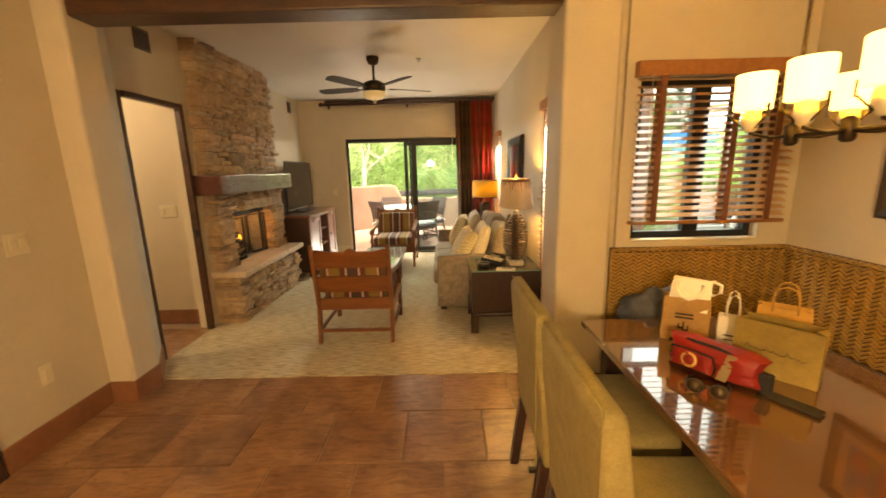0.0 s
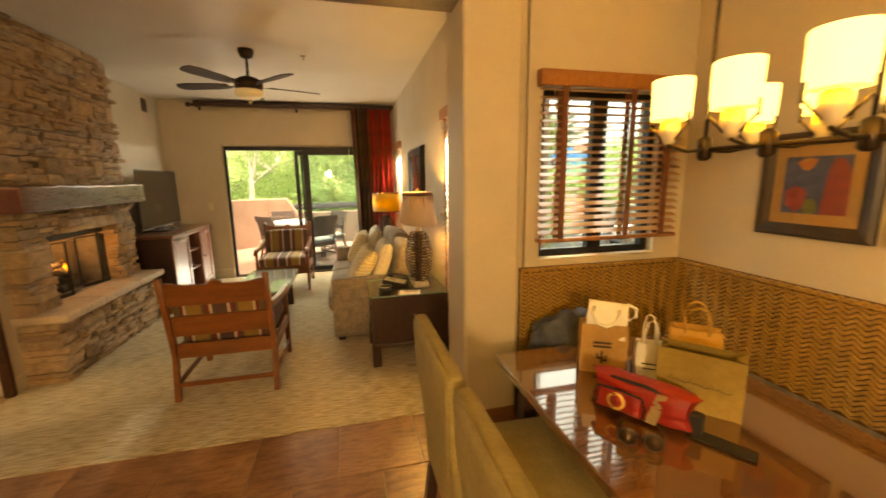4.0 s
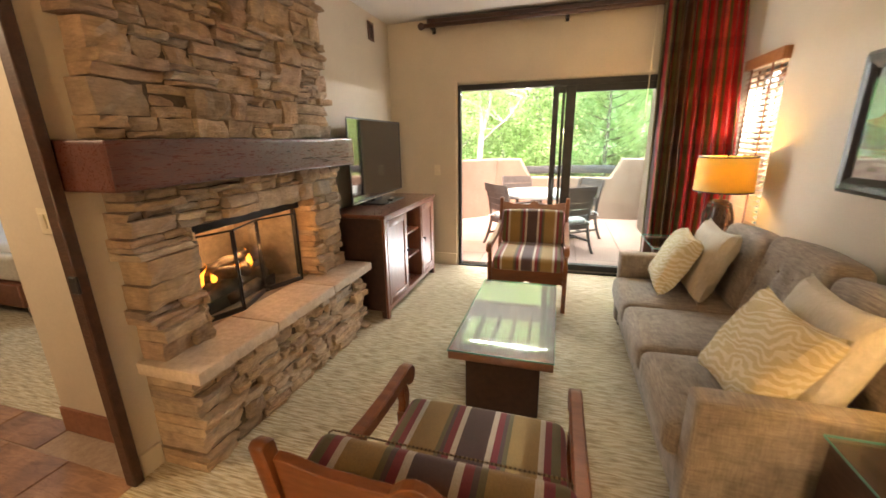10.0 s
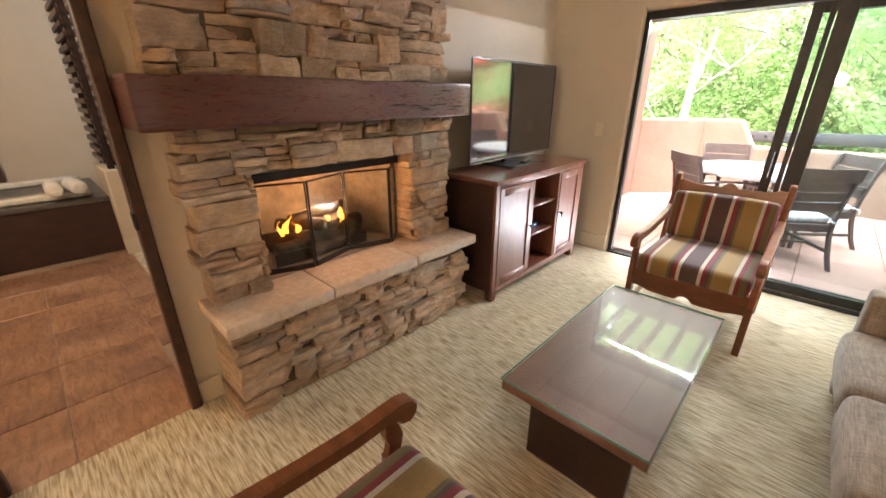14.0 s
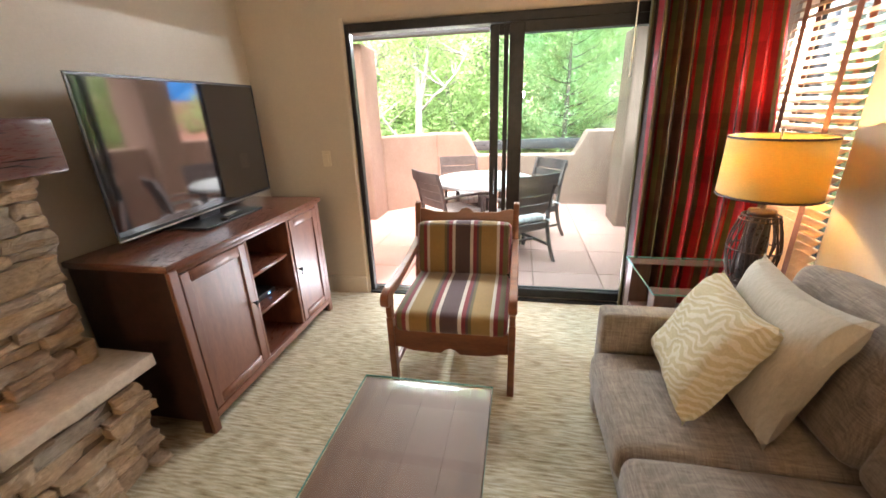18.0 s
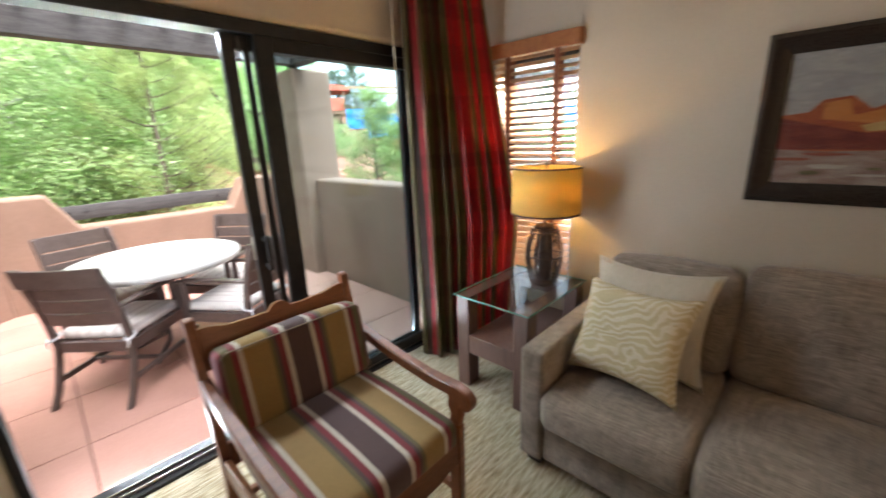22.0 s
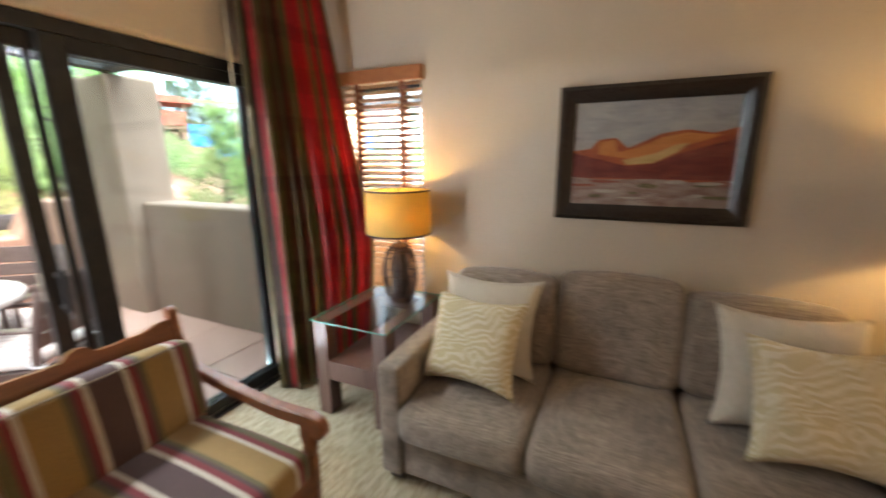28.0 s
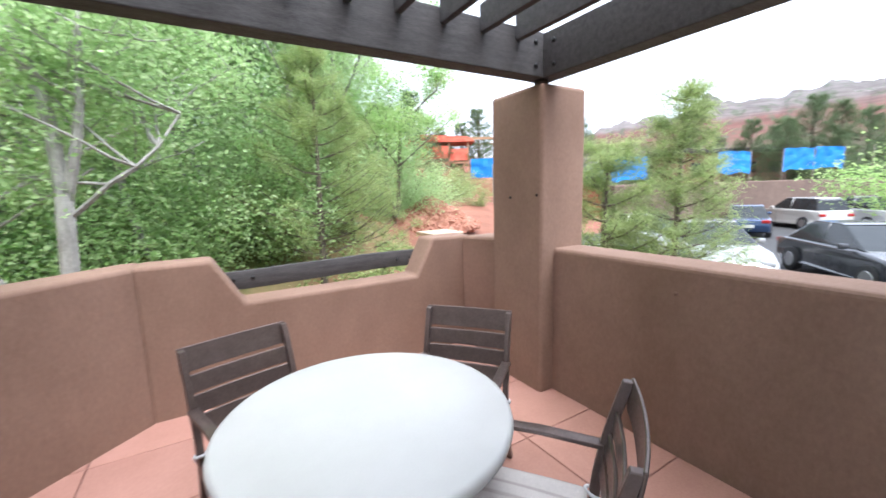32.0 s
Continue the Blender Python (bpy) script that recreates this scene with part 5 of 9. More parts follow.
glass_top(ct, -1.087, -0.553, 4.393, 5.477, 0.4205)

# ---- sofa ----
sofa = thing("sofa", "taupe woven three-seat sofa", "sofa")
S0, S1, SF, SB = 3.985, 5.915, -0.088, 0.86
part("frame_base", bx(SF + 0.02, SB - 0.02, S0 + 0.11, S1 - 0.11, 0.05, 0.26, 0.015, 2), sofa_fabric, sofa)
part("armrest", block_cushion(SF, SB - 0.02, S0, S0 + 0.11, 0.045, 0.605, 0.018, 0.004, 4), sofa_fabric, sofa)
part("armrest", block_cushion(SF, SB - 0.02, S1 - 0.11, S1, 0.045, 0.605, 0.018, 0.004, 4), sofa_fabric, sofa)
part("back_frame", block_cushion(SB - 0.14, SB, S0 + 0.02, S1 - 0.02, 0.10, 0.74, 0.03, 0.004, 4), sofa_fabric, sofa)
sw = (S1 - S0 - 0.22) / 3
for k in range(3):
    a = S0 + 0.11 + k * sw
    part("seat_cushion", block_cushion(SF - 0.042, 0.60, a + 0.003, a + sw - 0.003, 0.262, 0.43, 0.045, 0.022), sofa_fabric, sofa)
    tall = 0.505 if k == 1 else 0.465
    bm = block_cushion(-0.095, 0.095, -sw / 2 + 0.004, sw / 2 - 0.004, 0, tall, 0.05, 0.020, 18)
    tufts = [(-sw / 2 + sw * (i + 0.5) / 4, tall * f) for i in range(4) for f in (0.44, 0.68)]
    for v in bm.verts:
        if v.co.x < -0.05:
            pull = sum(math.exp(-((v.co.y - ty) ** 2 + (v.co.z - tz) ** 2) / 0.0011) for ty, tz in tufts)
            fold = max(math.exp(-((v.co.y - ty) / 0.016) ** 2) for ty, tz in tufts) * max(0, 1 - (abs(v.co.z - tall * 0.56) / (tall * 0.42)) ** 2)
            v.co.x += 0.016 * pull + 0.005 * fold + 0.006 * noise.noise(v.co * 7 + Vector((k * 5, 0, 0)))
    tuck = pose(0.565, a + sw / 2, 0.425, 0, 13)
    back = part("back_cushion", moved(bm, tuck), sofa_fabric, sofa, "tufted back cushion")
    for ty, tz in tufts:
        part("button", moved(lathe([(0.006, -0.004), (0.009, 0.0), (0.007, 0.004), (0.002, 0.006)], 10), tuck @ Matrix.Translation((-0.092, ty, tz)) @ pose(0, 0, 0, 0, -90)), sofa_fabric, back)
for x in (SF + 0.03, SB - 0.10):
    for y in (S0 + 0.03, S1 - 0.10):
        part("foot", bx(x, x + 0.07, y, y + 0.07, 0.004, 0.048, 0.004), espresso, sofa)


def throw_pillow(label, material, m, w=0.46, h=0.44, t=0.16, seed=0):
    ob = solid("throw_pillow", pillow(w, h, t, seed=seed), material, label, "pillow", "sofa pillows", m=m)
    return ob


throw_pillow("ivory ribbed throw pillow leaning on the sofa back", pillow_plain, pose(0.385, 5.55, 0.675, 20, 0, 90), 0.53, 0.50, 0.16, 1)
throw_pillow("gold and cream zebra throw pillow on the sofa", zebra, pose(0.205, 5.56, 0.655, 27, 1, 84), 0.475, 0.44, 0.17, 2)
throw_pillow("ivory ribbed throw pillow leaning on the sofa back", pillow_plain, pose(0.385, 4.34, 0.675, 20, 0, 91), 0.50, 0.50, 0.16, 3)
throw_pillow("gold and cream zebra throw pillow on the sofa", zebra, pose(0.205, 4.29, 0.655, 27, -2, 95), 0.455, 0.45, 0.17, 4)

# ---- end table beside the curtain ----
et = thing("end_table", "mocha wood end table with a shelf and a glass top", "side table")
EX0, EX1, EY0, EY1 = 0.19, 0.86, 6.05, 6.535
for x in (EX0, EX1 - 0.10):
    for y in (EY0, EY1 - 0.085):
        part("leg", bx(x, x + 0.10, y, y + 0.085, 0.004, 0.592, 0.003), mocha, et)
part("shelf", bx(EX0 + 0.002, EX1 - 0.002, EY0 + 0.086, EY1 - 0.086, 0.24, 0.36, 0.003), mocha, et)
part("back_rail", bx(EX1 - 0.10, EX1 - 0.06, EY0 + 0.086, EY1 - 0.086, 0.50, 0.59, 0.003), mocha, et)
part("top_frame", merged(bx(EX0, EX1, EY0, EY0 + 0.085, 0.5925, 0.5975, 0.001), bx(EX0, EX1, EY1 - 0.085, EY1, 0.5925, 0.5975, 0.001)), mocha, et)
glass_top(et, EX0 - 0.012, EX1, EY0 - 0.012, EY1 + 0.012, 0.598)

lampA = thing("table_lamp", "dark wicker urn lamp with a lit amber drum shade", "table lamp", pose(*LAMP_A, 0.607))
part("foot", lathe([(0.065, 0), (0.066, 0.012), (0.060, 0.022)], 28), wicker, lampA)
belly = lambda t: 0.062 + 0.046 * math.sin(math.pi * (0.12 + 0.80 * t)) ** 1.0
part("liner", lathe([(0.045, 0.02), (0.055, 0.10), (0.055, 0.22), (0.04, 0.33), (0.012, 0.36)], 20), surface("smoky_liner", (0.03, 0.018, 0.015), (0.05, 0.03, 0.024), 10, 0.3, bump=0), lampA)
for k in range(30):
    a = 2 * math.pi * k / 30 + rng.uniform(-0.06, 0.06)
    part("wicker_strand", tube([((belly(t)) * math.cos(a + 0.12 * math.sin(5 * t + k)), belly(t) * math.sin(a + 0.12 * math.sin(5 * t + k)), 0.02 + 0.33 * t) for t in [i / 8 for i in range(9)]], 0.0035, 5), wicker, lampA)
for t in (0.0, 0.06, 0.5, 0.94, 1.0):
    r = belly(t) + 0.002
    part("wicker_hoop", tube([(r * math.cos(2 * math.pi * k / 24), r * math.sin(2 * math.pi * k / 24), 0.02 + 0.33 * t) for k in range(24)], 0.0045, 5, True), wicker, lampA)
part("neck", lathe([(0.058, 0.352), (0.055, 0.375), (0.012, 0.382), (0.010, 0.47)], 20), wicker, lampA)
part("shade", open_lathe([(0.200, 0.445), (0.195, 0.710)], 44), linen_glow, lampA, "glowing amber linen drum shade")
part("shade_trim", open_lathe([(0.202, 0.442), (0.2018, 0.452)], 44), wicker, lampA, "dark brown shade trim")
part("shade_trim", open_lathe([(0.197, 0.703), (0.197, 0.713)], 44), wicker, lampA, "dark brown shade trim")
part("finial", lathe([(0.004, 0.47), (0.004, 0.728), (0.009, 0.733), (0.002, 0.748)], 10), bronze, lampA)
part("bulb_globe", lathe([(0.012, 0.50), (0.03, 0.55), (0.032, 0.575), (0.02, 0.60), (0.004, 0.608)], 14), glowing("lit_bulb", (1, 0.7, 0.35), 2.5), lampA)

# ---- side table with the telephone ----
pt = thing("side_table", "espresso trunk side table with a glass top", "side table")
PX0, PX1, PY0, PY1 = 0.24, 0.862, 3.375, 3.915
part("box_body", bx(PX0, PX1, PY0, PY1, 0.20, 0.590, 0.004, 2), espresso, pt)
part("base_rail", bx(PX0 - 0.01, PX1, PY0 - 0.01, PY1 + 0.01, 0.165, 0.199, 0.004), espresso, pt)
for x in (PX0 - 0.012, PX1 - 0.07):
    for y in (PY0 - 0.012, PY1 - 0.058):
        part("leg", bx(x, x + 0.07, y, y + 0.07, 0.004, 0.175, 0.004), espresso, pt)
part("ring_medallion", moved(tube([(0.03 * math.cos(2 * math.pi * k / 24), 0.03 * math.sin(2 * math.pi * k / 24), 0) for k in range(24)], 0.003, 6, True), pose(PX0 - 0.002, 3.62, 0.42, 0, 90)), espresso, pt)
glass_top(pt, PX0 - 0.01, PX1, PY0 - 0.01, PY1 + 0.01, 0.5915)
TZ = 0.6005
lampB = thing("table_lamp", "oval dark rattan hoop lamp with a parchment shade", "table lamp", pose(*LAMP_B, TZ) @ Matrix.Diagonal((0.55, 1, 1, 1)))
part("plinth", bx(-0.115, 0.115, -0.115, 0.115, 0, 0.045, 0.006, 2), surface("pale_stone_plinth", (0.50, 0.43, 0.33), (0.60, 0.53, 0.42), 8, 0.7), lampB, "pale stone plinth")
part("woven_column", lathe([(0.054, 0.046)] + [(0.058 + 0.004 * (k % 2), 0.05 + 0.0118 * k) for k in range(36)] + [(0.046, 0.480)], 24), wicker, lampB, "woven dark column")
for k in range(17):
    t = (k + 0.5) / 17
    z = 0.052 + 0.415 * t
    r = 0.055 + 0.152 * math.sin(math.pi * (0.06 + 0.88 * t)) ** 0.6
    off = rng.uniform(-0.003, 0.003)
    part("rattan_hoop", tube([((r + off) * math.cos(2 * math.pi * i / 36), r * math.sin(2 * math.pi * i / 36), z + 0.0025 * math.sin(2 * math.pi * i / 36 * 3 + k * 1.9)) for i in range(36)], 0.0052, 6, True), wicker, lampB)
for k in range(4):
    a = math.pi / 4 + k * math.pi / 2
    part("rattan_rib", tube([((0.05 + 0.147 * math.sin(math.pi * (0.06 + 0.88 * t)) ** 0.6) * math.cos(a), (0.05 + 0.147 * math.sin(math.pi * (0.06 + 0.88 * t)) ** 0.6) * math.sin(a), 0.052 + 0.415 * t) for t in [i / 10 for i in range(11)]], 0.005, 6), wicker, lampB)
part("collar", lathe([(0.048, 0.480), (0.05, 0.485), (0.05, 0.508), (0.046, 0.513)], 20), brushed, lampB, "metal collar")
part("stem", lathe([(0.009, 0.513), (0.009, 0.62)], 10), brushed, lampB)


def oval(bm):
    """Narrows the shade's skirt more than its crown."""
    for v in bm.verts:
        t = (v.co.z - 0.545) / 0.26
        v.co.x *= 0.915 + 0.54 * t
        v.co.y *= 1.02 + 0.10 * t
    return bm


shade = part("shade", oval(open_lathe([(0.300, 0.545), (0.150, 0.805)], 48)), hide_shade, lampB, "parchment cone shade with a dripped edge")
drip = surface("brown_drip_stain", (0.13, 0.065, 0.035), (0.19, 0.10, 0.055), 20, 0.8, bump=0)
bm = open_lathe([(0.1675, 0.778), (0.1515, 0.806)], 48, thick=0.001)
for k in range(46):
    a = 2 * math.pi * k / 46 + rng.uniform(-0.03, 0.03)
    ln = rng.uniform(0.02, 0.10) * (1.3 if k % 5 == 0 else 0.8)
    for i in range(1):
        p0, p1 = (0.1685, 0.776), (0.1685 + 0.15 / 0.26 * ln, 0.776 - ln)
        wd = rng.uniform(0.006, 0.016)
        q = []
        for (r, z), wdt in ((p0, wd), (p1, wd * 0.25)):
            for s in (-1, 1):
                q.append(bm.verts.new(((r + 0.0012) * math.cos(a) - s * wdt * math.sin(a) * 0.5, (r + 0.0012) * math.sin(a) + s * wdt * math.cos(a) * 0.5, z + 0.001)))
        bm.faces.new((q[0], q[1], q[3], q[2]))
part("drip_stain", oval(bm), drip, shade, "brown dripped stain along the rim")
# the finial is no lamp; the bulb's light is put into it as emission
part("finial", lathe([(0.005, 0.62), (0.005, 0.81), (0.012, 0.815), (0.013, 0.83), (0.004, 0.838)], 12), glowing("amber_finial_glow", (1, 0.4, 0.05), 0.2, (0.6, 0.25, 0.05)), lampB, "amber finial")
part("bulb_globe", lathe([(0.012, 0.62), (0.03, 0.66), (0.032, 0.685), (0.02, 0.71), (0.004, 0.718)], 14), glowing("lit_bulb_b", (1, 0.7, 0.35), 2.5), lampB)

phone = thing("telephone", "black desk telephone with a cream keypad panel", "telephone", pose(0.475, 3.72, TZ, 0, 0, -112))
part("body", prism([(-0.10, 0.0), (0.10, 0.0), (0.10, 0.02), (-0.10, 0.055)], -0.085, 0.085, "x", 0.004, 1), black_plastic, phone)
face = part("keypad_panel", moved(bx(-0.03, 0.08, -0.085, 0.095, 0.0, 0.004, 0.001), pose(0, 0, 0.0405, -10)), grey_plastic, phone, "cream keypad panel")
for i in range(4):
    for j in range(5):
        part("key", moved(bx(-0.02 + i * 0.024, -0.004 + i * 0.024, 0.0 + j * -0.016, 0.010 - j * 0.016, 0.0045, 0.008, 0.001), pose(0, 0, 0.0405, -10)), surface("grey_key", (0.2, 0.18, 0.15), (0.25, 0.23, 0.2), 30, 0.5, bump=0) if i + j == 0 else bpy.data.materials["grey_key"], face)
part("handset", moved(merged(bx(-0.024, 0.024, -0.10, -0.045, 0.0, 0.035, 0.012, 3), bx(-0.024, 0.024, 0.045, 0.10, 0.0, 0.035, 0.012, 3), bx(-0.018, 0.018, -0.085, 0.085, 0.022, 0.045, 0.009, 3)), pose(-0.06, 0, 0.036, -9)), black_plastic, phone, "black handset")
part("cord", tube([(-0.07 + 0.03 * math.sin(k * 0.35), -0.10 - 0.02 * math.sin(k * 0.2), 0.007) for k in range(18)], 0.004, 5), black_plastic, phone)
tin = thing("round_tin", "shallow black tin with a silver rim on the side table", "tin", pose(0.36, 3.535, TZ))
part("cup", lathe([(0.048, 0.0), (0.052, 0.004), (0.056, 0.036), (0.051, 0.036), (0.048, 0.010), (0.002, 0.008)], 28), black_plastic, tin)
part("rim", tube([(0.055 * math.cos(2 * math.pi * k / 32), 0.055 * math.sin(2 * math.pi * k / 32), 0.0375) for k in range(32)], 0.0028, 6, True), brushed, tin, "silver rim")
solid("note_card", bx(-0.085, 0.085, -0.06, 0.06, 0, 0.0016, 0), white_paper, "white note card on the side table", "paper", m=pose(0.55, 3.42, TZ, 0, 0, -10))
solid("pen", tube([(-0.05, 0, 0.005), (0.04, 0.012, 0.005), (0.06, 0.015, 0.004)], [0.004, 0.004, 0.001], 8), brushed, "slim metal pen on the note card", "pen", m=pose(0.56, 3.42, TZ + 0.0016, 0, 0, -12))

# ---- pictures ----


def framed(name, label, m, w, h, bar, frame_mat, depth=0.03, category="picture"):
    """Hangs on the plane y = 0 and faces -y; returns the thing; its backing is at y = -0.012."""
    p = thing(name, label, category, m)
    prof = [(0, 0), (0, -depth * 0.55), (bar * 0.25, -depth), (bar * 0.62, -depth * 0.85), (bar, -depth * 0.45), (bar, 0)]
    for k in range(4):
        ln = (w, h, w, h)[k]
        bm = bmesh.new()
        a, c = [], []
        for u, d in prof:
            a.append(bm.verts.new((-ln / 2 + u, d, u)))
            c.append(bm.verts.new((ln / 2 - u, d, u)))
        for i in range(len(prof)):
            j = (i + 1) % len(prof)
            bm.faces.new((a[i], a[j], c[j], c[i]))
        bm.faces.new(a[::-1])
        bm.faces.new(c)
        bmesh.ops.recalc_face_normals(bm, faces=bm.faces[:])
        off = (h, w, h, w)[k] / 2
        moved(bm, pose(0, 0, 0, 0, 90 * k, 0) @ Matrix.Translation((0, 0, -off)))
        part("frame_bar", bm, frame_mat, p, smooth=False)
    return p


def flat(name, pts, y, material, parent, label=""):
    """A thin flat shape in the picture plane, of (x, z) points."""
    bm = bmesh.new()
    bm.faces.new([bm.verts.new((u, y, v)) for u, v in pts])
    bmesh.ops.triangulate(bm, faces=bm.faces[:])
    return part(name, bm, material, parent, label, False)


def blob(cx, cz, rx, rz, seed, n=26, rough=0.2):
    out = []
    for k in range(n):
        a = 2 * math.pi * k / n
        s = 1 + rough * noise.noise((math.cos(a) * 1.4 + seed, math.sin(a) * 1.4, seed * 0.7))
        out.append((cx + rx * s * math.cos(a), cz + rz * s * math.sin(a)))
    return out


def paint_mat(name, a, c, scale=14):
    return surface(name, a, c, scale, 0.6, (1, 1, 3), 0.2, 0.001, wear=0.25)


wood_black = surface("black_brown_frame", (0.012, 0.008, 0.006), (0.024, 0.016, 0.012), 12, 0.3, (1, 6, 6), 0.1)
pic = framed("picture", "red desert butte landscape painting in a wide black frame", pose(0.898, 4.872, 1.517, 0, 0, -90), 0.90, 0.695, 0.085, wood_black, 0.045)
W2, H2 = 0.90 / 2 - 0.085, 0.695 / 2 - 0.085
flat("canvas_sky", [(-W2, -H2), (W2, -H2), (W2, H2), (-W2, H2)], -0.012, paint_mat("painted_sky", (0.30, 0.28, 0.28), (0.45, 0.41, 0.37), 6), pic, "grey painted sky")
ridge = [(-W2, 0.02), (-0.28, 0.03), (-0.245, 0.075), (-0.16, 0.085), (-0.10, 0.03), (-0.03, 0.055), (0.05, 0.10), (0.16, 0.115), (0.27, 0.095), (W2, 0.12), (W2, -0.14), (-W2, -0.14)]
flat("canvas_butte", ridge, -0.013, paint_mat("painted_rust", (0.30, 0.05, 0.02), (0.46, 0.13, 0.035), 7), pic, "rust painted buttes")
flat("canvas_light", [(-0.24, 0.0), (-0.235, 0.06), (-0.17, 0.075), (-0.145, 0.01), (-0.04, 0.035), (0.05, 0.08), (0.16, 0.10), (0.30, 0.085), (0.20, 0.05), (0.08, 0.03), (-0.05, -0.03)], -0.014, paint_mat("painted_orange", (0.50, 0.16, 0.03), (0.62, 0.24, 0.06), 9), pic, "orange painted slope")
flat("canvas_gold", [(-0.12, -0.03), (0.02, 0.0), (0.12, 0.045), (0.17, 0.05), (0.12, 0.005), (0.02, -0.045), (-0.10, -0.055)], -0.015, paint_mat("painted_gold", (0.50, 0.30, 0.10), (0.60, 0.40, 0.16), 12), pic, "gold painted slope")
flat("canvas_shade", [(0.13, 0.0), (W2, 0.07), (W2, -0.13), (-W2, -0.12), (-W2, 0.01), (-0.26, -0.02), (-0.10, -0.06), (0.02, -0.05)], -0.0155, paint_mat("painted_maroon", (0.15, 0.022, 0.016), (0.26, 0.05, 0.03), 9), pic, "maroon painted foreground")
flat("canvas_water", [(-W2, -0.12), (-0.2, -0.13), (0.05, -0.125), (0.2, -0.14), (W2, -0.13), (W2, -H2), (-W2, -H2)], -0.016, paint_mat("painted_reflection", (0.24, 0.12, 0.09), (0.42, 0.34, 0.28), 11), pic, "pale painted water")
for k in range(14):
    x, z = rng.uniform(-0.33, 0.33), rng.uniform(-0.24, -0.13)
    flat("brush_stroke", blob(x, z, rng.uniform(0.02, 0.07), rng.uniform(0.004, 0.012), k, 12, 0.4), -0.0162 - 0.0001 * k, paint_mat("painted_stroke_%s" % "abc"[k % 3], *[((0.42, 0.36, 0.28), (0.5, 0.44, 0.36)), ((0.12, 0.10, 0.04), (0.2, 0.16, 0.07)), ((0.26, 0.07, 0.04), (0.34, 0.1, 0.05))][k % 3]), pic)
g = part("picture_glass", bx(-W2 - 0.01, W2 + 0.01, -0.021, -0.019, -H2 - 0.01, H2 + 0.01, 0), picture_pane, pic, "picture glass")
g.visible_shadow = False

mat_board = surface("tan_mat_board", (0.40, 0.20, 0.07), (0.46, 0.24, 0.09), 30, 0.8, bump=0.05, wear=0.05)
frame_brown = surface("bronze_brown_frame", (0.035, 0.022, 0.013), (0.06, 0.040, 0.024), 10, 0.35, bump=0.1)
TEAL, CORAL, CRIM, LEAF = paint_mat("painted_slate", (0.045, 0.048, 0.10), (0.11, 0.115, 0.21)), paint_mat("painted_coral", (0.50, 0.12, 0.03), (0.62, 0.21, 0.06)), paint_mat("painted_crimson", (0.22, 0.02, 0.02), (0.38, 0.05, 0.04)), paint_mat("painted_leaf", (0.11, 0.12, 0.03), (0.20, 0.21, 0.06))
YEL = paint_mat("painted_yellow", (0.50, 0.22, 0.04), (0.60, 0.31, 0.07))
AMBER, CRIM_DARK = paint_mat("painted_amber", (0.36, 0.10, 0.025), (0.50, 0.19, 0.05)), paint_mat("painted_wine", (0.10, 0.018, 0.015), (0.20, 0.035, 0.03))


def flower_picture(yc, shapes, tulips, back, label):
    p = framed("picture", label, pose(2.196, yc, 1.46, 0, 0, -90), 0.485, 0.49, 0.062, frame_brown, 0.035)
    w = 0.485 / 2 - 0.06
    flat("mat_board", [(-w, -w), (w, -w), (w, w), (-w, w)], -0.012, mat_board, p, "tan mat board")
    s = 0.132
    flat("canvas", [(-s, -s), (s, -s), (s, s), (-s, s)], -0.0135, back, p, "painted ground")
    clip = lambda q: [(max(-s, min(s, u)), max(-s, min(s, v))) for u, v in q]
    depth = 0.0138
    for k, (x, z, rx, rz, mt) in enumerate(shapes):
        flat("painted_bloom", clip(blob(x, z, rx, rz, k + yc * 7, 30, 0.3)), -depth, mt, p)
        depth += 0.00012
    for cx, cz, r, turn in tulips:
        cup = Matrix.Rotation(radians(turn), 2)

        def petal(angle, length, wide, mt):
            nonlocal depth
            tip = [(-0.35 * wide, 0.0), (-wide, length * 0.55), (-wide * 0.45, length * 0.88), (0, length), (wide * 0.45, length * 0.88), (wide, length * 0.55), (0.35 * wide, 0.0)]
            m = Matrix.Rotation(radians(angle), 2)
            flat("painted_petal", clip([tuple(Vector((cx, cz - 0.45 * r)) + cup @ (m @ Vector(q))) for q in tip]), -depth, mt, p)
            depth += 0.00008

        for angle in (-40, 40, -24, 25, -8, 9):
            petal(angle, r * 1.75, r * 0.30, CORAL if abs(angle) > 20 else YEL)
        flat("painted_heart", clip(blob(cx, cz + 0.38 * r, r * 0.50, r * 0.22, 3, 18, 0.2)), -depth, LEAF, p)
        depth += 0.00008
        for angle in (-34, 34, -12, 13):
            petal(angle, r * 1.30, r * 0.42, AMBER if abs(angle) > 30 else CORAL)
    gl = part("picture_glass", bx(-w, w, -0.018, -0.0165, -w, w, 0), pane, p)
    gl.visible_shadow = False


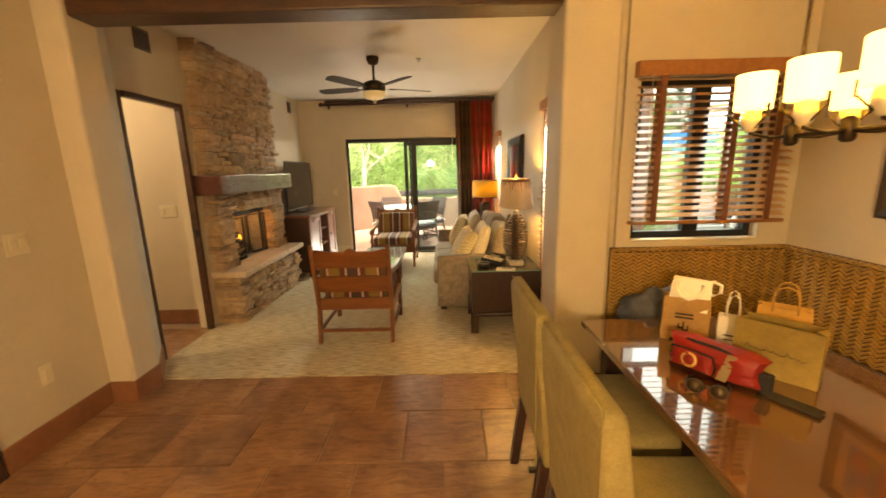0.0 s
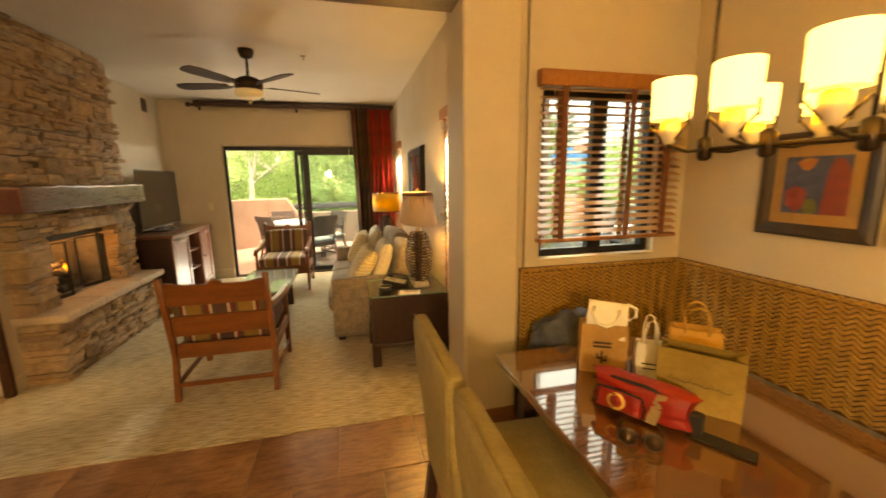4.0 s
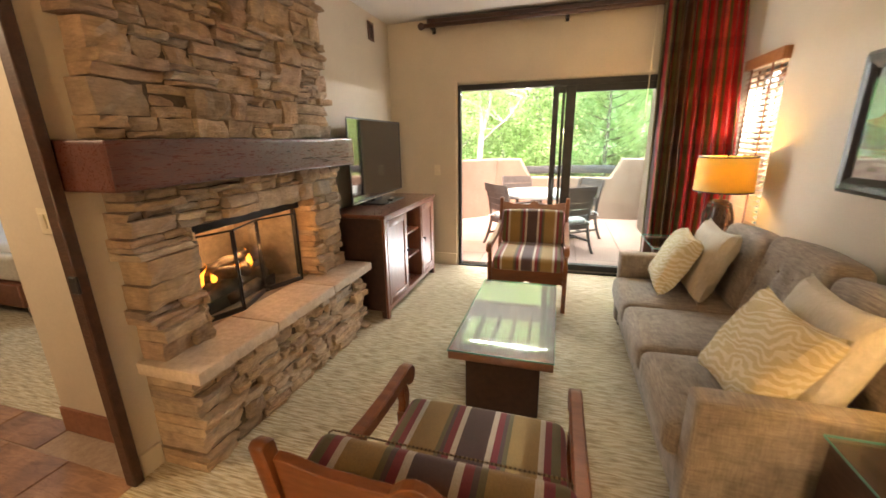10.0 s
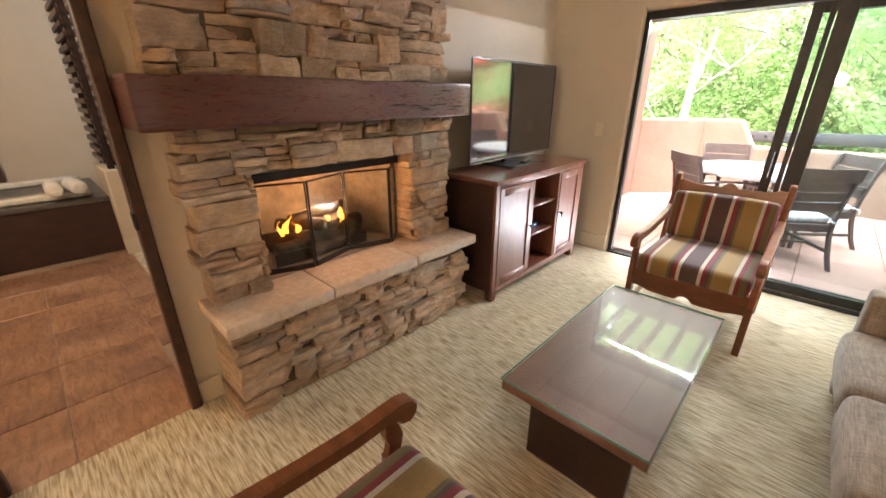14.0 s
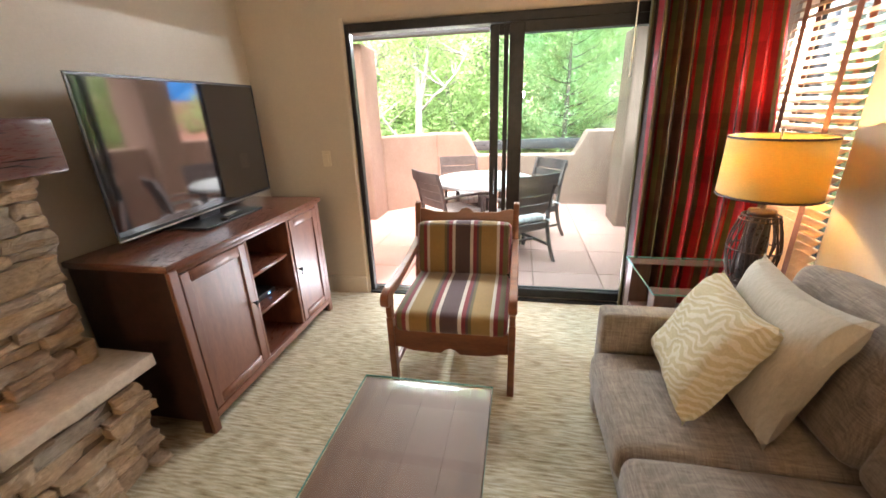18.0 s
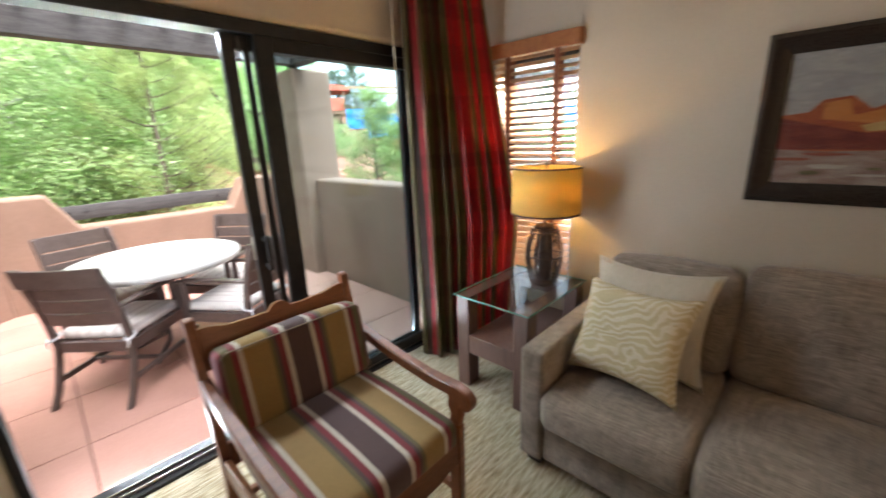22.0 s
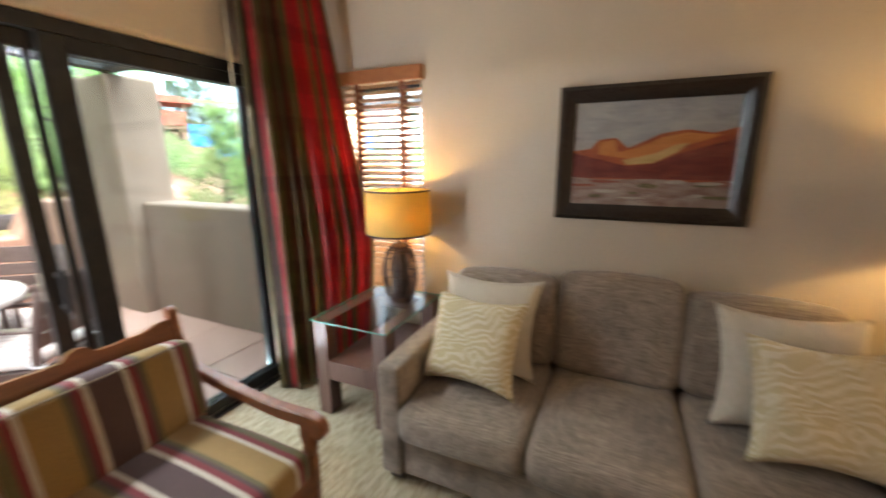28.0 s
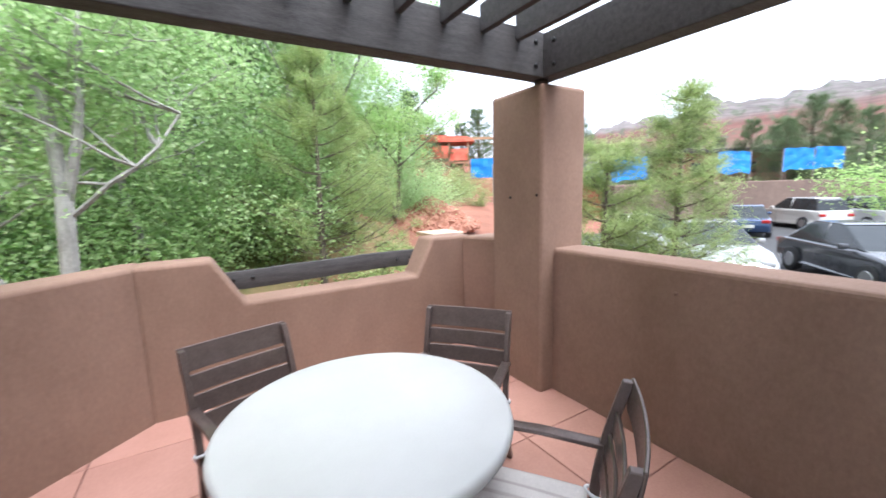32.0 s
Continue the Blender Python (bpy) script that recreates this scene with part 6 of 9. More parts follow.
flower_picture(1.72, [(0.085, -0.03, 0.06, 0.13, CRIM), (-0.075, -0.06, 0.045, 0.06, CRIM), (-0.01, -0.10, 0.03, 0.04, LEAF)], [(-0.035, 0.085, 0.036, 8)], TEAL, "red tulip print in a bronze frame above the bench")
flower_picture(1.19, [(-0.105, 0.0, 0.035, 0.13, LEAF), (0.0, 0.115, 0.065, 0.035, LEAF), (0.105, -0.02, 0.035, 0.05, CRIM), (0.035, -0.075, 0.045, 0.05, CRIM)], [(-0.035, -0.01, 0.062, 12), (0.085, 0.05, 0.056, -8)], TEAL, "coral tulip print in a bronze frame above the bench")
flower_picture(0.655, [(-0.04, 0.07, 0.10, 0.085, AMBER), (-0.085, -0.10, 0.055, 0.05, CRIM), (0.06, -0.085, 0.085, 0.085, CRIM), (0.09, 0.0, 0.05, 0.03, LEAF)], [(0.105, 0.085, 0.045, -10)], CRIM_DARK, "red poppy print in a bronze frame above the bench")

# ---- ceiling fan ----
blade_wood = surface("matt_espresso_blade", (0.030, 0.014, 0.010), (0.05, 0.024, 0.016), 6, 0.7, (1, 5, 5), 0.15, wear=0.3)
fan = thing("ceiling_fan", "bronze five-blade ceiling fan with an amber glass bowl", "ceiling fan", pose(-0.735, 4.50, 0))
part("canopy", lathe([(0.012, 2.615), (0.05, 2.63), (0.066, 2.665), (0.068, 2.699)], 28), bronze, fan)
part("down_rod", lathe([(0.013, 2.45), (0.013, 2.62)], 14), bronze, fan)
part("motor", lathe([(0.03, 2.47), (0.07, 2.455), (0.115, 2.43), (0.125, 2.39), (0.115, 2.36), (0.09, 2.345)], 32), bronze, fan)
part("light_bowl", lathe([(0.115, 2.345), (0.128, 2.33), (0.12, 2.30), (0.085, 2.275), (0.04, 2.263), (0.005, 2.26)][::-1], 32), fan_glass, fan, "amber glass light bowl")
part("bowl_cap", lathe([(0.004, 2.225), (0.016, 2.232), (0.020, 2.252), (0.012, 2.262)], 16), ivory_plastic, fan)
for k in range(5):
    a = 22 + 72 * k
    blade = prism([(0.18, -0.045), (0.30, -0.062), (0.55, -0.068), (0.64, -0.055), (0.665, 0.0), (0.64, 0.055), (0.55, 0.068), (0.30, 0.062), (0.18, 0.045)], -0.004, 0.004, "z", 0.002, 1)
    b = part("blade", moved(blade, pose(0, 0, 2.385, 0, 0, a) @ pose(0, 0, 0, 11)), blade_wood, fan, "dark wood blade")
    part("blade_iron", moved(bx(0.09, 0.24, -0.016, 0.016, -0.009, -0.004, 0.002), pose(0, 0, 2.385, 0, 0, a) @ pose(0, 0, 0, 11)), bronze, b)

# ---- ceiling and wall fittings ----
det = thing("smoke_detector", "small round ceiling sprinkler head", "sprinkler", pose(-0.245, 4.604, 0))
part("escutcheon", lathe([(0.032, 2.694), (0.034, 2.699)], 20), brushed, det)
part("head", lathe([(0.018, 2.668), (0.006, 2.672), (0.006, 2.694)], 14), brushed, det)


def vent(m, w, h, label):
    v = thing("wall_vent", label, "vent", m, "wall vents")
    part("backing", bx(-w / 2, w / 2, -0.004, 0, -h / 2, h / 2, 0), espresso, v)
    part("frame", merged(bx(-w / 2, w / 2, -0.012, -0.004, -h / 2, -h / 2 + 0.018, 0.002), bx(-w / 2, w / 2, -0.012, -0.004, h / 2 - 0.018, h / 2, 0.002), bx(-w / 2, -w / 2 + 0.018, -0.012, -0.004, -h / 2 + 0.018, h / 2 - 0.018, 0.002), bx(w / 2 - 0.018, w / 2, -0.012, -0.004, -h / 2 + 0.018, h / 2 - 0.018, 0.002)), mocha, v)
    n = int((h - 0.04) / 0.02)
    for k in range(n):
        part("slat", moved(bx(-w / 2 + 0.019, w / 2 - 0.019, -0.009, 0.009, -0.001, 0.001, 0), pose(0, -0.008, -h / 2 + 0.028 + k * 0.02, 35)), mocha, v)


vent(pose(-2.337, 3.29, 2.545, 0, 0, 90), 0.16, 0.16, "brown metal wall vent above the hall doorway")
vent(pose(LEFT + 0.003, 6.62, 2.535, 0, 0, 90), 0.12, 0.17, "brown metal wall vent near the ceiling")


def switch(m, gangs, label, tall=0.118):
    s = thing("light_switch", label, "light switch", m, "wall plates")
    w = 0.07 + 0.046 * (gangs - 1)
    part("plate", bx(-w / 2, w / 2, -0.006, 0, -tall / 2, tall / 2, 0.003), ivory_plastic, s)
    for k in range(gangs):
        x = (k - (gangs - 1) / 2) * 0.046
        part("rocker", moved(bx(-0.016, 0.016, -0.004, 0.002, -0.033, 0.033, 0.002), pose(x, -0.007, 0, 4)), ivory_plastic, s)


switch(pose(-2.69, 3.779, 1.16), 3, "three-gang ivory switch plate on the hall wall")
switch(pose(-1.945, NORTH - 0.002, 1.14), 1, "single ivory switch plate beside the patio door")
switch(pose(-2.278, 2.02, 1.165, 0, 0, 90), 2, "ivory thermostat plate on the entry wall")
switch(pose(-2.278, 2.01, 0.415, 0, 0, 90), 1, "ivory outlet plate on the entry wall")

# ---- curtain ----
rod = thing("curtain_rod", "dark wood curtain pole with turned ends under the ceiling", "curtain rod")
part("pole", moved(lathe([(0.022, -2.02), (0.022, 0.86)], 16), Matrix.Translation((0, 6.93, 2.615)) @ pose(0, 0, 0, 0, 90)), dark_beam, rod)
part("finial", moved(lathe([(0.004, -0.075), (0.028, -0.06), (0.038, -0.035), (0.028, -0.012), (0.02, 0.0)], 18), Matrix.Translation((-2.02, 6.93, 2.615)) @ pose(0, 0, 0, 0, 90)), dark_beam, rod)
for x in (-1.95, -0.6, 0.75):
    part("bracket", merged(bx(x - 0.012, x + 0.012, 6.93, NORTH, 2.585, 2.60, 0.002), bx(x - 0.018, x + 0.018, 7.04, NORTH, 2.56, 2.64, 0.002)), black_metal, rod)
part("top_board", bx(-2.0, 0.895, 6.95, NORTH - 0.001, 2.645, 2.685, 0.003), dark_beam, rod, "dark timber cornice board")


def curtain_mesh(x0, x1, y, z0, z1, folds):
    """Gathered cloth whose east edge is pulled forward over the end table."""
    nu, nv = folds * 12, 34
    verts, uvs = [], []
    for j in range(nv + 1):
        t = j / nv
        z = z0 + (z1 - z0) * t
        lean = 0.34 * min(1.0, max(0.0, (2.62 - z) / 1.65)) - 0.07 * max(0.0, 1 - z / 0.9)
        for i in range(nu + 1):
            u = i / nu
            amp = (0.046 + 0.02 * (1 - t) + 0.014 * noise.noise((u * 5, t * 2, 0))) * (1 - 0.55 * u * u)
            ph = 2 * math.pi * folds * (u + 0.012 * math.sin(u * 21)) + 0.9 * noise.noise((u * 4, t * 1.3, 3)) * (1 - t)
            x = x0 + 0.05 * (1 - t) + (x1 - x0 - 0.05 * (1 - t)) * u + 0.016 * math.sin(2 * ph) * (1 - u)
            yy = y + amp * math.sin(ph) + 0.02 * (1 - t) * noise.noise((u * 3, 9, t)) - 0.02 * u - lean * u ** 1.1
            verts.append((x, yy, z))
            uvs.append((min(u, 0.999), t * 3))
    faces = [(j * (nu + 1) + i, j * (nu + 1) + i + 1, (j + 1) * (nu + 1) + i + 1, (j + 1) * (nu + 1) + i) for j in range(nv) for i in range(nu)]
    me = bpy.data.meshes.new("cloth")
    me.from_pydata(verts, [], faces)
    layer = me.uv_layers.new(name="UVMap")
    for poly in me.polygons:
        poly.use_smooth = True
        for li in poly.loop_indices:
            layer.data[li].uv = uvs[me.loops[li].vertex_index]
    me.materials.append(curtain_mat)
    return me


drape = thing("curtain", "floor-length striped red, olive and brown silk curtain drawn aside", "curtain")
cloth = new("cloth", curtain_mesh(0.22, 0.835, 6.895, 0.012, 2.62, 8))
cloth.parent = drape
hem = cloth.modifiers.new("thickness", "SOLIDIFY")
hem.thickness = 0.003
lining = surface("olive_curtain_lining", (0.09, 0.075, 0.035), (0.13, 0.11, 0.055), 10, 0.8)
part("leading_edge", tube([(0.278, 6.925, 0.02), (0.264, 6.925, 0.8), (0.246, 6.92, 1.7), (0.226, 6.91, 2.6)], 0.014, 8), lining, drape, "olive lining at the curtain's edge")
part("draw_wand", tube([(0.165, 6.93, 2.60), (0.16, 6.93, 1.62)], 0.004, 6), ivory_plastic, drape, "slim white draw wand")
for k in range(8):
    x = 0.22 + 0.09 * k
    part("ring", tube([(x, 6.93 + 0.032 * math.cos(2 * math.pi * i / 16), 2.615 + 0.032 * math.sin(2 * math.pi * i / 16)) for i in range(16)], 0.004, 5, True), bronze, drape)

# ---- dining nook ----
dt = thing("dining_table", "glossy walnut dining table", "dining table")
part("tabletop", bx(0.755, 1.735, 0.15, 2.055, 0.622, 0.660, 0.008, 3), table_gloss, dt)
part("apron", merged(bx(0.84, 0.865, 0.24, 1.96, 0.53, 0.622, 0.002), bx(1.555, 1.58, 0.24, 1.96, 0.53, 0.622, 0.002), bx(0.865, 1.555, 1.935, 1.96, 0.53, 0.622, 0.002), bx(0.865, 1.555, 0.24, 0.265, 0.53, 0.622, 0.002)), espresso, dt)
for x in (0.84, 1.51):
    for y in (0.24, 1.89):
        part("leg", bx(x, x + 0.07, y, y + 0.07, 0, 0.53, 0.004), espresso, dt)


def dining_chair():
    """Faces +x; its back stands at x = 0, centred on y = 0."""
    c = thing("dining_chair", "olive gold upholstered dining chair tucked at the table", "dining chair", Matrix(), "dining chairs")
    prof = [(0.10, 0.36), (0.085, 0.60), (0.055, 0.82), (0.035, 0.955), (0.028, 0.985), (0.01, 0.992), (-0.018, 0.99), (-0.03, 0.965), (-0.02, 0.80), (0.005, 0.60), (0.02, 0.36)]
    bm = prism([(x, z) for x, z in prof], -0.262, 0.262, "y", 0.014, 3)
    bmesh.ops.recalc_face_normals(bm, faces=bm.faces[:])
    part("backrest", bm, chair_fabric, c)
    part("piping", tube([(-0.014, -0.256, 0.37)] + [(-0.016 - 0.012 * k, -0.263, 0.4 + 0.58 * k / 1.0) for k in (0.0, 0.5, 0.95)] + [(-0.022, -0.25, 0.993), (-0.022, 0.25, 0.993)], 0.003, 5), chair_fabric, c)
    part("seat", block_cushion(0.09, 0.56, -0.25, 0.25, 0.36, 0.475, 0.03, 0.015), chair_fabric, c)
    part("seat_frame", bx(0.05, 0.54, -0.235, 0.235, 0.30, 0.36, 0.004), espresso, c)
    for y in (-0.225, 0.185):
        part("leg", bx(0.49, 0.53, y, y + 0.04, 0, 0.30, 0.003), espresso, c)
        part("leg", prism([(-0.03, 0), (0.01, 0), (0.06, 0.36), (0.015, 0.36)], y, y + 0.04, "y", 0.003, 1), espresso, c)
    part("stretcher", bx(0.02, 0.50, -0.012, 0.012, 0.12, 0.14, 0.002), espresso, c)
    return c


dc = dining_chair()
dc.matrix_basis = pose(0.345, 1.555, 0)
copy_thing(dc, pose(0.350, 0.985, 0))

# bench with woven rattan back
bench = thing("banquette", "built-in corner bench with a woven rattan back", "bench")
part("seat_cushion", block_cushion(1.78, 2.13, -1.2, 2.40, 0.34, 0.45, 0.03, 0.006), chair_fabric, bench)
part("seat_cushion", block_cushion(1.06, 1.775, 2.09, 2.40, 0.34, 0.45, 0.03, 0.006), chair_fabric, bench)
part("plinth", merged(bx(1.82, 2.2, -1.2, 2.46, 0, 0.34, 0.003), bx(1.06, 1.82, 2.13, 2.46, 0, 0.34, 0.003)), espresso, bench)
# shade in the gaps between the strips is put into this ground colour
rattan_gap_shade = surface("shaded_rattan_ground", (0.09, 0.044, 0.014), (0.13, 0.066, 0.022), 20, 0.8)
rattan = surface("golden_rattan_strip", (0.33, 0.185, 0.05), (0.47, 0.285, 0.088), 30, 0.45, bump=0.2, wear=0.25)


def herringbone(length, z0, z1, half=0.037, pitch=0.0245):
    """Chevrons of ridged strips over the (x, z) plane, proud towards -y."""
    verts, faces = [], []
    cols = int(length / half)
    for c in range(cols):
        up = 1 if c % 2 else -1
        xa, xb = c * half, (c + 1) * half
        z = z0 - half
        while z < z1 + half:
            lo, hi = (z, z + half * 0.72) if up > 0 else (z + half * 0.72, z)
            ym = -0.0065 - 0.001 * ((c * 7 + int(z * 60)) % 3)
            rows = [(0.0, 0.001), (0.12, ym), (0.62, ym * 0.9), (0.77, 0.001)]
            n = len(verts)
            for f, y in rows:
                for u, v in ((xa, lo), (xb, hi)):
                    verts.append((u, y, max(z0, min(z1, v + f * pitch))))
            if z0 - pitch < min(lo, hi) and max(lo, hi) < z1 + pitch or (max(lo, hi) > z0 and min(lo, hi) < z1):
                for k in range(3):
                    faces.append((n + 2 * k, n + 2 * k + 1, n + 2 * k + 3, n + 2 * k + 2))
            z += pitch
    me = bpy.data.meshes.new("rattan_weave")
    me.from_pydata(verts, [], faces)
    me.materials.append(rattan)
    return me


for m, ln in ((pose(2.178, 2.445, 0, 0, 0, -90), 3.0), (pose(1.062, 2.438, 0), 1.11)):
    back = part("back_panel", moved(bx(0, ln, -0.001, 0.014, 0.45, 0.985, 0), m), rattan_gap_shade, bench, "woven herringbone rattan back panel")
    weave = new("rattan_weave", herringbone(ln, 0.455, 0.955))
    weave.parent = back
    weave.matrix_basis = m
    tagged(weave, "golden herringbone rattan strips", kind="stuff")
    strands = []
    for s in (0, 1):
        strands.append(tube([(x * 0.012, -0.008 + 0.006 * math.cos(x * 0.9 + s * math.pi), 0.972 + 0.009 * math.sin(x * 0.9 + s * math.pi)) for x in range(int(ln / 0.012))], 0.0075, 5))
    part("braided_edge", moved(merged(*strands), m), rattan, back, "braided rattan edge")
part("end_braid", merged(*[tube([(1.066, 2.43 + 0.005 * math.cos(k * 0.9 + s * math.pi), 0.46 + 0.012 * k) for k in range(43)], 0.008, 5) for s in (0, 1)]), rattan, bench)

# chandelier
ch = thing("chandelier", "bronze chandelier with seven lit glass cylinder shades", "chandelier")
HUBS = [(1.275, 1.475), (1.275, 1.27), (1.275, 1.04)]
for hx, hy in (HUBS[0], HUBS[2]):
    part("stem", lathe([(0.006, 1.605), (0.006, 2.66)], 10, (hx, hy)), bronze, ch)
    part("canopy", lathe([(0.02, 2.655), (0.055, 2.675), (0.06, 2.699)], 24, (hx, hy)), bronze, ch)
for hx, hy in HUBS:
    part("hub", lathe([(0.012, 1.560), (0.022, 1.570), (0.022, 1.630), (0.010, 1.640)], 18, (hx, hy)), bronze, ch)
part("cross_bar", tube([(*HUBS[0], 1.595), (*HUBS[2], 1.595)], 0.008, 8), bronze, ch)
for cx, cy in CHANDELIER:
    hx, hy = min(HUBS, key=lambda h: (h[0] - cx) ** 2 + (h[1] - cy) ** 2)
    part("arm", tube([(hx, hy, 1.595), ((hx + cx) / 2, (hy + cy) / 2, 1.590), (cx, cy, 1.605), (cx, cy, 1.640)], 0.006, 8), bronze, ch)
    part("socket", lathe([(0.012, 1.610), (0.020, 1.620), (0.030, 1.645), (0.026, 1.675), (0.022, 1.680)], 18, (cx, cy)), ivory_plastic, ch)
    sh = part("glass_shade", open_lathe([(0.054, 1.684), (0.056, 1.687), (0.058, 1.800), (0.056, 1.803)], 32, (cx, cy), 0.004), shade_glow, ch, "glowing frosted glass cylinder")
    for k in range(3):
        a = math.pi / 5 + k * 2 * math.pi / 3
        part("shade_prong", merged(tube([(cx + 0.02 * math.cos(a), cy + 0.02 * math.sin(a), 1.622), (cx + 0.058 * math.cos(a), cy + 0.058 * math.sin(a), 1.662)], 0.003, 6),
                                   moved(bx(-0.006, 0.006, -0.0015, 0.0015, 0, 0.042, 0.001), pose(cx + 0.062 * math.cos(a), cy + 0.062 * math.sin(a), 1.658, 0, 0, math.degrees(a) + 90))), bronze, sh)


# ---- things on the dining table ----
def paper_bag(name, label, m, w, d, h, material, handles, group="shopping bags", flat_top=True, handle_mat=None, slump=0.0):
    b = thing(name, label, "paper bag", m, group)
    bm = bmesh.new()
    rings = []
    for k in range(9):
        t = k / 8
        ww, dd = w * (1 - 0.03 * t), d * (1 - 0.25 * t)
        ring = []
        for x, y in ((-1, -1), (0, -1), (1, -1), (1, 0), (1, 1), (0, 1), (-1, 1), (-1, 0)):
            p = Vector((x * ww / 2, y * dd / 2 * (1 if x else 1.06), h * t))
            if not x == 0 and y == 0:
                p.x *= 1 - 0.22 * t
            p += noise.noise_vector((p + Vector((w * 50, h * 30, 0))) * 9) * 0.007 * min(1, t * 3)
            p.y += slump * t * t
            ring.append(bm.verts.new(p))
        rings.append(ring)
    for a, c in zip(rings, rings[1:]):
        for k in range(8):
            bm.faces.new((a[k], a[(k + 1) % 8], c[(k + 1) % 8], c[k]))
    bm.faces.new(rings[0][::-1])
    body = part("bag_body", bm, material, b, smooth=False)
    md = body.modifiers.new("paper", "SOLIDIFY")
    md.thickness = 0.0015
    for s in handles:
        y = s * d * 0.36 + slump
        part("handle", tube([(-w * 0.22, y, h - 0.02), (-w * 0.22, y + 0.006 * s, h + 0.05), (-w * 0.14, y + 0.012 * s, h + 0.092), (0, y + 0.016 * s, h + 0.105), (w * 0.14, y + 0.012 * s, h + 0.092), (w * 0.22, y + 0.006 * s, h + 0.05), (w * 0.22, y, h - 0.02)], 0.0038, 6), handle_mat or material, b)
    return b


DTZ = 0.661
bag1 = paper_bag("shopping_bag", "brown kraft shopping bag on the dining table", pose(1.17, 1.80, DTZ, 0, 0, -28), 0.195, 0.11, 0.215, kraft, ())
for k, (a, c) in enumerate(((-0.045, 0.03), (-0.045, 0.03))):
    part("print_bar", bx(a, c, -0.0602 + 0.001 * k, -0.0575 + 0.001 * k, 0.135 - 0.018 * k, 0.143 - 0.018 * k, 0), ink, bag1, "dark printed bar")
part("print_motif", merged(bx(-0.012, -0.004, -0.0595, -0.0565, 0.045, 0.10, 0), bx(-0.03, -0.012, -0.0595, -0.0565, 0.065, 0.073, 0), bx(-0.004, 0.014, -0.0595, -0.0565, 0.055, 0.063, 0), bx(0.008, 0.014, -0.0595, -0.0565, 0.063, 0.082, 0), bx(-0.03, -0.024, -0.0595, -0.0565, 0.073, 0.09, 0)), ink, bag1, "dark printed plant motif")
bag1b = paper_bag("shopping_bag", "white paper gift bag tucked inside the kraft bag", pose(1.175, 1.80, DTZ + 0.150, -9, 5, -34), 0.165, 0.085, 0.150, white_paper, ())
part("ribbon_handle", tube([(-0.055, -0.036, 0.128), (-0.062, -0.060, 0.100), (-0.035, -0.072, 0.062), (0.0, -0.075, 0.055), (0.035, -0.070, 0.075), (0.048, -0.055, 0.110), (0.045, -0.036, 0.128)], 0.0075, 8), white_paper, bag1b, "white cotton ribbon handle")
part("ribbon_handle", tube([(0.060, 0.03, 0.125), (0.085, 0.028, 0.150), (0.118, 0.02, 0.140), (0.120, 0.015, 0.105), (0.095, 0.01, 0.085), (0.075, 0.01, 0.095)], 0.0075, 8), white_paper, bag1b, "white cotton ribbon handle")
bag2 = paper_bag("shopping_bag", "small white paper bag with white handles", pose(1.30, 1.665, DTZ, 0, 0, -35), 0.105, 0.07, 0.165, white_paper, (1, -1))
part("print_bar", bx(-0.03, 0.03, -0.0385, -0.0365, 0.075, 0.081, 0), ink, bag2)
part("print_bar", bx(-0.025, 0.025, -0.0385, -0.0365, 0.055, 0.06, 0), ink, bag2)
paper_bag("shopping_bag", "golden kraft bag with twisted handles", pose(1.53, 1.66, DTZ, 0, 0, -42), 0.20, 0.10, 0.20, kraft_light, (1, -1))
bag3 = paper_bag("shopping_bag", "large olive kraft bag slumped on the table", pose(1.335, 1.455, DTZ, 0, 0, -50), 0.275, 0.13, 0.222, surface("olive_kraft_paper", (0.25, 0.17, 0.042), (0.34, 0.235, 0.062), 7, 0.65, bump=0.4, wear=0.2), (), slump=-0.02)
script = []
for k in range(9):
    x = -0.09 + k * 0.021
    script.append(tube([(x, -0.083, 0.115 - 0.0012 * k), (x + 0.006, -0.084, 0.135 - 0.012 * (k % 3) - 0.001 * k), (x + 0.014, -0.0835, 0.113 - 0.001 * k), (x + 0.021, -0.083, 0.118 - 0.001 * k)], 0.0014, 4))
part("handwritten_line", merged(*script), ink, bag3, "dark handwritten line")

pouch = thing("waist_pack", "red waist pack with a black belt on the table", "bag", pose(1.085, 1.45, DTZ, 0, 0, -58) @ Matrix.Scale(1.12, 4))
bm = pillow(0.33, 0.13, 0.10, 16, 0.25)
for v in bm.verts:
    v.co.z = max(-0.062, v.co.z)
    v.co.z *= 1 - 0.35 * max(0, abs(v.co.x) / 0.165 - 0.45)
part("pouch_body", moved(bm, pose(0, 0, 0.064)), red_nylon, pouch)
part("front_pocket", moved(pillow(0.16, 0.085, 0.05, 12, 0.3), pose(-0.05, -0.045, 0.052, -8)), red_nylon, pouch)
part("tan_stripe", moved(prism([(-0.018, -0.05), (0.014, -0.05), (0.036, 0.05), (0.008, 0.05)], -0.004, 0.004, "y", 0.001, 1), pose(0.045, -0.046, 0.06, -6)), tan_nylon, pouch)
part("zip", tube([(-0.15, -0.02, 0.085), (-0.08, -0.035, 0.115), (0.02, -0.038, 0.118), (0.10, -0.03, 0.10), (0.13, -0.02, 0.085)], 0.006, 6), black_web, pouch)
part("pocket_zip", tube([(-0.126, -0.058, 0.052), (-0.118, -0.066, 0.088), (-0.05, -0.070, 0.094), (0.018, -0.066, 0.088), (0.028, -0.060, 0.05), (0.020, -0.062, 0.018)], 0.0035, 6), black_web, pouch, "black zip round the pocket")
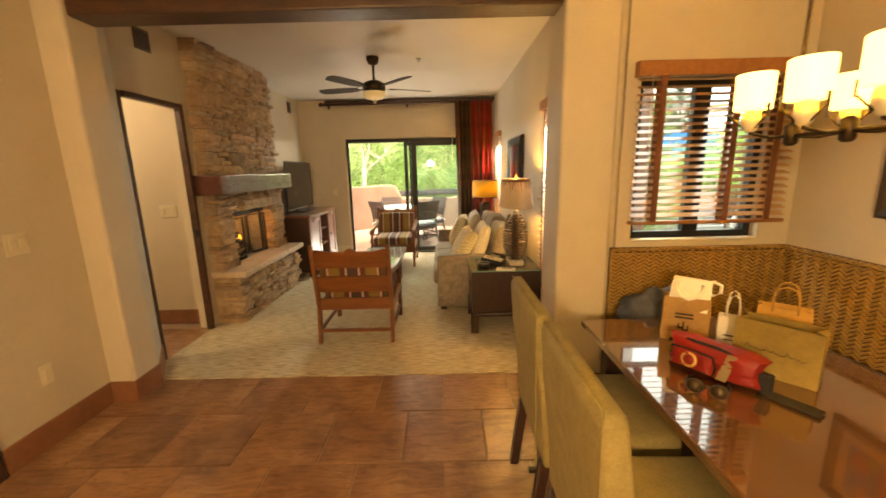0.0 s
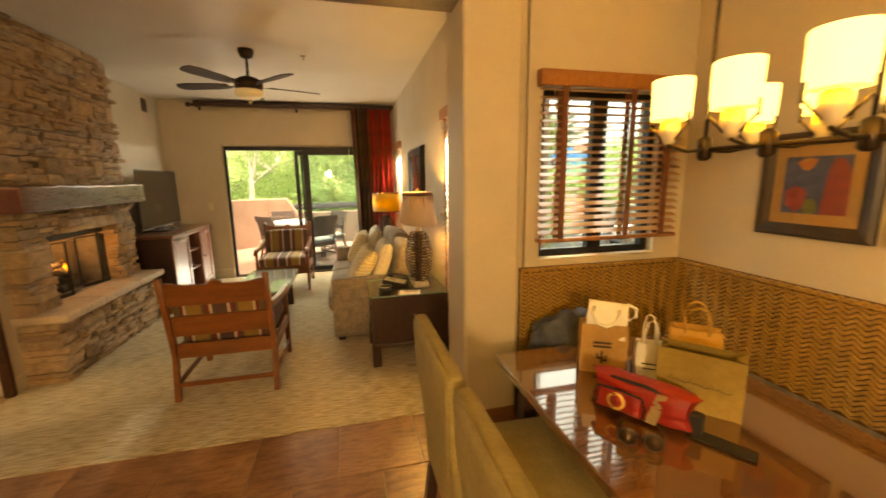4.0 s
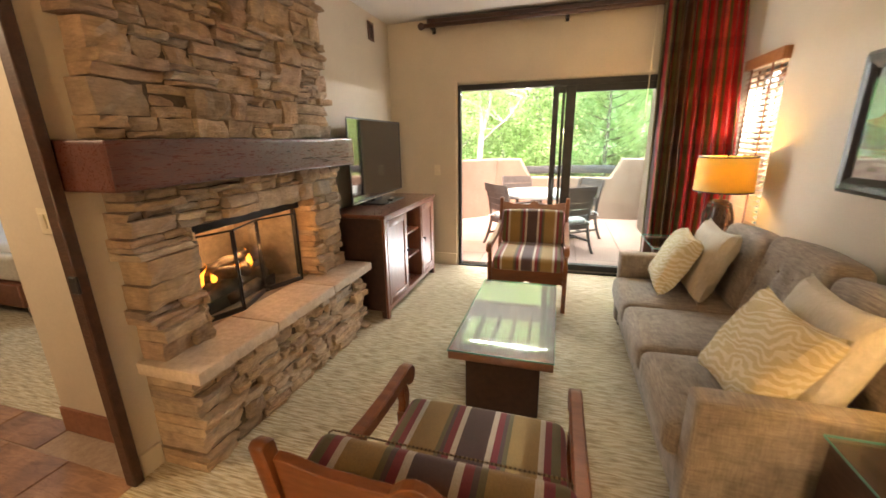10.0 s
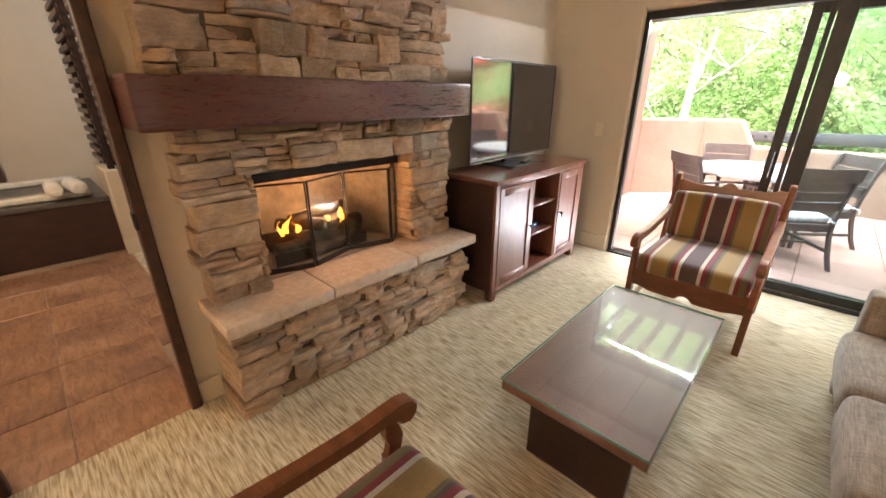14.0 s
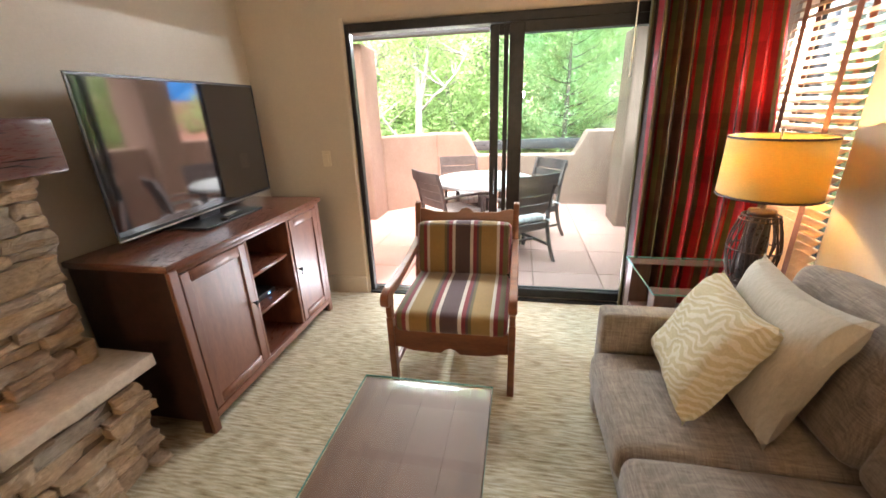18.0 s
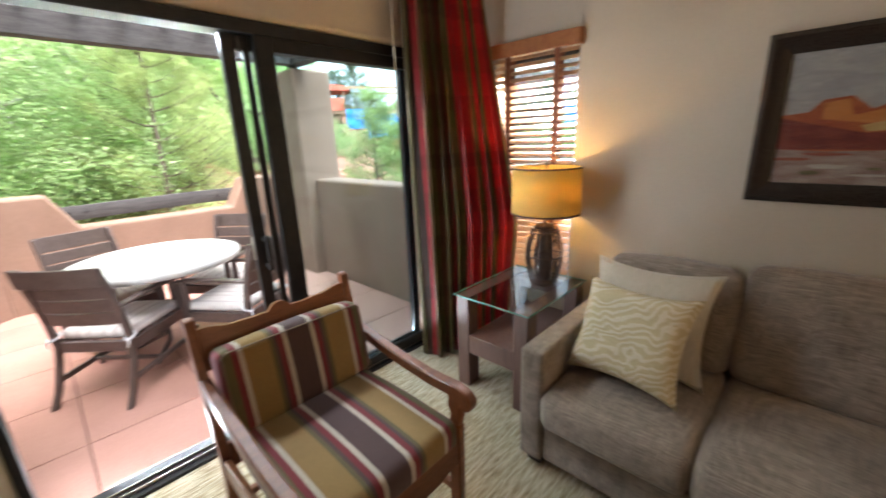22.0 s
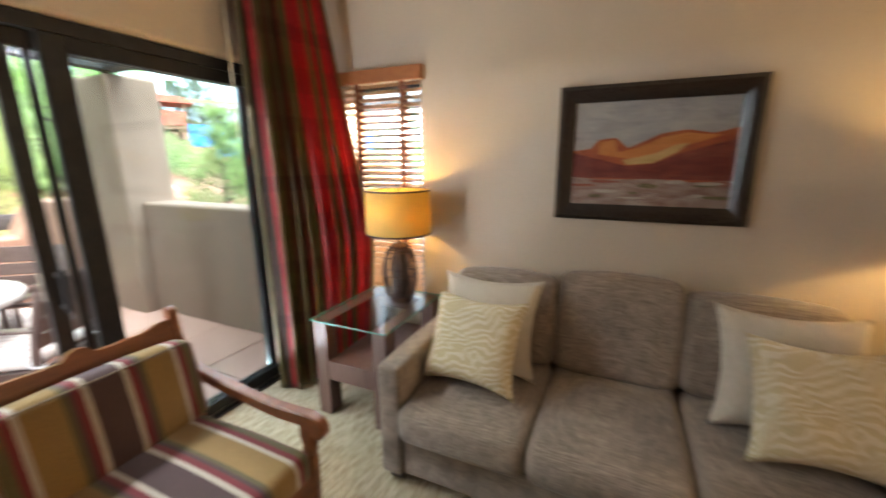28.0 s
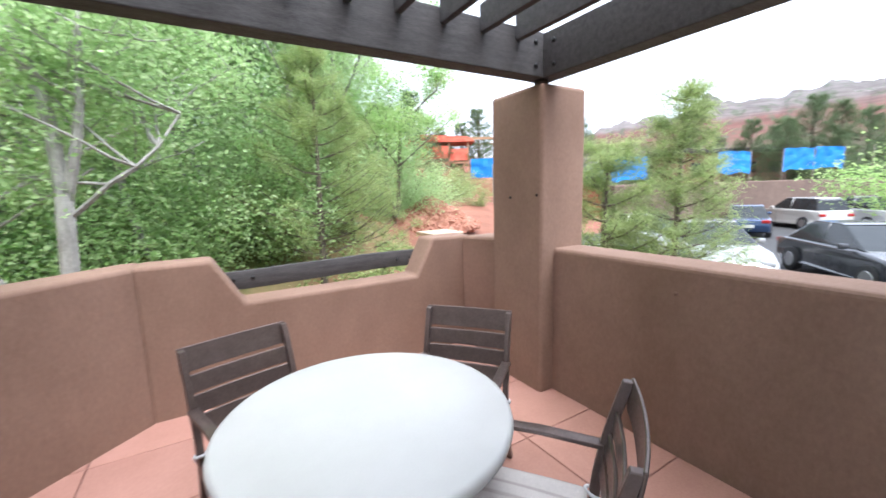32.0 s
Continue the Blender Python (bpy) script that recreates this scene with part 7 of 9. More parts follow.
part("emblem", moved(lathe([(0.028, 0), (0.028, 0.0015)], 24), pose(-0.055, -0.0715, 0.055, 82)), pale_ink, pouch, "round pale gold emblem")
part("emblem_core", moved(lathe([(0.019, 0), (0.019, 0.002)], 24), pose(-0.055, -0.0722, 0.055, 82)), red_nylon, pouch)
part("belt", merged(bx(0.15, 0.30, -0.035, 0.018, 0.004, 0.010, 0.002), bx(0.13, 0.17, -0.018, 0.016, 0.004, 0.07, 0.004)), black_web, pouch, "black webbing belt")
shades = thing("sunglasses", "brown sunglasses on the dining table", "sunglasses", pose(0.955, 1.300, DTZ, 0, 0, -40) @ Matrix.Scale(1.15, 4))
lens_mat = surface("brown_mirrored_lens", (0.05, 0.03, 0.015), (0.10, 0.06, 0.03), 20, 0.12, bump=0, metal=0.5)
for s in (-1, 1):
    part("lens", moved(lathe([(0.002, -0.003), (0.022, -0.002), (0.022, 0.002), (0.002, 0.004)], 20), pose(s * 0.033, 0, 0.022, 75)), lens_mat, shades)
    part("rim", moved(tube([(0.024 * math.cos(2 * math.pi * k / 20), 0.021 * math.sin(2 * math.pi * k / 20), 0) for k in range(20)], 0.0028, 5, True), pose(s * 0.033, 0, 0.023, 75)), black_plastic, shades)
    part("temple", tube([(s * 0.058, 0.002, 0.028), (s * 0.06, 0.06, 0.02), (s * 0.05, 0.115, 0.004)], 0.0026, 5), black_plastic, shades)
part("bridge", tube([(-0.012, 0, 0.03), (0, -0.003, 0.034), (0.012, 0, 0.03)], 0.0025, 5), black_plastic, shades)
bm = bmesh.new()
bmesh.ops.create_icosphere(bm, subdivisions=4, radius=1.0)
for v in bm.verts:
    n = noise.noise(v.co * 1.6) * 0.35 + noise.noise(v.co * 4) * 0.14
    v.co = v.co * (1 + n)
    v.co = Vector((v.co.x * 0.17, v.co.y * 0.10, max(-0.12, v.co.z * 0.135)))
solid("jacket", bm, blue_cloth, "crumpled blue-grey jacket on the bench", "jacket", m=pose(1.27, 2.25, 0.60, 0, 0, 10) @ Matrix.Scale(1.25, 4))

# ---- hall, bath and bedroom seen through the doorway ----
tub = thing("bathtub", "white bathtub in a dark wood surround", "bathtub")
part("surround_panel", bx(-5.22, -5.19, 1.6, 3.80, 0, 0.50, 0.004), espresso, tub)
part("deck", bx(-6.45, -5.17, 1.6, 3.80, 0.50, 0.54, 0.004), surface("dark_stone_deck", (0.06, 0.055, 0.05), (0.12, 0.11, 0.10), 12, 0.4), tub, "dark stone deck")
part("tub_rim", merged(bx(-5.42, -5.30, 1.75, 3.70, 0.54, 0.60, 0.02, 3), bx(-6.35, -6.25, 1.75, 3.70, 0.54, 0.60, 0.02, 3), bx(-6.25, -5.42, 3.58, 3.70, 0.54, 0.60, 0.02, 3), bx(-6.25, -5.42, 1.75, 1.87, 0.54, 0.60, 0.02, 3)), tub_white, tub)
for k in range(2):
    roll = thing("rolled_towel", "white rolled towel on the bathtub edge", "towel", pose(-5.24, 3.45 + 0.14 * k, 0.605, 0, 0, 8 * k), "rolled towels")
    part("roll", moved(lathe([(0.02, -0.15), (0.055, -0.145), (0.06, -0.12), (0.06, 0.12), (0.055, 0.145), (0.02, 0.15)], 24), pose(0, 0, 0.06, 0, 90)), towel, roll)
    part("spiral_fold", tube([(0.151, (0.012 + 0.0065 * a) * math.cos(a), 0.06 + (0.012 + 0.0065 * a) * math.sin(a)) for a in [i * 0.4 for i in range(18)]], 0.004, 5), towel, roll)
structure("wall_half", bx(-5.62, -5.02, 3.80, 3.94, 0, 0.80, 0.015), paint, "low cream wall beside the bath")
structure("baseboard_half_wall", bx(-5.015, -5.0, 3.79, 3.95, 0, 0.15, 0.003), baseboard_paint, "cream baseboard")
slats = thing("slatted_screen", "dark wood slatted screen above the low wall", "screen")
for x in (-5.55, -5.10):
    part("screen_post", bx(x - 0.025, x + 0.025, 3.845, 3.895, 0.80, CEIL - 0.002, 0.003), espresso, slats)
for k in range(22):
    z = 0.86 + k * 0.083
    part("slat", bx(-5.66, -4.98, 3.82, 3.845, z, z + 0.04, 0.003), espresso, slats)
    part("slat", bx(-5.66, -4.98, 3.895, 3.92, z + 0.02, z + 0.06, 0.003), espresso, slats)
towel_rack = thing("bath_shelf", "dark wood slatted bath shelf against the wall", "shelf")
for x in (2.3, 3.1):
    part("upright", bx(-6.44, -6.38, x, x + 0.05, 0.56, 2.0, 0.003), espresso, towel_rack)
for k in range(9):
    part("rung", bx(-6.42, -6.395, 2.35, 3.1, 0.75 + 0.14 * k, 0.81 + 0.14 * k, 0.003), espresso, towel_rack)

bed = thing("bed", "bed with white linen and a dark wood headboard", "bed")
part("bed_frame", bx(-6.9, -4.98, 4.62, 6.62, 0.12, 0.34, 0.01), surface("red_brown_bed_rail", (0.12, 0.04, 0.02), (0.18, 0.06, 0.03), 5, 0.4), bed)
for x in (-6.85, -5.07):
    for y in (4.68, 6.5):
        part("bed_leg", bx(x, x + 0.06, y, y + 0.06, 0, 0.12, 0.004), espresso, bed)
part("mattress", block_cushion(-6.88, -5.0, 4.65, 6.55, 0.34, 0.58, 0.05, 0.01), surface("cream_sheet", (0.55, 0.5, 0.42), (0.62, 0.57, 0.48), 8, 0.9), bed)
part("duvet", block_cushion(-6.90, -4.965, 4.75, 5.9, 0.50, 0.66, 0.05, 0.02), white_cotton, bed, "white duvet")
part("headboard", bx(-7.0, -4.9, 6.62, 6.68, 0.1, 1.45, 0.015), espresso, bed, "dark wood headboard")
for k in range(2):
    part("bed_pillow", moved(pillow(0.75, 0.5, 0.2, 12), pose(-5.45 - 0.9 * k, 6.3, 0.86, -25)), white_cotton, bed, "white bed pillow")
desk = thing("desk", "dark wood desk in the bedroom", "desk")
part("desk_top", bx(-7.4, -6.3, 4.05, 4.6, 0.70, 0.75, 0.005), espresso, desk)
for x in (-7.38, -6.38):
    part("desk_leg", bx(x, x + 0.06, 4.07, 4.58, 0, 0.70, 0.004), espresso, desk)
dl = thing("table_lamp", "dark desk lamp with a tan drum shade", "table lamp", pose(-6.50, 4.36, 0.751) @ Matrix.Scale(1.3, 4))
part("base", lathe([(0.08, 0), (0.08, 0.02), (0.02, 0.05), (0.05, 0.15), (0.015, 0.28), (0.012, 0.36)], 20), espresso, dl)
part("shade", open_lathe([(0.19, 0.34), (0.17, 0.55)], 32), surface("tan_lamp_cloth", (0.22, 0.16, 0.095), (0.28, 0.21, 0.13), 30, 0.9), dl, "tan drum shade")
dch = thing("desk_chair", "dark upholstered bedroom chair", "chair", pose(-5.75, 4.30, 0, 0, 0, 90))
part("seat", block_cushion(-0.25, 0.25, -0.25, 0.25, 0.38, 0.48, 0.04, 0.01), surface("dark_green_seat", (0.03, 0.035, 0.015), (0.06, 0.065, 0.03), 10, 0.8), dch)
part("backrest", bx(-0.24, 0.24, 0.22, 0.27, 0.48, 0.95, 0.02, 2), espresso, dch)
for x in (-0.23, 0.18):
    for y in (-0.23, 0.20):
        part("leg", bx(x, x + 0.05, y, y + 0.05, 0.002, 0.385, 0.003), espresso, dch)

# ---- patio ----
PZ = -0.02
patio = structure("patio_floor", bx(-3.25, 1.25, 7.25, 10.85, -0.30, PZ - 0.008, 0), patio_joint, "rose concrete pavers with dark joints")


PT = 1.10
structure("wall_parapet_corner", prism([(-2.48, 9.87), (-1.785, 10.50), (-1.785, 10.82), (-1.90, 10.82), (-2.75, 10.06), (-2.75, 9.87)], -1.1, PT, "z", 0.03, 3), stucco, "terracotta stucco parapet")
notch = [(-1.80, -1.1), (0.97, -1.1), (0.97, PT), (0.515, PT), (0.335, 0.75), (-1.14, 0.75), (-1.335, PT), (-1.80, PT)]
structure("wall_parapet_front", prism(notch, 10.50, 10.80, "y", 0.028, 3), stucco, "terracotta stucco parapet with a dropped notch")
structure("wall_parapet_return", prism([(0.86, 10.515), (1.0, 10.20), (1.0, 9.83), (1.25, 9.83), (1.25, 10.52)], -1.1, PT - 0.003, "z", 0.03, 3), stucco, "terracotta stucco parapet return")
structure("wall_parapet_east", prism([(0.875, 7.25), (1.18, 7.25), (1.18, 9.33), (0.875, 9.33)], -1.1, PT, "z", 0.03, 3), stucco, "terracotta stucco parapet beside the patio")
structure("wall_parapet_west", prism([(-3.40, 7.25), (-3.12, 7.25), (-3.12, 9.355), (-3.40, 9.355)], -1.1, PT, "z", 0.03, 3), stucco, "terracotta stucco parapet beside the patio")
structure("post_east", bx(0.74, 1.20, 9.285, 9.85, -1.1, 2.275, 0.03, 3), stucco, "square terracotta stucco patio post")
structure("post_west", bx(-3.35, -2.48, 9.36, 9.88, -1.1, 2.275, 0.03, 3), stucco, "square terracotta stucco patio post")
rail = thing("patio_rail", "dark timber rail bolted across the parapet notch", "railing")
bm = bx(-1.27, 0.50, 10.81, 10.86, 0.80, 0.955, 0.008, 2)
bmesh.ops.subdivide_edges(bm, edges=[e for e in bm.edges if e.calc_length() > 0.5], cuts=14, use_grid_fill=True)
for v in bm.verts:
    v.co.z += 0.010 * math.cos(v.co.x * 2.2) + 0.006 * noise.noise(v.co * 4)
part("board", bm, pergola_wood, rail)
for x in (-1.20, -1.05, 0.27, 0.42):
    part("bolt", moved(lathe([(0.016, 0), (0.017, 0.006), (0.010, 0.012)], 12), pose(x, 10.81, 0.88, 90)), black_metal, rail)

perg = thing("pergola", "dark stained timber pergola over the patio", "pergola")
part("front_beam", bx(-3.30, 0.755, 9.285, 9.42, 2.302, 2.592, 0.008, 2), pergola_wood, perg)
part("side_beam", bx(0.76, 0.90, 7.26, 9.43, 2.302, 2.592, 0.008, 2), pergola_wood, perg)
part("side_beam", bx(-2.86, -2.72, 7.26, 9.28, 2.302, 2.592, 0.008, 2), pergola_wood, perg)
for x, y in ((0.80, 9.50), (-2.75, 9.50)):
    part("post_shoe", lathe([(0.05, 2.272), (0.05, 2.30)], 16, (x, y - 0.15)), bronze, perg)
for k in range(12):
    x = 0.52 - 0.285 * k
    part("rafter", bx(x - 0.022, x + 0.022, 7.26, 9.284, 2.50, 2.66, 0.004), pergola_wood, perg)
for z in (2.37, 2.52):
    part("bolt", moved(lathe([(0.016, 0), (0.017, 0.005), (0.010, 0.012)], 12), pose(0.68, 9.285, z, 90)), black_metal, perg)
    part("bolt", moved(lathe([(0.016, 0), (0.017, 0.005), (0.010, 0.012)], 12), pose(0.76, 9.20, z, 0, -90)), black_metal, perg)

ptab = thing("patio_table", "round white patio table on bronze legs", "patio table", pose(-0.865, 8.60, PZ))
part("tabletop", lathe([(0.50, 0.688), (0.535, 0.690), (0.548, 0.700), (0.552, 0.716), (0.546, 0.736), (0.53, 0.742), (0.02, 0.744)], 72), white_top, ptab)
for k in range(4):
    a = math.pi / 4 + k * math.pi / 2 + 0.1
    part("leg", tube([(0.07 * math.cos(a), 0.07 * math.sin(a), 0.69), (0.065 * math.cos(a), 0.065 * math.sin(a), 0.35), (0.10 * math.cos(a), 0.10 * math.sin(a), 0.10), (0.30 * math.cos(a), 0.30 * math.sin(a), 0.012)], 0.019, 8), patio_metal, ptab)
part("collar", lathe([(0.09, 0.33), (0.095, 0.335), (0.095, 0.36), (0.09, 0.365)], 20), patio_metal, ptab)


def patio_chair():
    """Faces +y; the top of its back is over (0, 0)."""
    c = thing("patio_chair", "bronze aluminium slat-back patio armchair with a striped cushion", "patio chair", Matrix(), "patio chairs")
    w = 0.47
    back = lambda z: 0.105 - 0.105 * ((z - 0.40) / 0.50) ** 1.5 if z > 0.4 else 0.105
    line = [(-0.025, 0.0), (0.030, 0.10), (0.082, 0.25), (0.105, 0.36)] + [(back(z), z) for z in (0.44, 0.52, 0.60, 0.68, 0.76, 0.84, 0.892)]
    for s in (-1, 1):
        x = s * w / 2
        part("back_leg", prism([(y + 0.019, z) for y, z in line] + [(y - 0.019, z) for y, z in line[::-1]], x - 0.014, x + 0.014, "x", 0.003, 1), patio_metal, c)
        part("front_leg", prism([(0.548, 0.622), (0.556, 0.38), (0.562, 0.0), (0.594, 0.0), (0.592, 0.38), (0.584, 0.622)], x - 0.015, x + 0.015, "x", 0.003, 1), patio_metal, c)
        part("arm", prism([(0.075, 0.640), (0.30, 0.648), (0.50, 0.640), (0.615, 0.628), (0.615, 0.612), (0.50, 0.622), (0.30, 0.628), (0.075, 0.620)], x - 0.025, x + 0.025, "x", 0.005, 2), patio_metal, c)
        part("side_rail", bx(x - 0.012, x + 0.012, 0.125, 0.557, 0.322, 0.395, 0.004), patio_metal, c)
        part("side_stretcher", bx(x - 0.010, x + 0.010, 0.070, 0.560, 0.140, 0.172, 0.003), patio_metal, c)
    part("cross_stretcher", bx(-w / 2 + 0.011, w / 2 - 0.011, 0.300, 0.324, 0.144, 0.168, 0.003), patio_metal, c)
    part("front_rail", bx(-w / 2 + 0.016, w / 2 - 0.016, 0.560, 0.584, 0.322, 0.395, 0.004), patio_metal, c)
    part("rear_rail", bx(-w / 2 + 0.015, w / 2 - 0.015, 0.094, 0.118, 0.322, 0.395, 0.004), patio_metal, c)
    for z0, z1, reach in ((0.515, 0.600, -0.015), (0.605, 0.690, -0.015), (0.695, 0.780, -0.015), (0.785, 0.902, 0.015)):
        zc = (z0 + z1) / 2
        bm = bx(-w / 2 - reach, w / 2 + reach, -0.006, 0.006, z0 - zc, z1 - zc, 0.003)
        bmesh.ops.subdivide_edges(bm, edges=[e for e in bm.edges if e.calc_length() > 0.3], cuts=6, use_grid_fill=True)
        for v in bm.verts:
            v.co.y -= 0.018 * (1 - (v.co.x / (w / 2)) ** 2) + (0.021 if reach > 0 else 0)
        part("back_slat", moved(bm, pose(0, back(zc) - 0.004, zc, 8)), patio_metal, c)
    for k in range(6):
        y = 0.15 + k * 0.075
        part("seat_slat", bx(-w / 2 + 0.012, w / 2 - 0.012, y, y + 0.05, 0.385, 0.395, 0.002), patio_metal, c)
    cu = part("cushion", block_cushion(-w / 2 + 0.01, w / 2 - 0.01, 0.128, 0.590, 0.396, 0.458, 0.026, 0.014), cushion_stripe, c, "pale striped seat cushion")
    for s in (-1, 1):
        loop = [(s * w / 2 + 0.024 * math.cos(2 * math.pi * k / 14), 0.104 + 0.032 * math.sin(2 * math.pi * k / 14), 0.425 + 0.012 * math.sin(2 * math.pi * k / 14)) for k in range(14)]
        part("tie", tube(loop, 0.007, 6, True), white_cotton, cu, "white cloth tie round the chair leg")
        part("tie_end", tube([(s * 0.245, 0.075, 0.42), (s * 0.25, 0.066, 0.395), (s * 0.242, 0.062, 0.365)], [0.007, 0.006, 0.003], 6), white_cotton, cu)
    return c


pc = patio_chair()
pc.matrix_basis = pose(-1.43, 8.095, PZ, 0, 0, -47)
copy_thing(pc, pose(-0.31, 7.87, PZ, 0, 0, 36))
copy_thing(pc, pose(-1.262, 9.355, PZ, 0, 0, 196))
copy_thing(pc, pose(-0.10, 9.025, PZ, 0, 0, 129))
structure("wall_outer_wing", bx(1.45, 1.95, 3.75, 4.25, -1.1, 2.9, 0.03, 2), stucco, "terracotta stucco pier outside the window")

cap = thing("wall_boss", "small round metal cap on the patio parapet", "wall cap", pose(0.875, 8.387, 0.941, 0, -90))
part("cap", lathe([(0.011, 0), (0.012, 0.003), (0.009, 0.007), (0.002, 0.009)], 16), stucco, cap)
for y, z in ((9.617, 1.482), (9.33, 1.50)):
    stud_ob = thing("post_anchor", "small rusty anchor stub in the patio post", "anchor", pose(0.74, y, z, 0, -90), "post anchors")
    part("stub", lathe([(0.012, 0), (0.013, 0.004), (0.007, 0.012)], 12), bronze, stud_ob)

# ---- outdoors ----
GZ = -1.0


def rise(x, y):
    """The lie of the land: flat by the building and car park, a wooded bank to the north."""
    d = max(0.0, y - 14 - max(0.0, x - 2) * 0.55)
    bank = 7.0 * (1 - math.exp(-d / 16.0)) if d > 0 else 0.0
    far = min(1.0, max(0.0, (math.hypot(x, y) - 70) / 60))
    n = 0.25 * noise.noise((x * 0.15, y * 0.15, 0)) + 0.8 * min(1, d / 10) * noise.noise((x * 0.07, y * 0.07, 4))
    calm = 0.15 if (x > 3.5 and y < 22) else 1.0
    bank *= 1 - 0.45 * min(1.0, max(0.0, (x - 2) / 4))
    r = math.hypot(x, y - 8)
    ridge = 9.0 * min(1.0, max(0.0, (r - 44) / 30)) * min(1.0, max(0.0, (52 - x) / 14)) * min(1.0, max(0.0, (y - 26) / 8))
    return GZ - 0.03 + ridge * (1 - 0.4 * far) + bank * (1 - 0.6 * far) + n * calm - (0.12 if calm < 1 else 0)


def ground_mesh():
    verts, faces = [(0, 8, rise(0, 8))], []
    radii = [1.5, 3, 4.5, 6, 7.5, 9, 11, 13, 15, 17, 19, 22, 25, 28, 32, 36, 42, 50, 60, 75, 95, 130, 200, 350, 700, 1500, 3000]
    n = 72
    for r in radii:
        for k in range(n):
            a = 2 * math.pi * k / n
            x, y = r * math.cos(a), 8 + r * math.sin(a)
            verts.append((x, y, rise(x, y)))
    for k in range(n):
        faces.append((0, 1 + k, 1 + (k + 1) % n))
    for j in range(len(radii) - 1):
        for k in range(n):
            a, c = 1 + j * n + k, 1 + j * n + (k + 1) % n
            faces.append((a, a + n, c + n, c))
    me = bpy.data.meshes.new("ground")
    me.from_pydata(verts, [], faces)
    for p in me.polygons:
        p.use_smooth = True
    me.materials.append(meadow)
    return me


tagged(new("ground", ground_mesh()), "dry grass and red soil on a wooded slope", kind="structure")
structure("road_car_park", bx(4.5, 60, -30, 21, GZ - 0.4, GZ + 0.02, 0), asphalt, "grey asphalt car park")
line_mat = surface("white_road_paint", (0.6, 0.6, 0.58), (0.7, 0.7, 0.68), 10, 0.8)
for k in range(7):
    structure("road_line", bx(10.0, 15.0, 2 + 2.7 * k, 2.1 + 2.7 * k, GZ + 0.02, GZ + 0.026, 0), line_mat, "white parking line")


def rubble(name, place, r, h, count, size, a, c, label, seed):
    rr = random.Random(seed)
    verts, faces = [], []
    for k in range(count):
        t = rr.random() ** 0.5
        ang = rr.uniform(0, 2 * math.pi)
        x, y = place[0] + r * t * math.cos(ang), place[1] + 0.7 * r * t * math.sin(ang)
        z = place[2] + h * (1 - t) + rr.uniform(-0.05, 0.05)
        s = size * rr.uniform(0.5, 1.3)
        n = len(verts)
        m = Euler((rr.uniform(0, 6), rr.uniform(0, 6), rr.uniform(0, 6))).to_matrix()
        for dx in (-1, 1):
            for dy in (-1, 1):
                for dz in (-1, 1):
                    q = m @ Vector((dx * s * rr.uniform(0.6, 1), dy * s * 0.7, dz * s * 0.5))
                    verts.append((x + q.x, y + q.y, z + q.z))
        faces += [(n, n + 1, n + 3, n + 2), (n + 4, n + 6, n + 7, n + 5), (n, n + 4, n + 5, n + 1), (n + 2, n + 3, n + 7, n + 6), (n, n + 2, n + 6, n + 4), (n + 1, n + 5, n + 7, n + 3)]
    me = bpy.data.meshes.new(name)
    me.from_pydata(verts, [], faces)
    me.materials.append(surface(name + "_stone", a, c, 3, 0.9, bump=0.3))
    tagged(new(name, me), label, "rubble", kind="stuff")


rubble("red_rubble_heap", (6.9, 22.0, rise(6.9, 22.0) - 0.1), 2.3, 1.25, 1800, 0.16, (0.32, 0.13, 0.08), (0.52, 0.27, 0.19), "heap of broken red stone", 3)
rubble("grey_gravel_heap", (9.9, 25.5, rise(9.9, 25.5) - 0.1), 1.2, 0.8, 900, 0.10, (0.30, 0.29, 0.28), (0.45, 0.44, 0.43), "heap of grey gravel", 4)
block = thing("stone_pillar", "low stacked stone pillar with a flat cap beside the path", "pillar", pose(4.6, 17.3, GZ + 0.05))
for k in range(5):
    part("stone_course", bx(-0.42 + 0.03 * (k % 2), 0.42 - 0.02 * (k % 3), -0.42, 0.42, 0.24 * k, 0.24 * k + 0.235, 0.03, 2), red_soil, block)
part("cap_slab", bx(-0.52, 0.52, -0.52, 0.52, 1.21, 1.31, 0.02, 2), sandstone, block, "flat buff cap slab")

# construction site on the terrace
structure("wall_retaining", merged(bx(12.5, 64, 17.0, 17.6, GZ, GZ + 2.6, 0.05), bx(63.4, 64, -20, 17, GZ, GZ + 2.6, 0.05)), surface("brown_block_wall", (0.13, 0.085, 0.065), (0.18, 0.12, 0.09), 1.0, 0.9), "long brown retaining wall")
structure("ground_terrace", bx(24, 90, 17.6, 70, GZ, GZ + 2.55, 0), red_soil, "terrace of red soil behind the retaining wall")
tarp_mat = surface("bright_blue_tarpaulin", (0.01, 0.16, 0.52), (0.02, 0.25, 0.66), 1.5, 0.5, bump=0.3, depth=0.02)
net_mat = surface("red_orange_netting", (0.55, 0.09, 0.05), (0.70, 0.17, 0.10), 2, 0.7, bump=0.3)
stud = surface("raw_framing_timber", (0.34, 0.20, 0.11), (0.46, 0.29, 0.17), 2, 0.8)
fence = thing("tarp_fence", "chain fence hung with bright blue tarpaulins", "fence")
rr = random.Random(5)
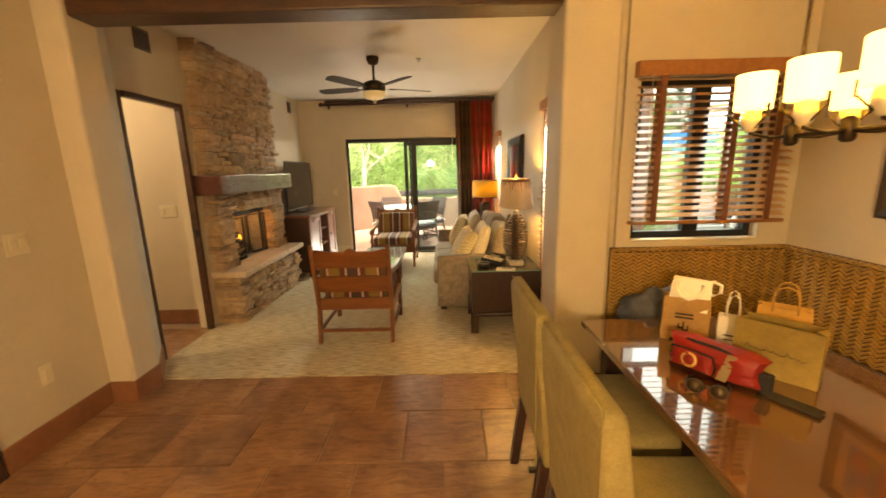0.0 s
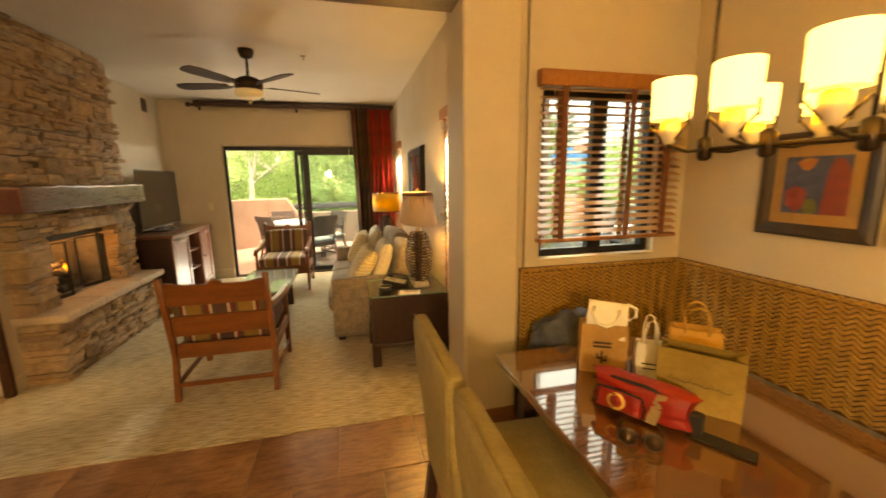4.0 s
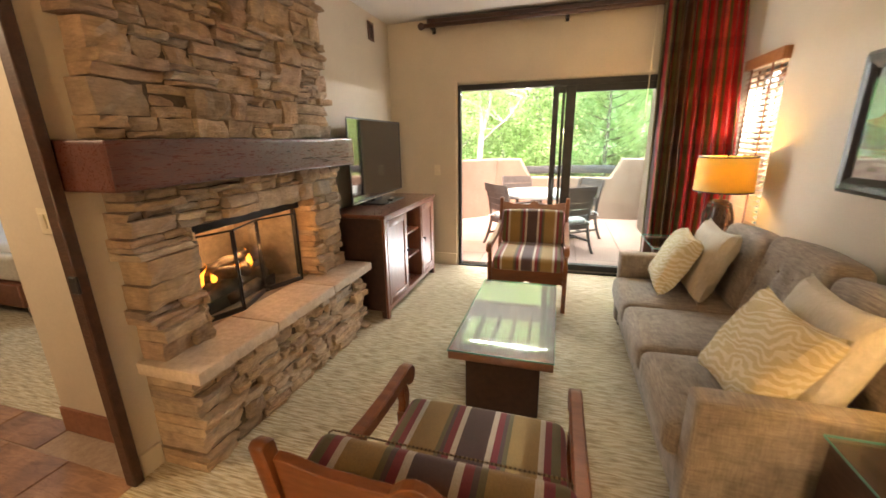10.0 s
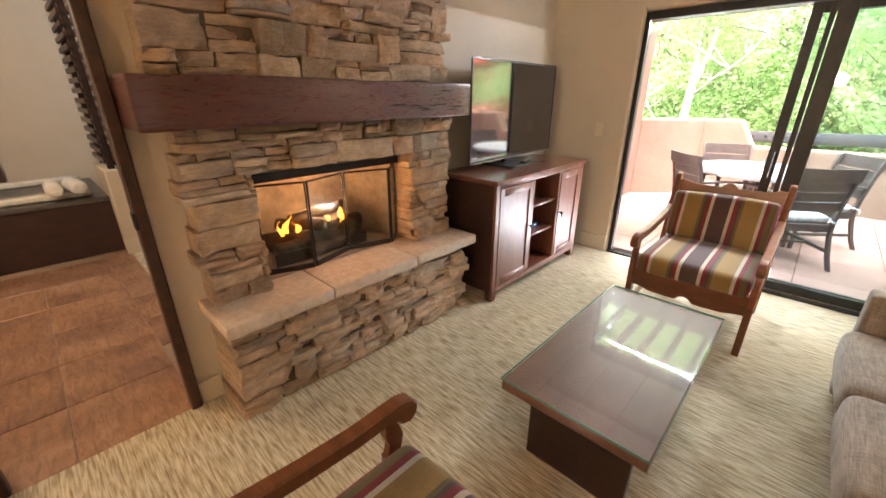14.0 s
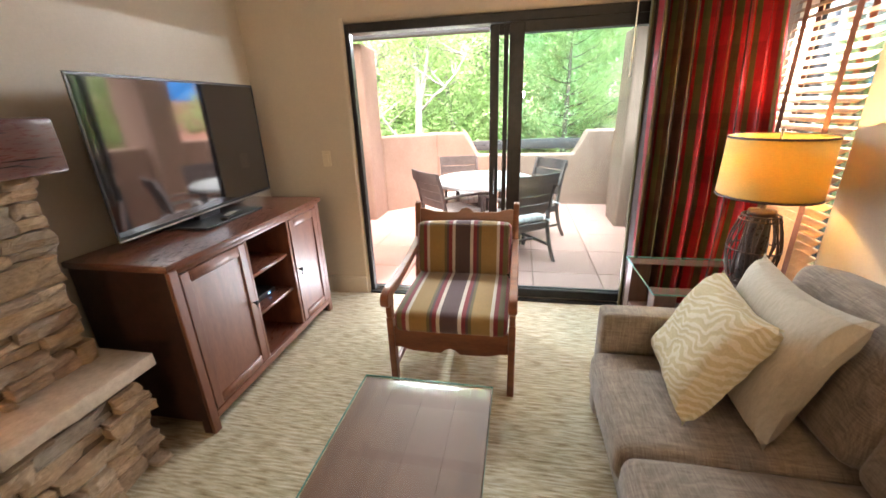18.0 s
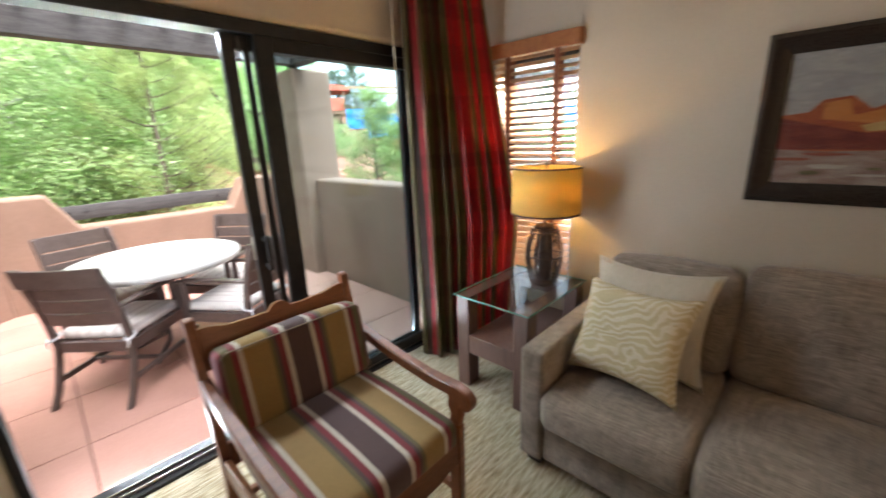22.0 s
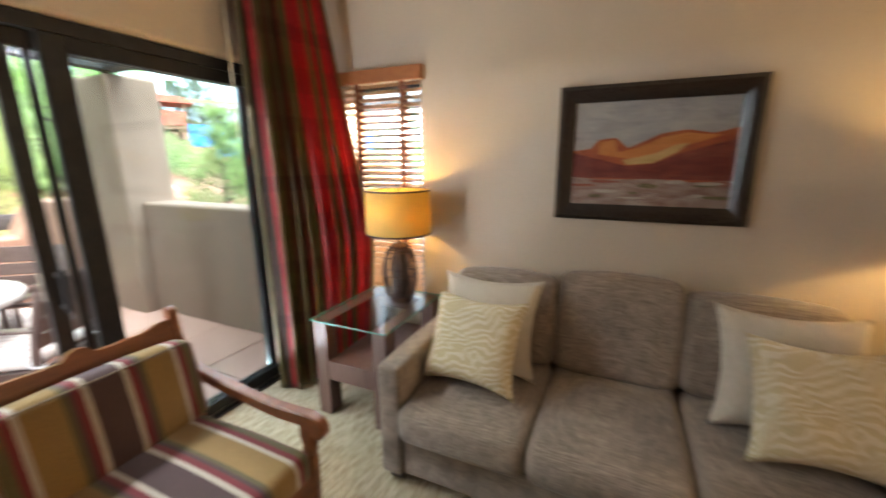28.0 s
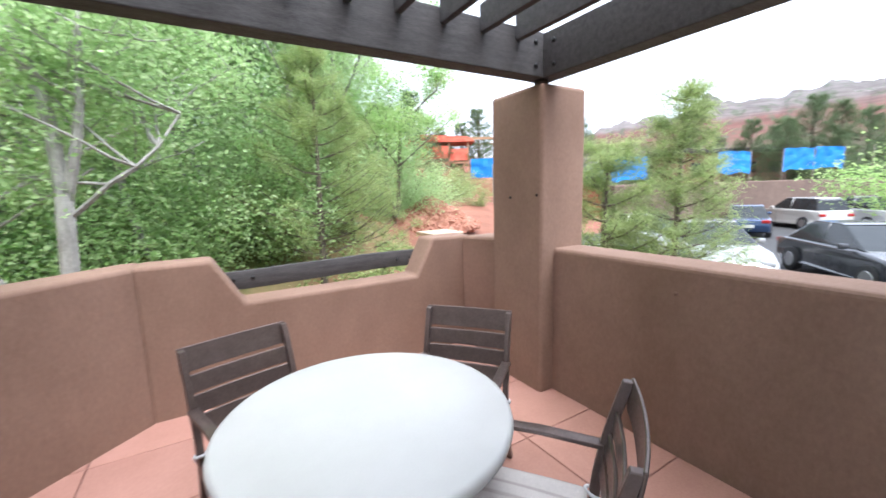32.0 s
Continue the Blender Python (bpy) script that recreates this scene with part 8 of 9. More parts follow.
for k in range(14):
    x = 17.8 + 3.1 * k
    y = 31.3 - 0.39 * (x - 17.8)
    part("fence_post", lathe([(0.035, GZ + 1.0), (0.035, GZ + 4.55 + 0.1 * k)], 8, (x, y)), brushed, fence)
    if k in (0, 3, 6, 8, 9, 12):
        bm = bx(x + 0.06, x + 3.04, -0.02, 0.02, 4.1, 6.0, 0)
        bmesh.ops.subdivide_edges(bm, edges=bm.edges[:], cuts=6, use_grid_fill=True)
        for v in bm.verts:
            v.co.z += 0.35 * noise.noise((v.co.x, v.co.z, k)) * (1 if v.co.z < 5 else 0.3)
            v.co.y += y - 0.39 * (v.co.x - x) + 0.15 * noise.noise((v.co.x * 1.5, v.co.z * 1.5, k + 9))
        part("tarpaulin", moved(bm, Matrix.Translation((0, 0, GZ - 1.4 + 0.1 * k))), tarp_mat, fence, "sagging blue tarpaulin")
hoard = thing("tarp_fence", "bright blue tarpaulin on boarding beside the building frame", "fence")
(hx, hy), (kx, ky) = (-1.3 + 37 * math.sin(radians(35.2)), 7.2 + 37 * math.cos(radians(35.2))), (-1.3 + 37 * math.sin(radians(39.5)), 7.2 + 37 * math.cos(radians(39.5)))
for t in (0.0, 0.5, 1.0):
    part("fence_post", lathe([(0.05, 0.0), (0.05, 4.5)], 8, (hx + (kx - hx) * t, hy + (ky - hy) * t)), stud, hoard)
span, turn = math.hypot(kx - hx, ky - hy), math.degrees(math.atan2(ky - hy, kx - hx))
bm = bx(0.05, span - 0.05, -0.03, 0.0, 2.7, 4.45, 0)
bmesh.ops.subdivide_edges(bm, edges=bm.edges[:], cuts=6, use_grid_fill=True)
for v in bm.verts:
    v.co.y += 0.12 * noise.noise((v.co.x * 1.5, v.co.z * 1.5, 31)) - 0.1
part("tarpaulin", moved(bm, pose(hx, hy, 0, 0, 0, turn)), tarp_mat, hoard, "bright blue tarpaulin")
for k in range(4):
    part("board", moved(bx(0, span, -0.03, 0.03, 0.5 + 0.52 * k, 0.98 + 0.52 * k, 0.01), pose(hx, hy, 0, 0, 0, turn)), stud, hoard)
site = thing("building_frame", "unfinished timber building frame with red netting", "building site", pose(17.2, 44.2, 2.1, 0, 0, -28))
for i in range(4):
    for z in (0, 2.4):
        part("stud", bx(i * 2.0, i * 2.0 + 0.14, 0, 0.14, z, z + 2.3, 0), stud, site)
        part("stud", bx(i * 2.0, i * 2.0 + 0.14, 5, 5.14, z, z + 2.3, 0), stud, site)
for z in (2.3, 4.7):
    part("joist", bx(-0.5, 12.6, 0, 0.16, z, z + 0.22, 0), stud, site)
    part("joist", bx(-0.5, 12.6, 5, 5.16, z, z + 0.22, 0), stud, site)
for k in range(3):
    part("brace", tube([(2 * k, -0.05, 0.1), (2 * k + 1.9, -0.05, 2.5)], 0.06, 5), stud, site)
    part("netting", bx(2 * k + 0.15, 2 * k + 1.98, -0.12, -0.08, 2.6 + 0.25 * (k % 2), 4.4 - 0.3 * (k % 3), 0), net_mat, site, "red netting panel")
part("netting", prism([(-1, 4.5), (6.8, 4.5), (6, 5.0), (1.2, 5.3)], -0.2, 4.0, "y"), net_mat, site, "red netting roof")
part("scaffold", merged(*[tube([(-1.2, y, 0), (-1.2, y, 6.5)], 0.05, 5) for y in (0, 2, 4)], *[tube([(-1.2, 0, z), (-1.2, 4, z)], 0.05, 5) for z in (1.5, 3.5, 5.5)]), stud, site)


# ---- trees ----
def grow(rr, base, direction, length, r, depth, out, tips, bend=0.25, split=3, shrink=0.68):
    pts, rad = [Vector(base)], [r]
    d = Vector(direction).normalized()
    n = 5
    for k in range(n):
        d = (d + Vector((rr.uniform(-1, 1), rr.uniform(-1, 1), rr.uniform(-0.4, 0.9))) * bend * 0.5).normalized()
        pts.append(pts[-1] + d * length / n)
        rad.append(r * (1 - 0.45 * (k + 1) / n))
    out.append((pts, rad))
    if depth == 0:
        tips.extend(pts[1:])
        return
    if depth == 1:
        tips.extend(pts[3:])
    for k in range(split):
        at = pts[rr.randint(2, n)]
        a = rr.uniform(0, 2 * math.pi)
        side = Vector((math.cos(a), math.sin(a), rr.uniform(0.05, 0.7)))
        grow(rr, at, (d * 0.6 + side).normalized(), length * shrink * rr.uniform(0.8, 1.15), rad[-1] * 0.72, depth - 1, out, tips, bend, split, shrink)


def leaves_mesh(name, rr, tips, per, spread, size, material, needle=False, droop=0.2):
    verts, faces = [], []
    for t in tips:
        for k in range(per):
            c = t + Vector((rr.gauss(0, spread), rr.gauss(0, spread), rr.gauss(0, spread * 0.75) - droop * spread))
            s = size * rr.uniform(0.6, 1.3)
            a, b, g = rr.uniform(0, 6.28), rr.uniform(-0.9, 0.9), rr.uniform(0, 6.28)
            m = Euler((b, g * 0.15, a)).to_matrix()
            n = len(verts)
            if needle:
                q = [(-s * 0.055, 0, 0), (s * 0.055, 0, 0), (0, s * 1.3, s * 0.35)]
                verts += [c + m @ Vector(p) for p in q]
                faces.append((n, n + 1, n + 2))
            else:
                q = [(0, -s * 0.6, 0), (s * 0.42, 0, s * 0.08), (0, s * 0.6, 0), (-s * 0.42, 0, s * 0.08)]
                verts += [c + m @ Vector(p) for p in q]
                faces.append((n, n + 1, n + 2, n + 3))
    me = bpy.data.meshes.new(name)
    me.from_pydata(verts, [], faces)
    me.materials.append(material)
    return me


def wood_of(out, least=0.006, n=7):
    bms = [tube(p, [max(least, q) for q in r], n if r[0] > 0.03 else 4) for p, r in out]
    return merged(*bms)


def broadleaf(seed, height, r, per, spread, size, leaf, bark, label, stems=1, depth=3, split=3, name="tree"):
    rr = random.Random(seed)
    out, tips = [], []
    for s in range(stems):
        lean = Vector((rr.uniform(-0.25, 0.25), rr.uniform(-0.25, 0.25), 1))
        grow(rr, (0.12 * s, 0.1 * s, 0), lean, height * 0.55, r, depth, out, tips, 0.3, split, 0.66)
    t = thing(name, label, "tree", Matrix(), "trees round the patio")
    part("trunk", wood_of(out), bark, t)
    crown = new("crown", leaves_mesh("crown", rr, tips, per, spread, size, leaf))
    crown.parent = t
    return t


def conifer(seed, height, r, leaf, bark, label, per=15, name="pine_tree", spread=0.36):
    rr = random.Random(seed)
    out = [([Vector((0.05 * math.sin(z * 2), 0.04 * math.cos(z * 1.7), height * z)) for z in [k / 8 for k in range(9)]], [r * (1 - 0.9 * k / 8) + 0.008 for k in range(9)])]
    tips = []
    z = 0.7
    while z < height - 0.15:
        reach = (height - z) * spread + 0.22
        for k in range(5):
            a = rr.uniform(0, 6.28)
            pts = [Vector((0, 0, z))]
            for i in range(1, 5):
                f = i / 4
                pts.append(Vector((math.cos(a) * reach * f * rr.uniform(0.85, 1.1), math.sin(a) * reach * f, z + reach * (0.35 * f * f + 0.12 * f))))
            out.append((pts, [0.018, 0.014, 0.011, 0.008, 0.006]))
            tips.extend(pts[2:])
            for i in (2, 3, 4):
                tips.append(pts[i] + Vector((rr.uniform(-0.14, 0.14), rr.uniform(-0.14, 0.14), 0.08)))
        z += rr.uniform(0.20, 0.32)
    tips.append(Vector((0, 0, height)))
    t = thing(name, label, "tree", Matrix(), "trees round the patio")
    part("trunk", wood_of(out), bark, t)
    crown = new("crown", leaves_mesh("crown", rr, tips, int(per * 1.5), 0.085, 0.115, leaf, True))
    crown.parent = t
    return t


def put(t, x, y, turn=0, dz=0.0):
    t.matrix_basis = pose(x, y, rise(x, y) - 0.05 + dz, 0, 0, turn)
    return t


def again(t, x, y, turn, dz=0.0):
    return copy_thing(t, pose(x, y, rise(x, y) - 0.05 + dz, 0, 0, turn))


def aim(heading, d):
    """A place d metres from the patio door, at degrees to the right of straight ahead."""
    return -1.3 + d * math.sin(radians(heading)), 7.2 + d * math.cos(radians(heading))


aspen = put(broadleaf(11, 8.0, 0.095, 80, 0.25, 0.052, aspen_leaf, pale_bark, "pale-barked cottonwood with bright green leaves", 1, 3, 4), *aim(-19, 9.0), 20)
aspen2 = put(broadleaf(23, 7.0, 0.085, 60, 0.25, 0.057, aspen_leaf, pale_bark, "slim pale cottonwood in full leaf", 1, 3, 4), *aim(-28, 7.5), 0)
elm = put(broadleaf(31, 6.0, 0.10, 64, 0.25, 0.062, oak_leaf, brown_bark, "yellow-green tree in new leaf", 2, 3, 3), *aim(24, 15.5), 0, 0.4)


def cottonwood(seed, label):
    """A forked pale trunk: one limb leans back to the west, one stands, a long bough reaches east."""
    rr = random.Random(seed)
    trunk = [(0.0, 0.0, 0.0), (-0.02, 0.0, 0.8), (0.01, 0.0, 1.6), (0.05, 0.0, 2.3), (0.07, 0.0, 2.62)]
    west = [(0.07, 0.0, 2.58), (0.06, 0.02, 2.95), (0.04, 0.05, 3.25), (-0.05, 0.08, 3.65), (-0.20, 0.15, 4.1), (-0.30, 0.3, 4.8)]
    upright = [(0.08, 0.0, 2.55), (0.15, -0.02, 2.80), (0.21, -0.03, 3.05), (0.26, -0.02, 3.35), (0.30, 0.05, 3.9), (0.42, 0.1, 4.7)]
    bough = [(0.06, 0.0, 2.40), (0.20, -0.04, 2.52), (0.36, -0.06, 2.68), (0.55, -0.05, 2.82), (0.72, 0.0, 3.0), (0.9, 0.1, 3.3)]
    low = [(0.0, 0.0, 1.4), (-0.25, 0.1, 1.75), (-0.6, 0.15, 2.2), (-0.95, 0.2, 2.8)]
    out, tips = [], []
    for pts, r0, r1 in ((trunk, 0.070, 0.060), (west, 0.058, 0.030), (upright, 0.046, 0.022), (bough, 0.024, 0.010), (low, 0.028, 0.012)):
        path = [Vector(p) for p in pts]
        out.append((path, [r0 + (r1 - r0) * k / (len(path) - 1) for k in range(len(path))]))
        if pts is trunk:
            continue
        for k in range(2, len(path)):
            for _ in range(2 if k < 4 else 3):
                a = rr.uniform(-0.4, 3.54) if rr.random() < 0.55 else rr.uniform(0, 6.28)
                grow(rr, path[k], (math.cos(a), math.sin(a), rr.uniform(0.1, 0.9)), rr.uniform(0.7, 1.2), 0.014, 1, out, tips, 0.35, 3, 0.6)
    t = thing("tree", label, "tree", Matrix(), "trees round the patio")
    part("trunk", wood_of(out), pale_bark, t)
    crown = new("crown", leaves_mesh("crown", rr, tips, 34, 0.17, 0.040, aspen_leaf))
    crown.parent = t
    return t


cottonwood(17, "forked pale-barked cottonwood beside the patio").matrix_basis = pose(-2.34, 11.42, rise(-2.34, 11.42) - 0.05)
for h, d, a, which, dz in ((-22, 9.5, 80, aspen, 0), (-4, 8.4, 140, aspen2, -0.3), (-1, 11.5, 200, aspen, -0.6), (-40, 9, 10, aspen2, 0), (-33, 12, 250, aspen, 0.5), (5, 13.5, 33, aspen2, -0.4), (9, 16.5, 100, aspen, -1.5), (15, 17.5, 60, aspen2, -1.2), (-16, 11, 33, aspen2, 0.6), (-25, 13, 290, aspen2, 1.0), (14, 21, 15, aspen, 1.4), (-13, 9.5, 222, aspen, -0.2), (10, 13, 260, aspen2, -0.2)):
    again(which, *aim(h, d), a, dz)
for h, d, a, s in ((-7, 11.5, 40, 1.45), (1, 12.5, 200, 1.5), (8, 13.5, 120, 1.5), (14, 15, 280, 1.35)):
    x, y = aim(h, d)
    copy_thing(aspen2, pose(x, y, rise(x, y) - 0.05, 0, 0, a) @ Matrix.Scale(s, 4))
for h, d, a in ((19, 19, 70), (-27, 16, 10), (20, 27, 33)):
    again(elm, *aim(h, d), a, -2.0 if h > 70 else -0.8)
pine = put(conifer(41, 4.9, 0.075, pine_leaf, brown_bark, "young grey-green pine beside the patio", 30), *aim(13.3, 8.6), 0)
pine2 = put(conifer(47, 4.4, 0.06, pine_leaf, brown_bark, "bushy young pine beside the car park", 26, "pine_tree", 0.23), *aim(61.8, 7.8), 0)
again(pine, *aim(53.5, 7.2), 40, -1.4)
again(pine2, *aim(45.5, 8.3), 100, -0.5)
again(pine2, *aim(8.5, 10.5), 200, -1.8)
again(pine, *aim(18, 10.5), 160, -1.6)
juniper = put(conifer(53, 5.5, 0.12, dark_leaf, brown_bark, "dark juniper on the slope", 34, "juniper_tree"), *aim(31, 42), 0, 1.5)
for k, (h, d, dz) in enumerate(((34, 46, 2.5), (36.5, 44, 2.5), (27, 40, 1), (22, 38, 1), (16, 36, 0.5), (10, 40, 1), (4, 38, 0.5), (-4, 36, 0.5), (-12, 34, 0), (-22, 36, 0), (-32, 34, 0), (-45, 34, 0), (63, 62, 2.2), (69, 58, 5.5), (74, 60, 7.5), (72, 56, 6.0), (76, 58, 6.5), (78, 64, 2.4), (82, 56, 2.2), (50, 60, 2), (60, 66, 2), (66, 70, 2.5), (71.5, 66, 2.5), (76, 70, 2.5), (80, 68, 2.2), (56, 64, 2))):
    x, y = aim(h, d)
    copy_thing(juniper, pose(x, y, rise(x, y) - 0.3 + dz * 0.4, 0, 0, 37 * k) @ Matrix.Scale(1.3 + 0.5 * ((k * 7) % 5) / 4, 4))


def shrub(seed, r, h, count, size, leaf, label, spread=0.17):
    rr = random.Random(seed)
    tips = []
    out = []
    for k in range(14):
        a, e = rr.uniform(0, 6.28), rr.uniform(0.3, 1.4)
        p = [Vector((0, 0, 0))]
        for i in range(1, 5):
            f = i / 4
            p.append(Vector((math.cos(a) * r * f * math.cos(e) + rr.uniform(-0.06, 0.06), math.sin(a) * r * f * math.cos(e), h * f * math.sin(e))))
        out.append((p, [0.016, 0.012, 0.009, 0.007, 0.005]))
        tips += p[1:]
    t = thing("shrub", label, "shrub", Matrix(), "shrubs below the patio")
    part("branching", wood_of(out, 0.004), brown_bark, t)
    c = new("foliage", leaves_mesh("foliage", rr, tips, count, spread, size, leaf))
    c.parent = t
    return t


copy_thing(elm, pose(*aim(89.5, 6.6), -0.6, 0, 0, 100) @ Matrix.Scale(0.52, 4))
bush = put(shrub(61, 1.3, 1.5, 60, 0.07, oak_leaf, "leafy yellow-green shrub below the patio"), *aim(-5, 6.0))
bush2 = put(shrub(67, 1.5, 1.3, 60, 0.065, pine_leaf, "grey-green desert shrub below the patio"), *aim(20, 8.0))
thicket = put(shrub(63, 2.7, 3.3, 170, 0.072, aspen_leaf, "tall leafy thicket on the bank below the patio", 0.36), *aim(-6, 10.5))
rr = random.Random(71)
for k in range(32):
    h, d = rr.uniform(-48, 34), rr.uniform(6, 20)
    again(bush if k % 3 else bush2, *aim(h, d), rr.uniform(0, 360), rr.uniform(-0.2, 0.1))
for h, d, s in ((-20, 8.5, 1.7), (-15, 9.5, 2.0), (-9, 8.6, 1.7), (-1, 9.2, 1.9), (3, 11, 2.4), (7, 10, 1.9), (10, 12.5, 2.6), (-12, 12.5, 2.6), (-3, 14, 3.0), (5, 15, 3.2), (14, 14.5, 2.4), (9, 18, 3.6), (17, 17, 2.6), (-24, 11, 2.6), (-32, 10, 2.4), (0, 18, 3.6), (22, 19, 2.6), (24.5, 17, 2.0), (21, 15.5, 1.9), (26, 20, 2.2)):
    x, y = aim(h, d)
    copy_thing(thicket, pose(x, y, rise(x, y) - 0.1, 0, 0, 53 * d) @ Matrix.Scale(s * 0.46, 4))
for h, d in ((42, 15), (46, 17), (50, 11)):
    again(bush2, *aim(h, d), 30 * d, -0.6)

sage = put(shrub(68, 1.5, 1.4, 60, 0.06, pine_leaf, "rounded grey-green sage on the red slope"), *aim(29.5, 24))
for h, d, s in ((27.5, 22, 1.2), (30.5, 26, 1.5), (28.5, 28, 1.8), (32.5, 30, 1.6), (34.5, 33, 1.7), (36.5, 27, 0.9)):
    x, y = aim(h, d)
    copy_thing(sage, pose(x, y, rise(x, y) - 0.1, 0, 0, 41 * d) @ Matrix.Scale(s, 4))
oak = put(shrub(73, 3.4, 3.4, 150, 0.13, dark_leaf, "round dark green oak beyond the car park", 0.5), *aim(74.3, 58), 0, 1.6)
for h, d, s, dz in ((72.5, 60, 0.9, 1.2), (76, 62, 1.1, 1.6), (70, 56, 0.75, 0.6), (66.5, 60, 0.8, 0.8), (62, 62, 0.9, 0.8), (57, 58, 0.8, 0.4), (79, 58, 0.9, 1.0)):
    x, y = aim(h, d)
    copy_thing(oak, pose(x, y, rise(x, y) + dz, 0, 0, 67 * h) @ Matrix.Scale(s, 4))

# ---- parked cars ----
tyre_mat = surface("black_tyre_rubber", (0.012, 0.012, 0.012), (0.02, 0.02, 0.02), 20, 0.85)
rim_mat = surface("grey_alloy", (0.35, 0.35, 0.36), (0.45, 0.45, 0.46), 20, 0.35, metal=0.8)
car_glass = surface("dark_car_glass", (0.015, 0.02, 0.022), (0.03, 0.035, 0.038), 3, 0.08, bump=0)
lamp_red = surface("red_tail_lens", (0.30, 0.01, 0.01), (0.42, 0.02, 0.015), 20, 0.2, bump=0)
lamp_clear = surface("clear_head_lens", (0.55, 0.57, 0.6), (0.65, 0.67, 0.7), 20, 0.12, bump=0)


def car(label, color, m, tall=False, metal=0.3):
    """Nose towards +x."""
    body_mat = surface("car_paint_" + label.split()[0], tuple(c * 0.9 for c in color), color, 0.8, 0.22, bump=0, metal=metal, coat=0.8, wear=0.02)
    c = thing("parked_car", label, "car", m, "parked cars")
    hgt, belt = (1.62, 1.02) if tall else (1.44, 0.92)
    side = [(-2.25, 0.32), (-2.32, 0.55), (-2.28, 0.86 if not tall else 1.0), (-1.7, belt), (0.95, belt), (1.75, belt - 0.10), (2.22, belt - 0.27), (2.34, 0.52), (2.28, 0.30), (1.75, 0.22), (-1.8, 0.22)]
    bm = prism(side, -0.88, 0.88, "y", 0.07, 3)
    for v in bm.verts:
        t = max(0, (abs(v.co.x) - 1.5) / 0.85)
        v.co.y *= 1 - 0.13 * t * t
        v.co.y *= 1 - 0.07 * max(0, v.co.z - 0.6)
    part("car_body", bm, body_mat, c)
    roof0, roof1 = (-1.95, 0.25) if tall else (-1.15, 0.15)
    cab = [(-2.12 if tall else -1.85, belt - 0.03), (roof0, hgt - 0.06), (roof0 + 0.25, hgt), (roof1 - 0.2, hgt), (roof1, hgt - 0.04), (1.15, belt - 0.03)]
    bm = prism(cab, -0.78, 0.78, "y", 0.05, 2)
    for v in bm.verts:
        v.co.y *= 1 - 0.24 * max(0, v.co.z - belt) / (hgt - belt)
    part("window_band", bm, car_glass, c, "dark glass")
    bm = prism([(roof0 + 0.05, hgt - 0.035), (roof0 + 0.25, hgt + 0.012), (roof1 - 0.2, hgt + 0.012), (roof1 - 0.02, hgt - 0.02)], -0.60, 0.60, "y", 0.015, 2)
    part("roof", bm, body_mat, c)
    for x, wy in ((-1.38, 0.80), (-1.38, -0.80), (1.42, 0.80), (1.42, -0.80)):
        w = part("wheel", moved(lathe([(0.20, -0.10), (0.315, -0.105), (0.33, -0.06), (0.33, 0.06), (0.315, 0.105), (0.20, 0.10)], 24), pose(x, wy, 0.33, 90)), tyre_mat, c)
        part("rim", moved(lathe([(0.19, -0.112), (0.205, -0.106), (0.205, 0.106), (0.19, 0.112)], 20), pose(x, wy, 0.33, 90)), rim_mat, w)
    for s in (-1, 1):
        part("pillar", tube([(-0.35, s * 0.755, belt - 0.02), (-0.35, s * 0.60, hgt - 0.01)], 0.03, 6), body_mat, c)
        part("headlight", moved(bx(-0.16, 0.14, -0.14, 0.14, -0.06, 0.06, 0.03, 2), pose(2.17, s * 0.60, 0.63, 0, 0, -s * 20)), lamp_clear, c)
        part("tail_light", moved(bx(-0.06, 0.08, -0.15, 0.15, -0.07, 0.07, 0.02, 2), pose(-2.27, s * 0.62, 0.78)), lamp_red, c)
        part("wing_mirror", bx(0.68, 0.82, s * 0.95 - 0.10, s * 0.95 + 0.08, belt + 0.0, belt + 0.13, 0.03, 2), body_mat, c)
        part("door_seam", tube([(0.55, s * 0.866, 0.32), (0.55, s * 0.862, belt - 0.05)], 0.006, 4), tyre_mat, c)
    part("grille", bx(2.29, 2.335, -0.42, 0.42, 0.40, 0.56, 0.02, 2), tyre_mat, c)
    part("number_plate", bx(-2.34, -2.315, -0.22, 0.22, 0.50, 0.62, 0.005), line_mat, c)
    return c


CZ = GZ + 0.021
cx, cy = aim(65.6, 13.6)
car("silver sedan parked nose in on the asphalt", (0.36, 0.365, 0.365), pose(cx, cy, CZ, 0, 0, -140))
cx, cy = aim(78.8, 14.0)
car("charcoal sedan parked on the asphalt", (0.045, 0.048, 0.055), pose(cx, cy, CZ, 0, 0, -136))
cx, cy = aim(68.9, 24.3)
car("blue sedan parked on the asphalt", (0.03, 0.06, 0.14), pose(cx, cy, CZ, 0, 0, 24))
cx, cy = aim(73.6, 29.0)
car("white estate car parked on the asphalt", (0.52, 0.51, 0.48), pose(cx, cy, CZ, 0, 0, 52), True, 0.0)
cx, cy = aim(78.2, 30.0)
car("pale grey estate car parked on the asphalt", (0.45, 0.45, 0.44), pose(cx, cy, CZ, 0, 0, 50), True, 0.0)
cx, cy = aim(59, 16.5)
car("pearl sedan parked behind the pine", (0.62, 0.62, 0.6), pose(cx, cy, CZ, 0, 0, -118))

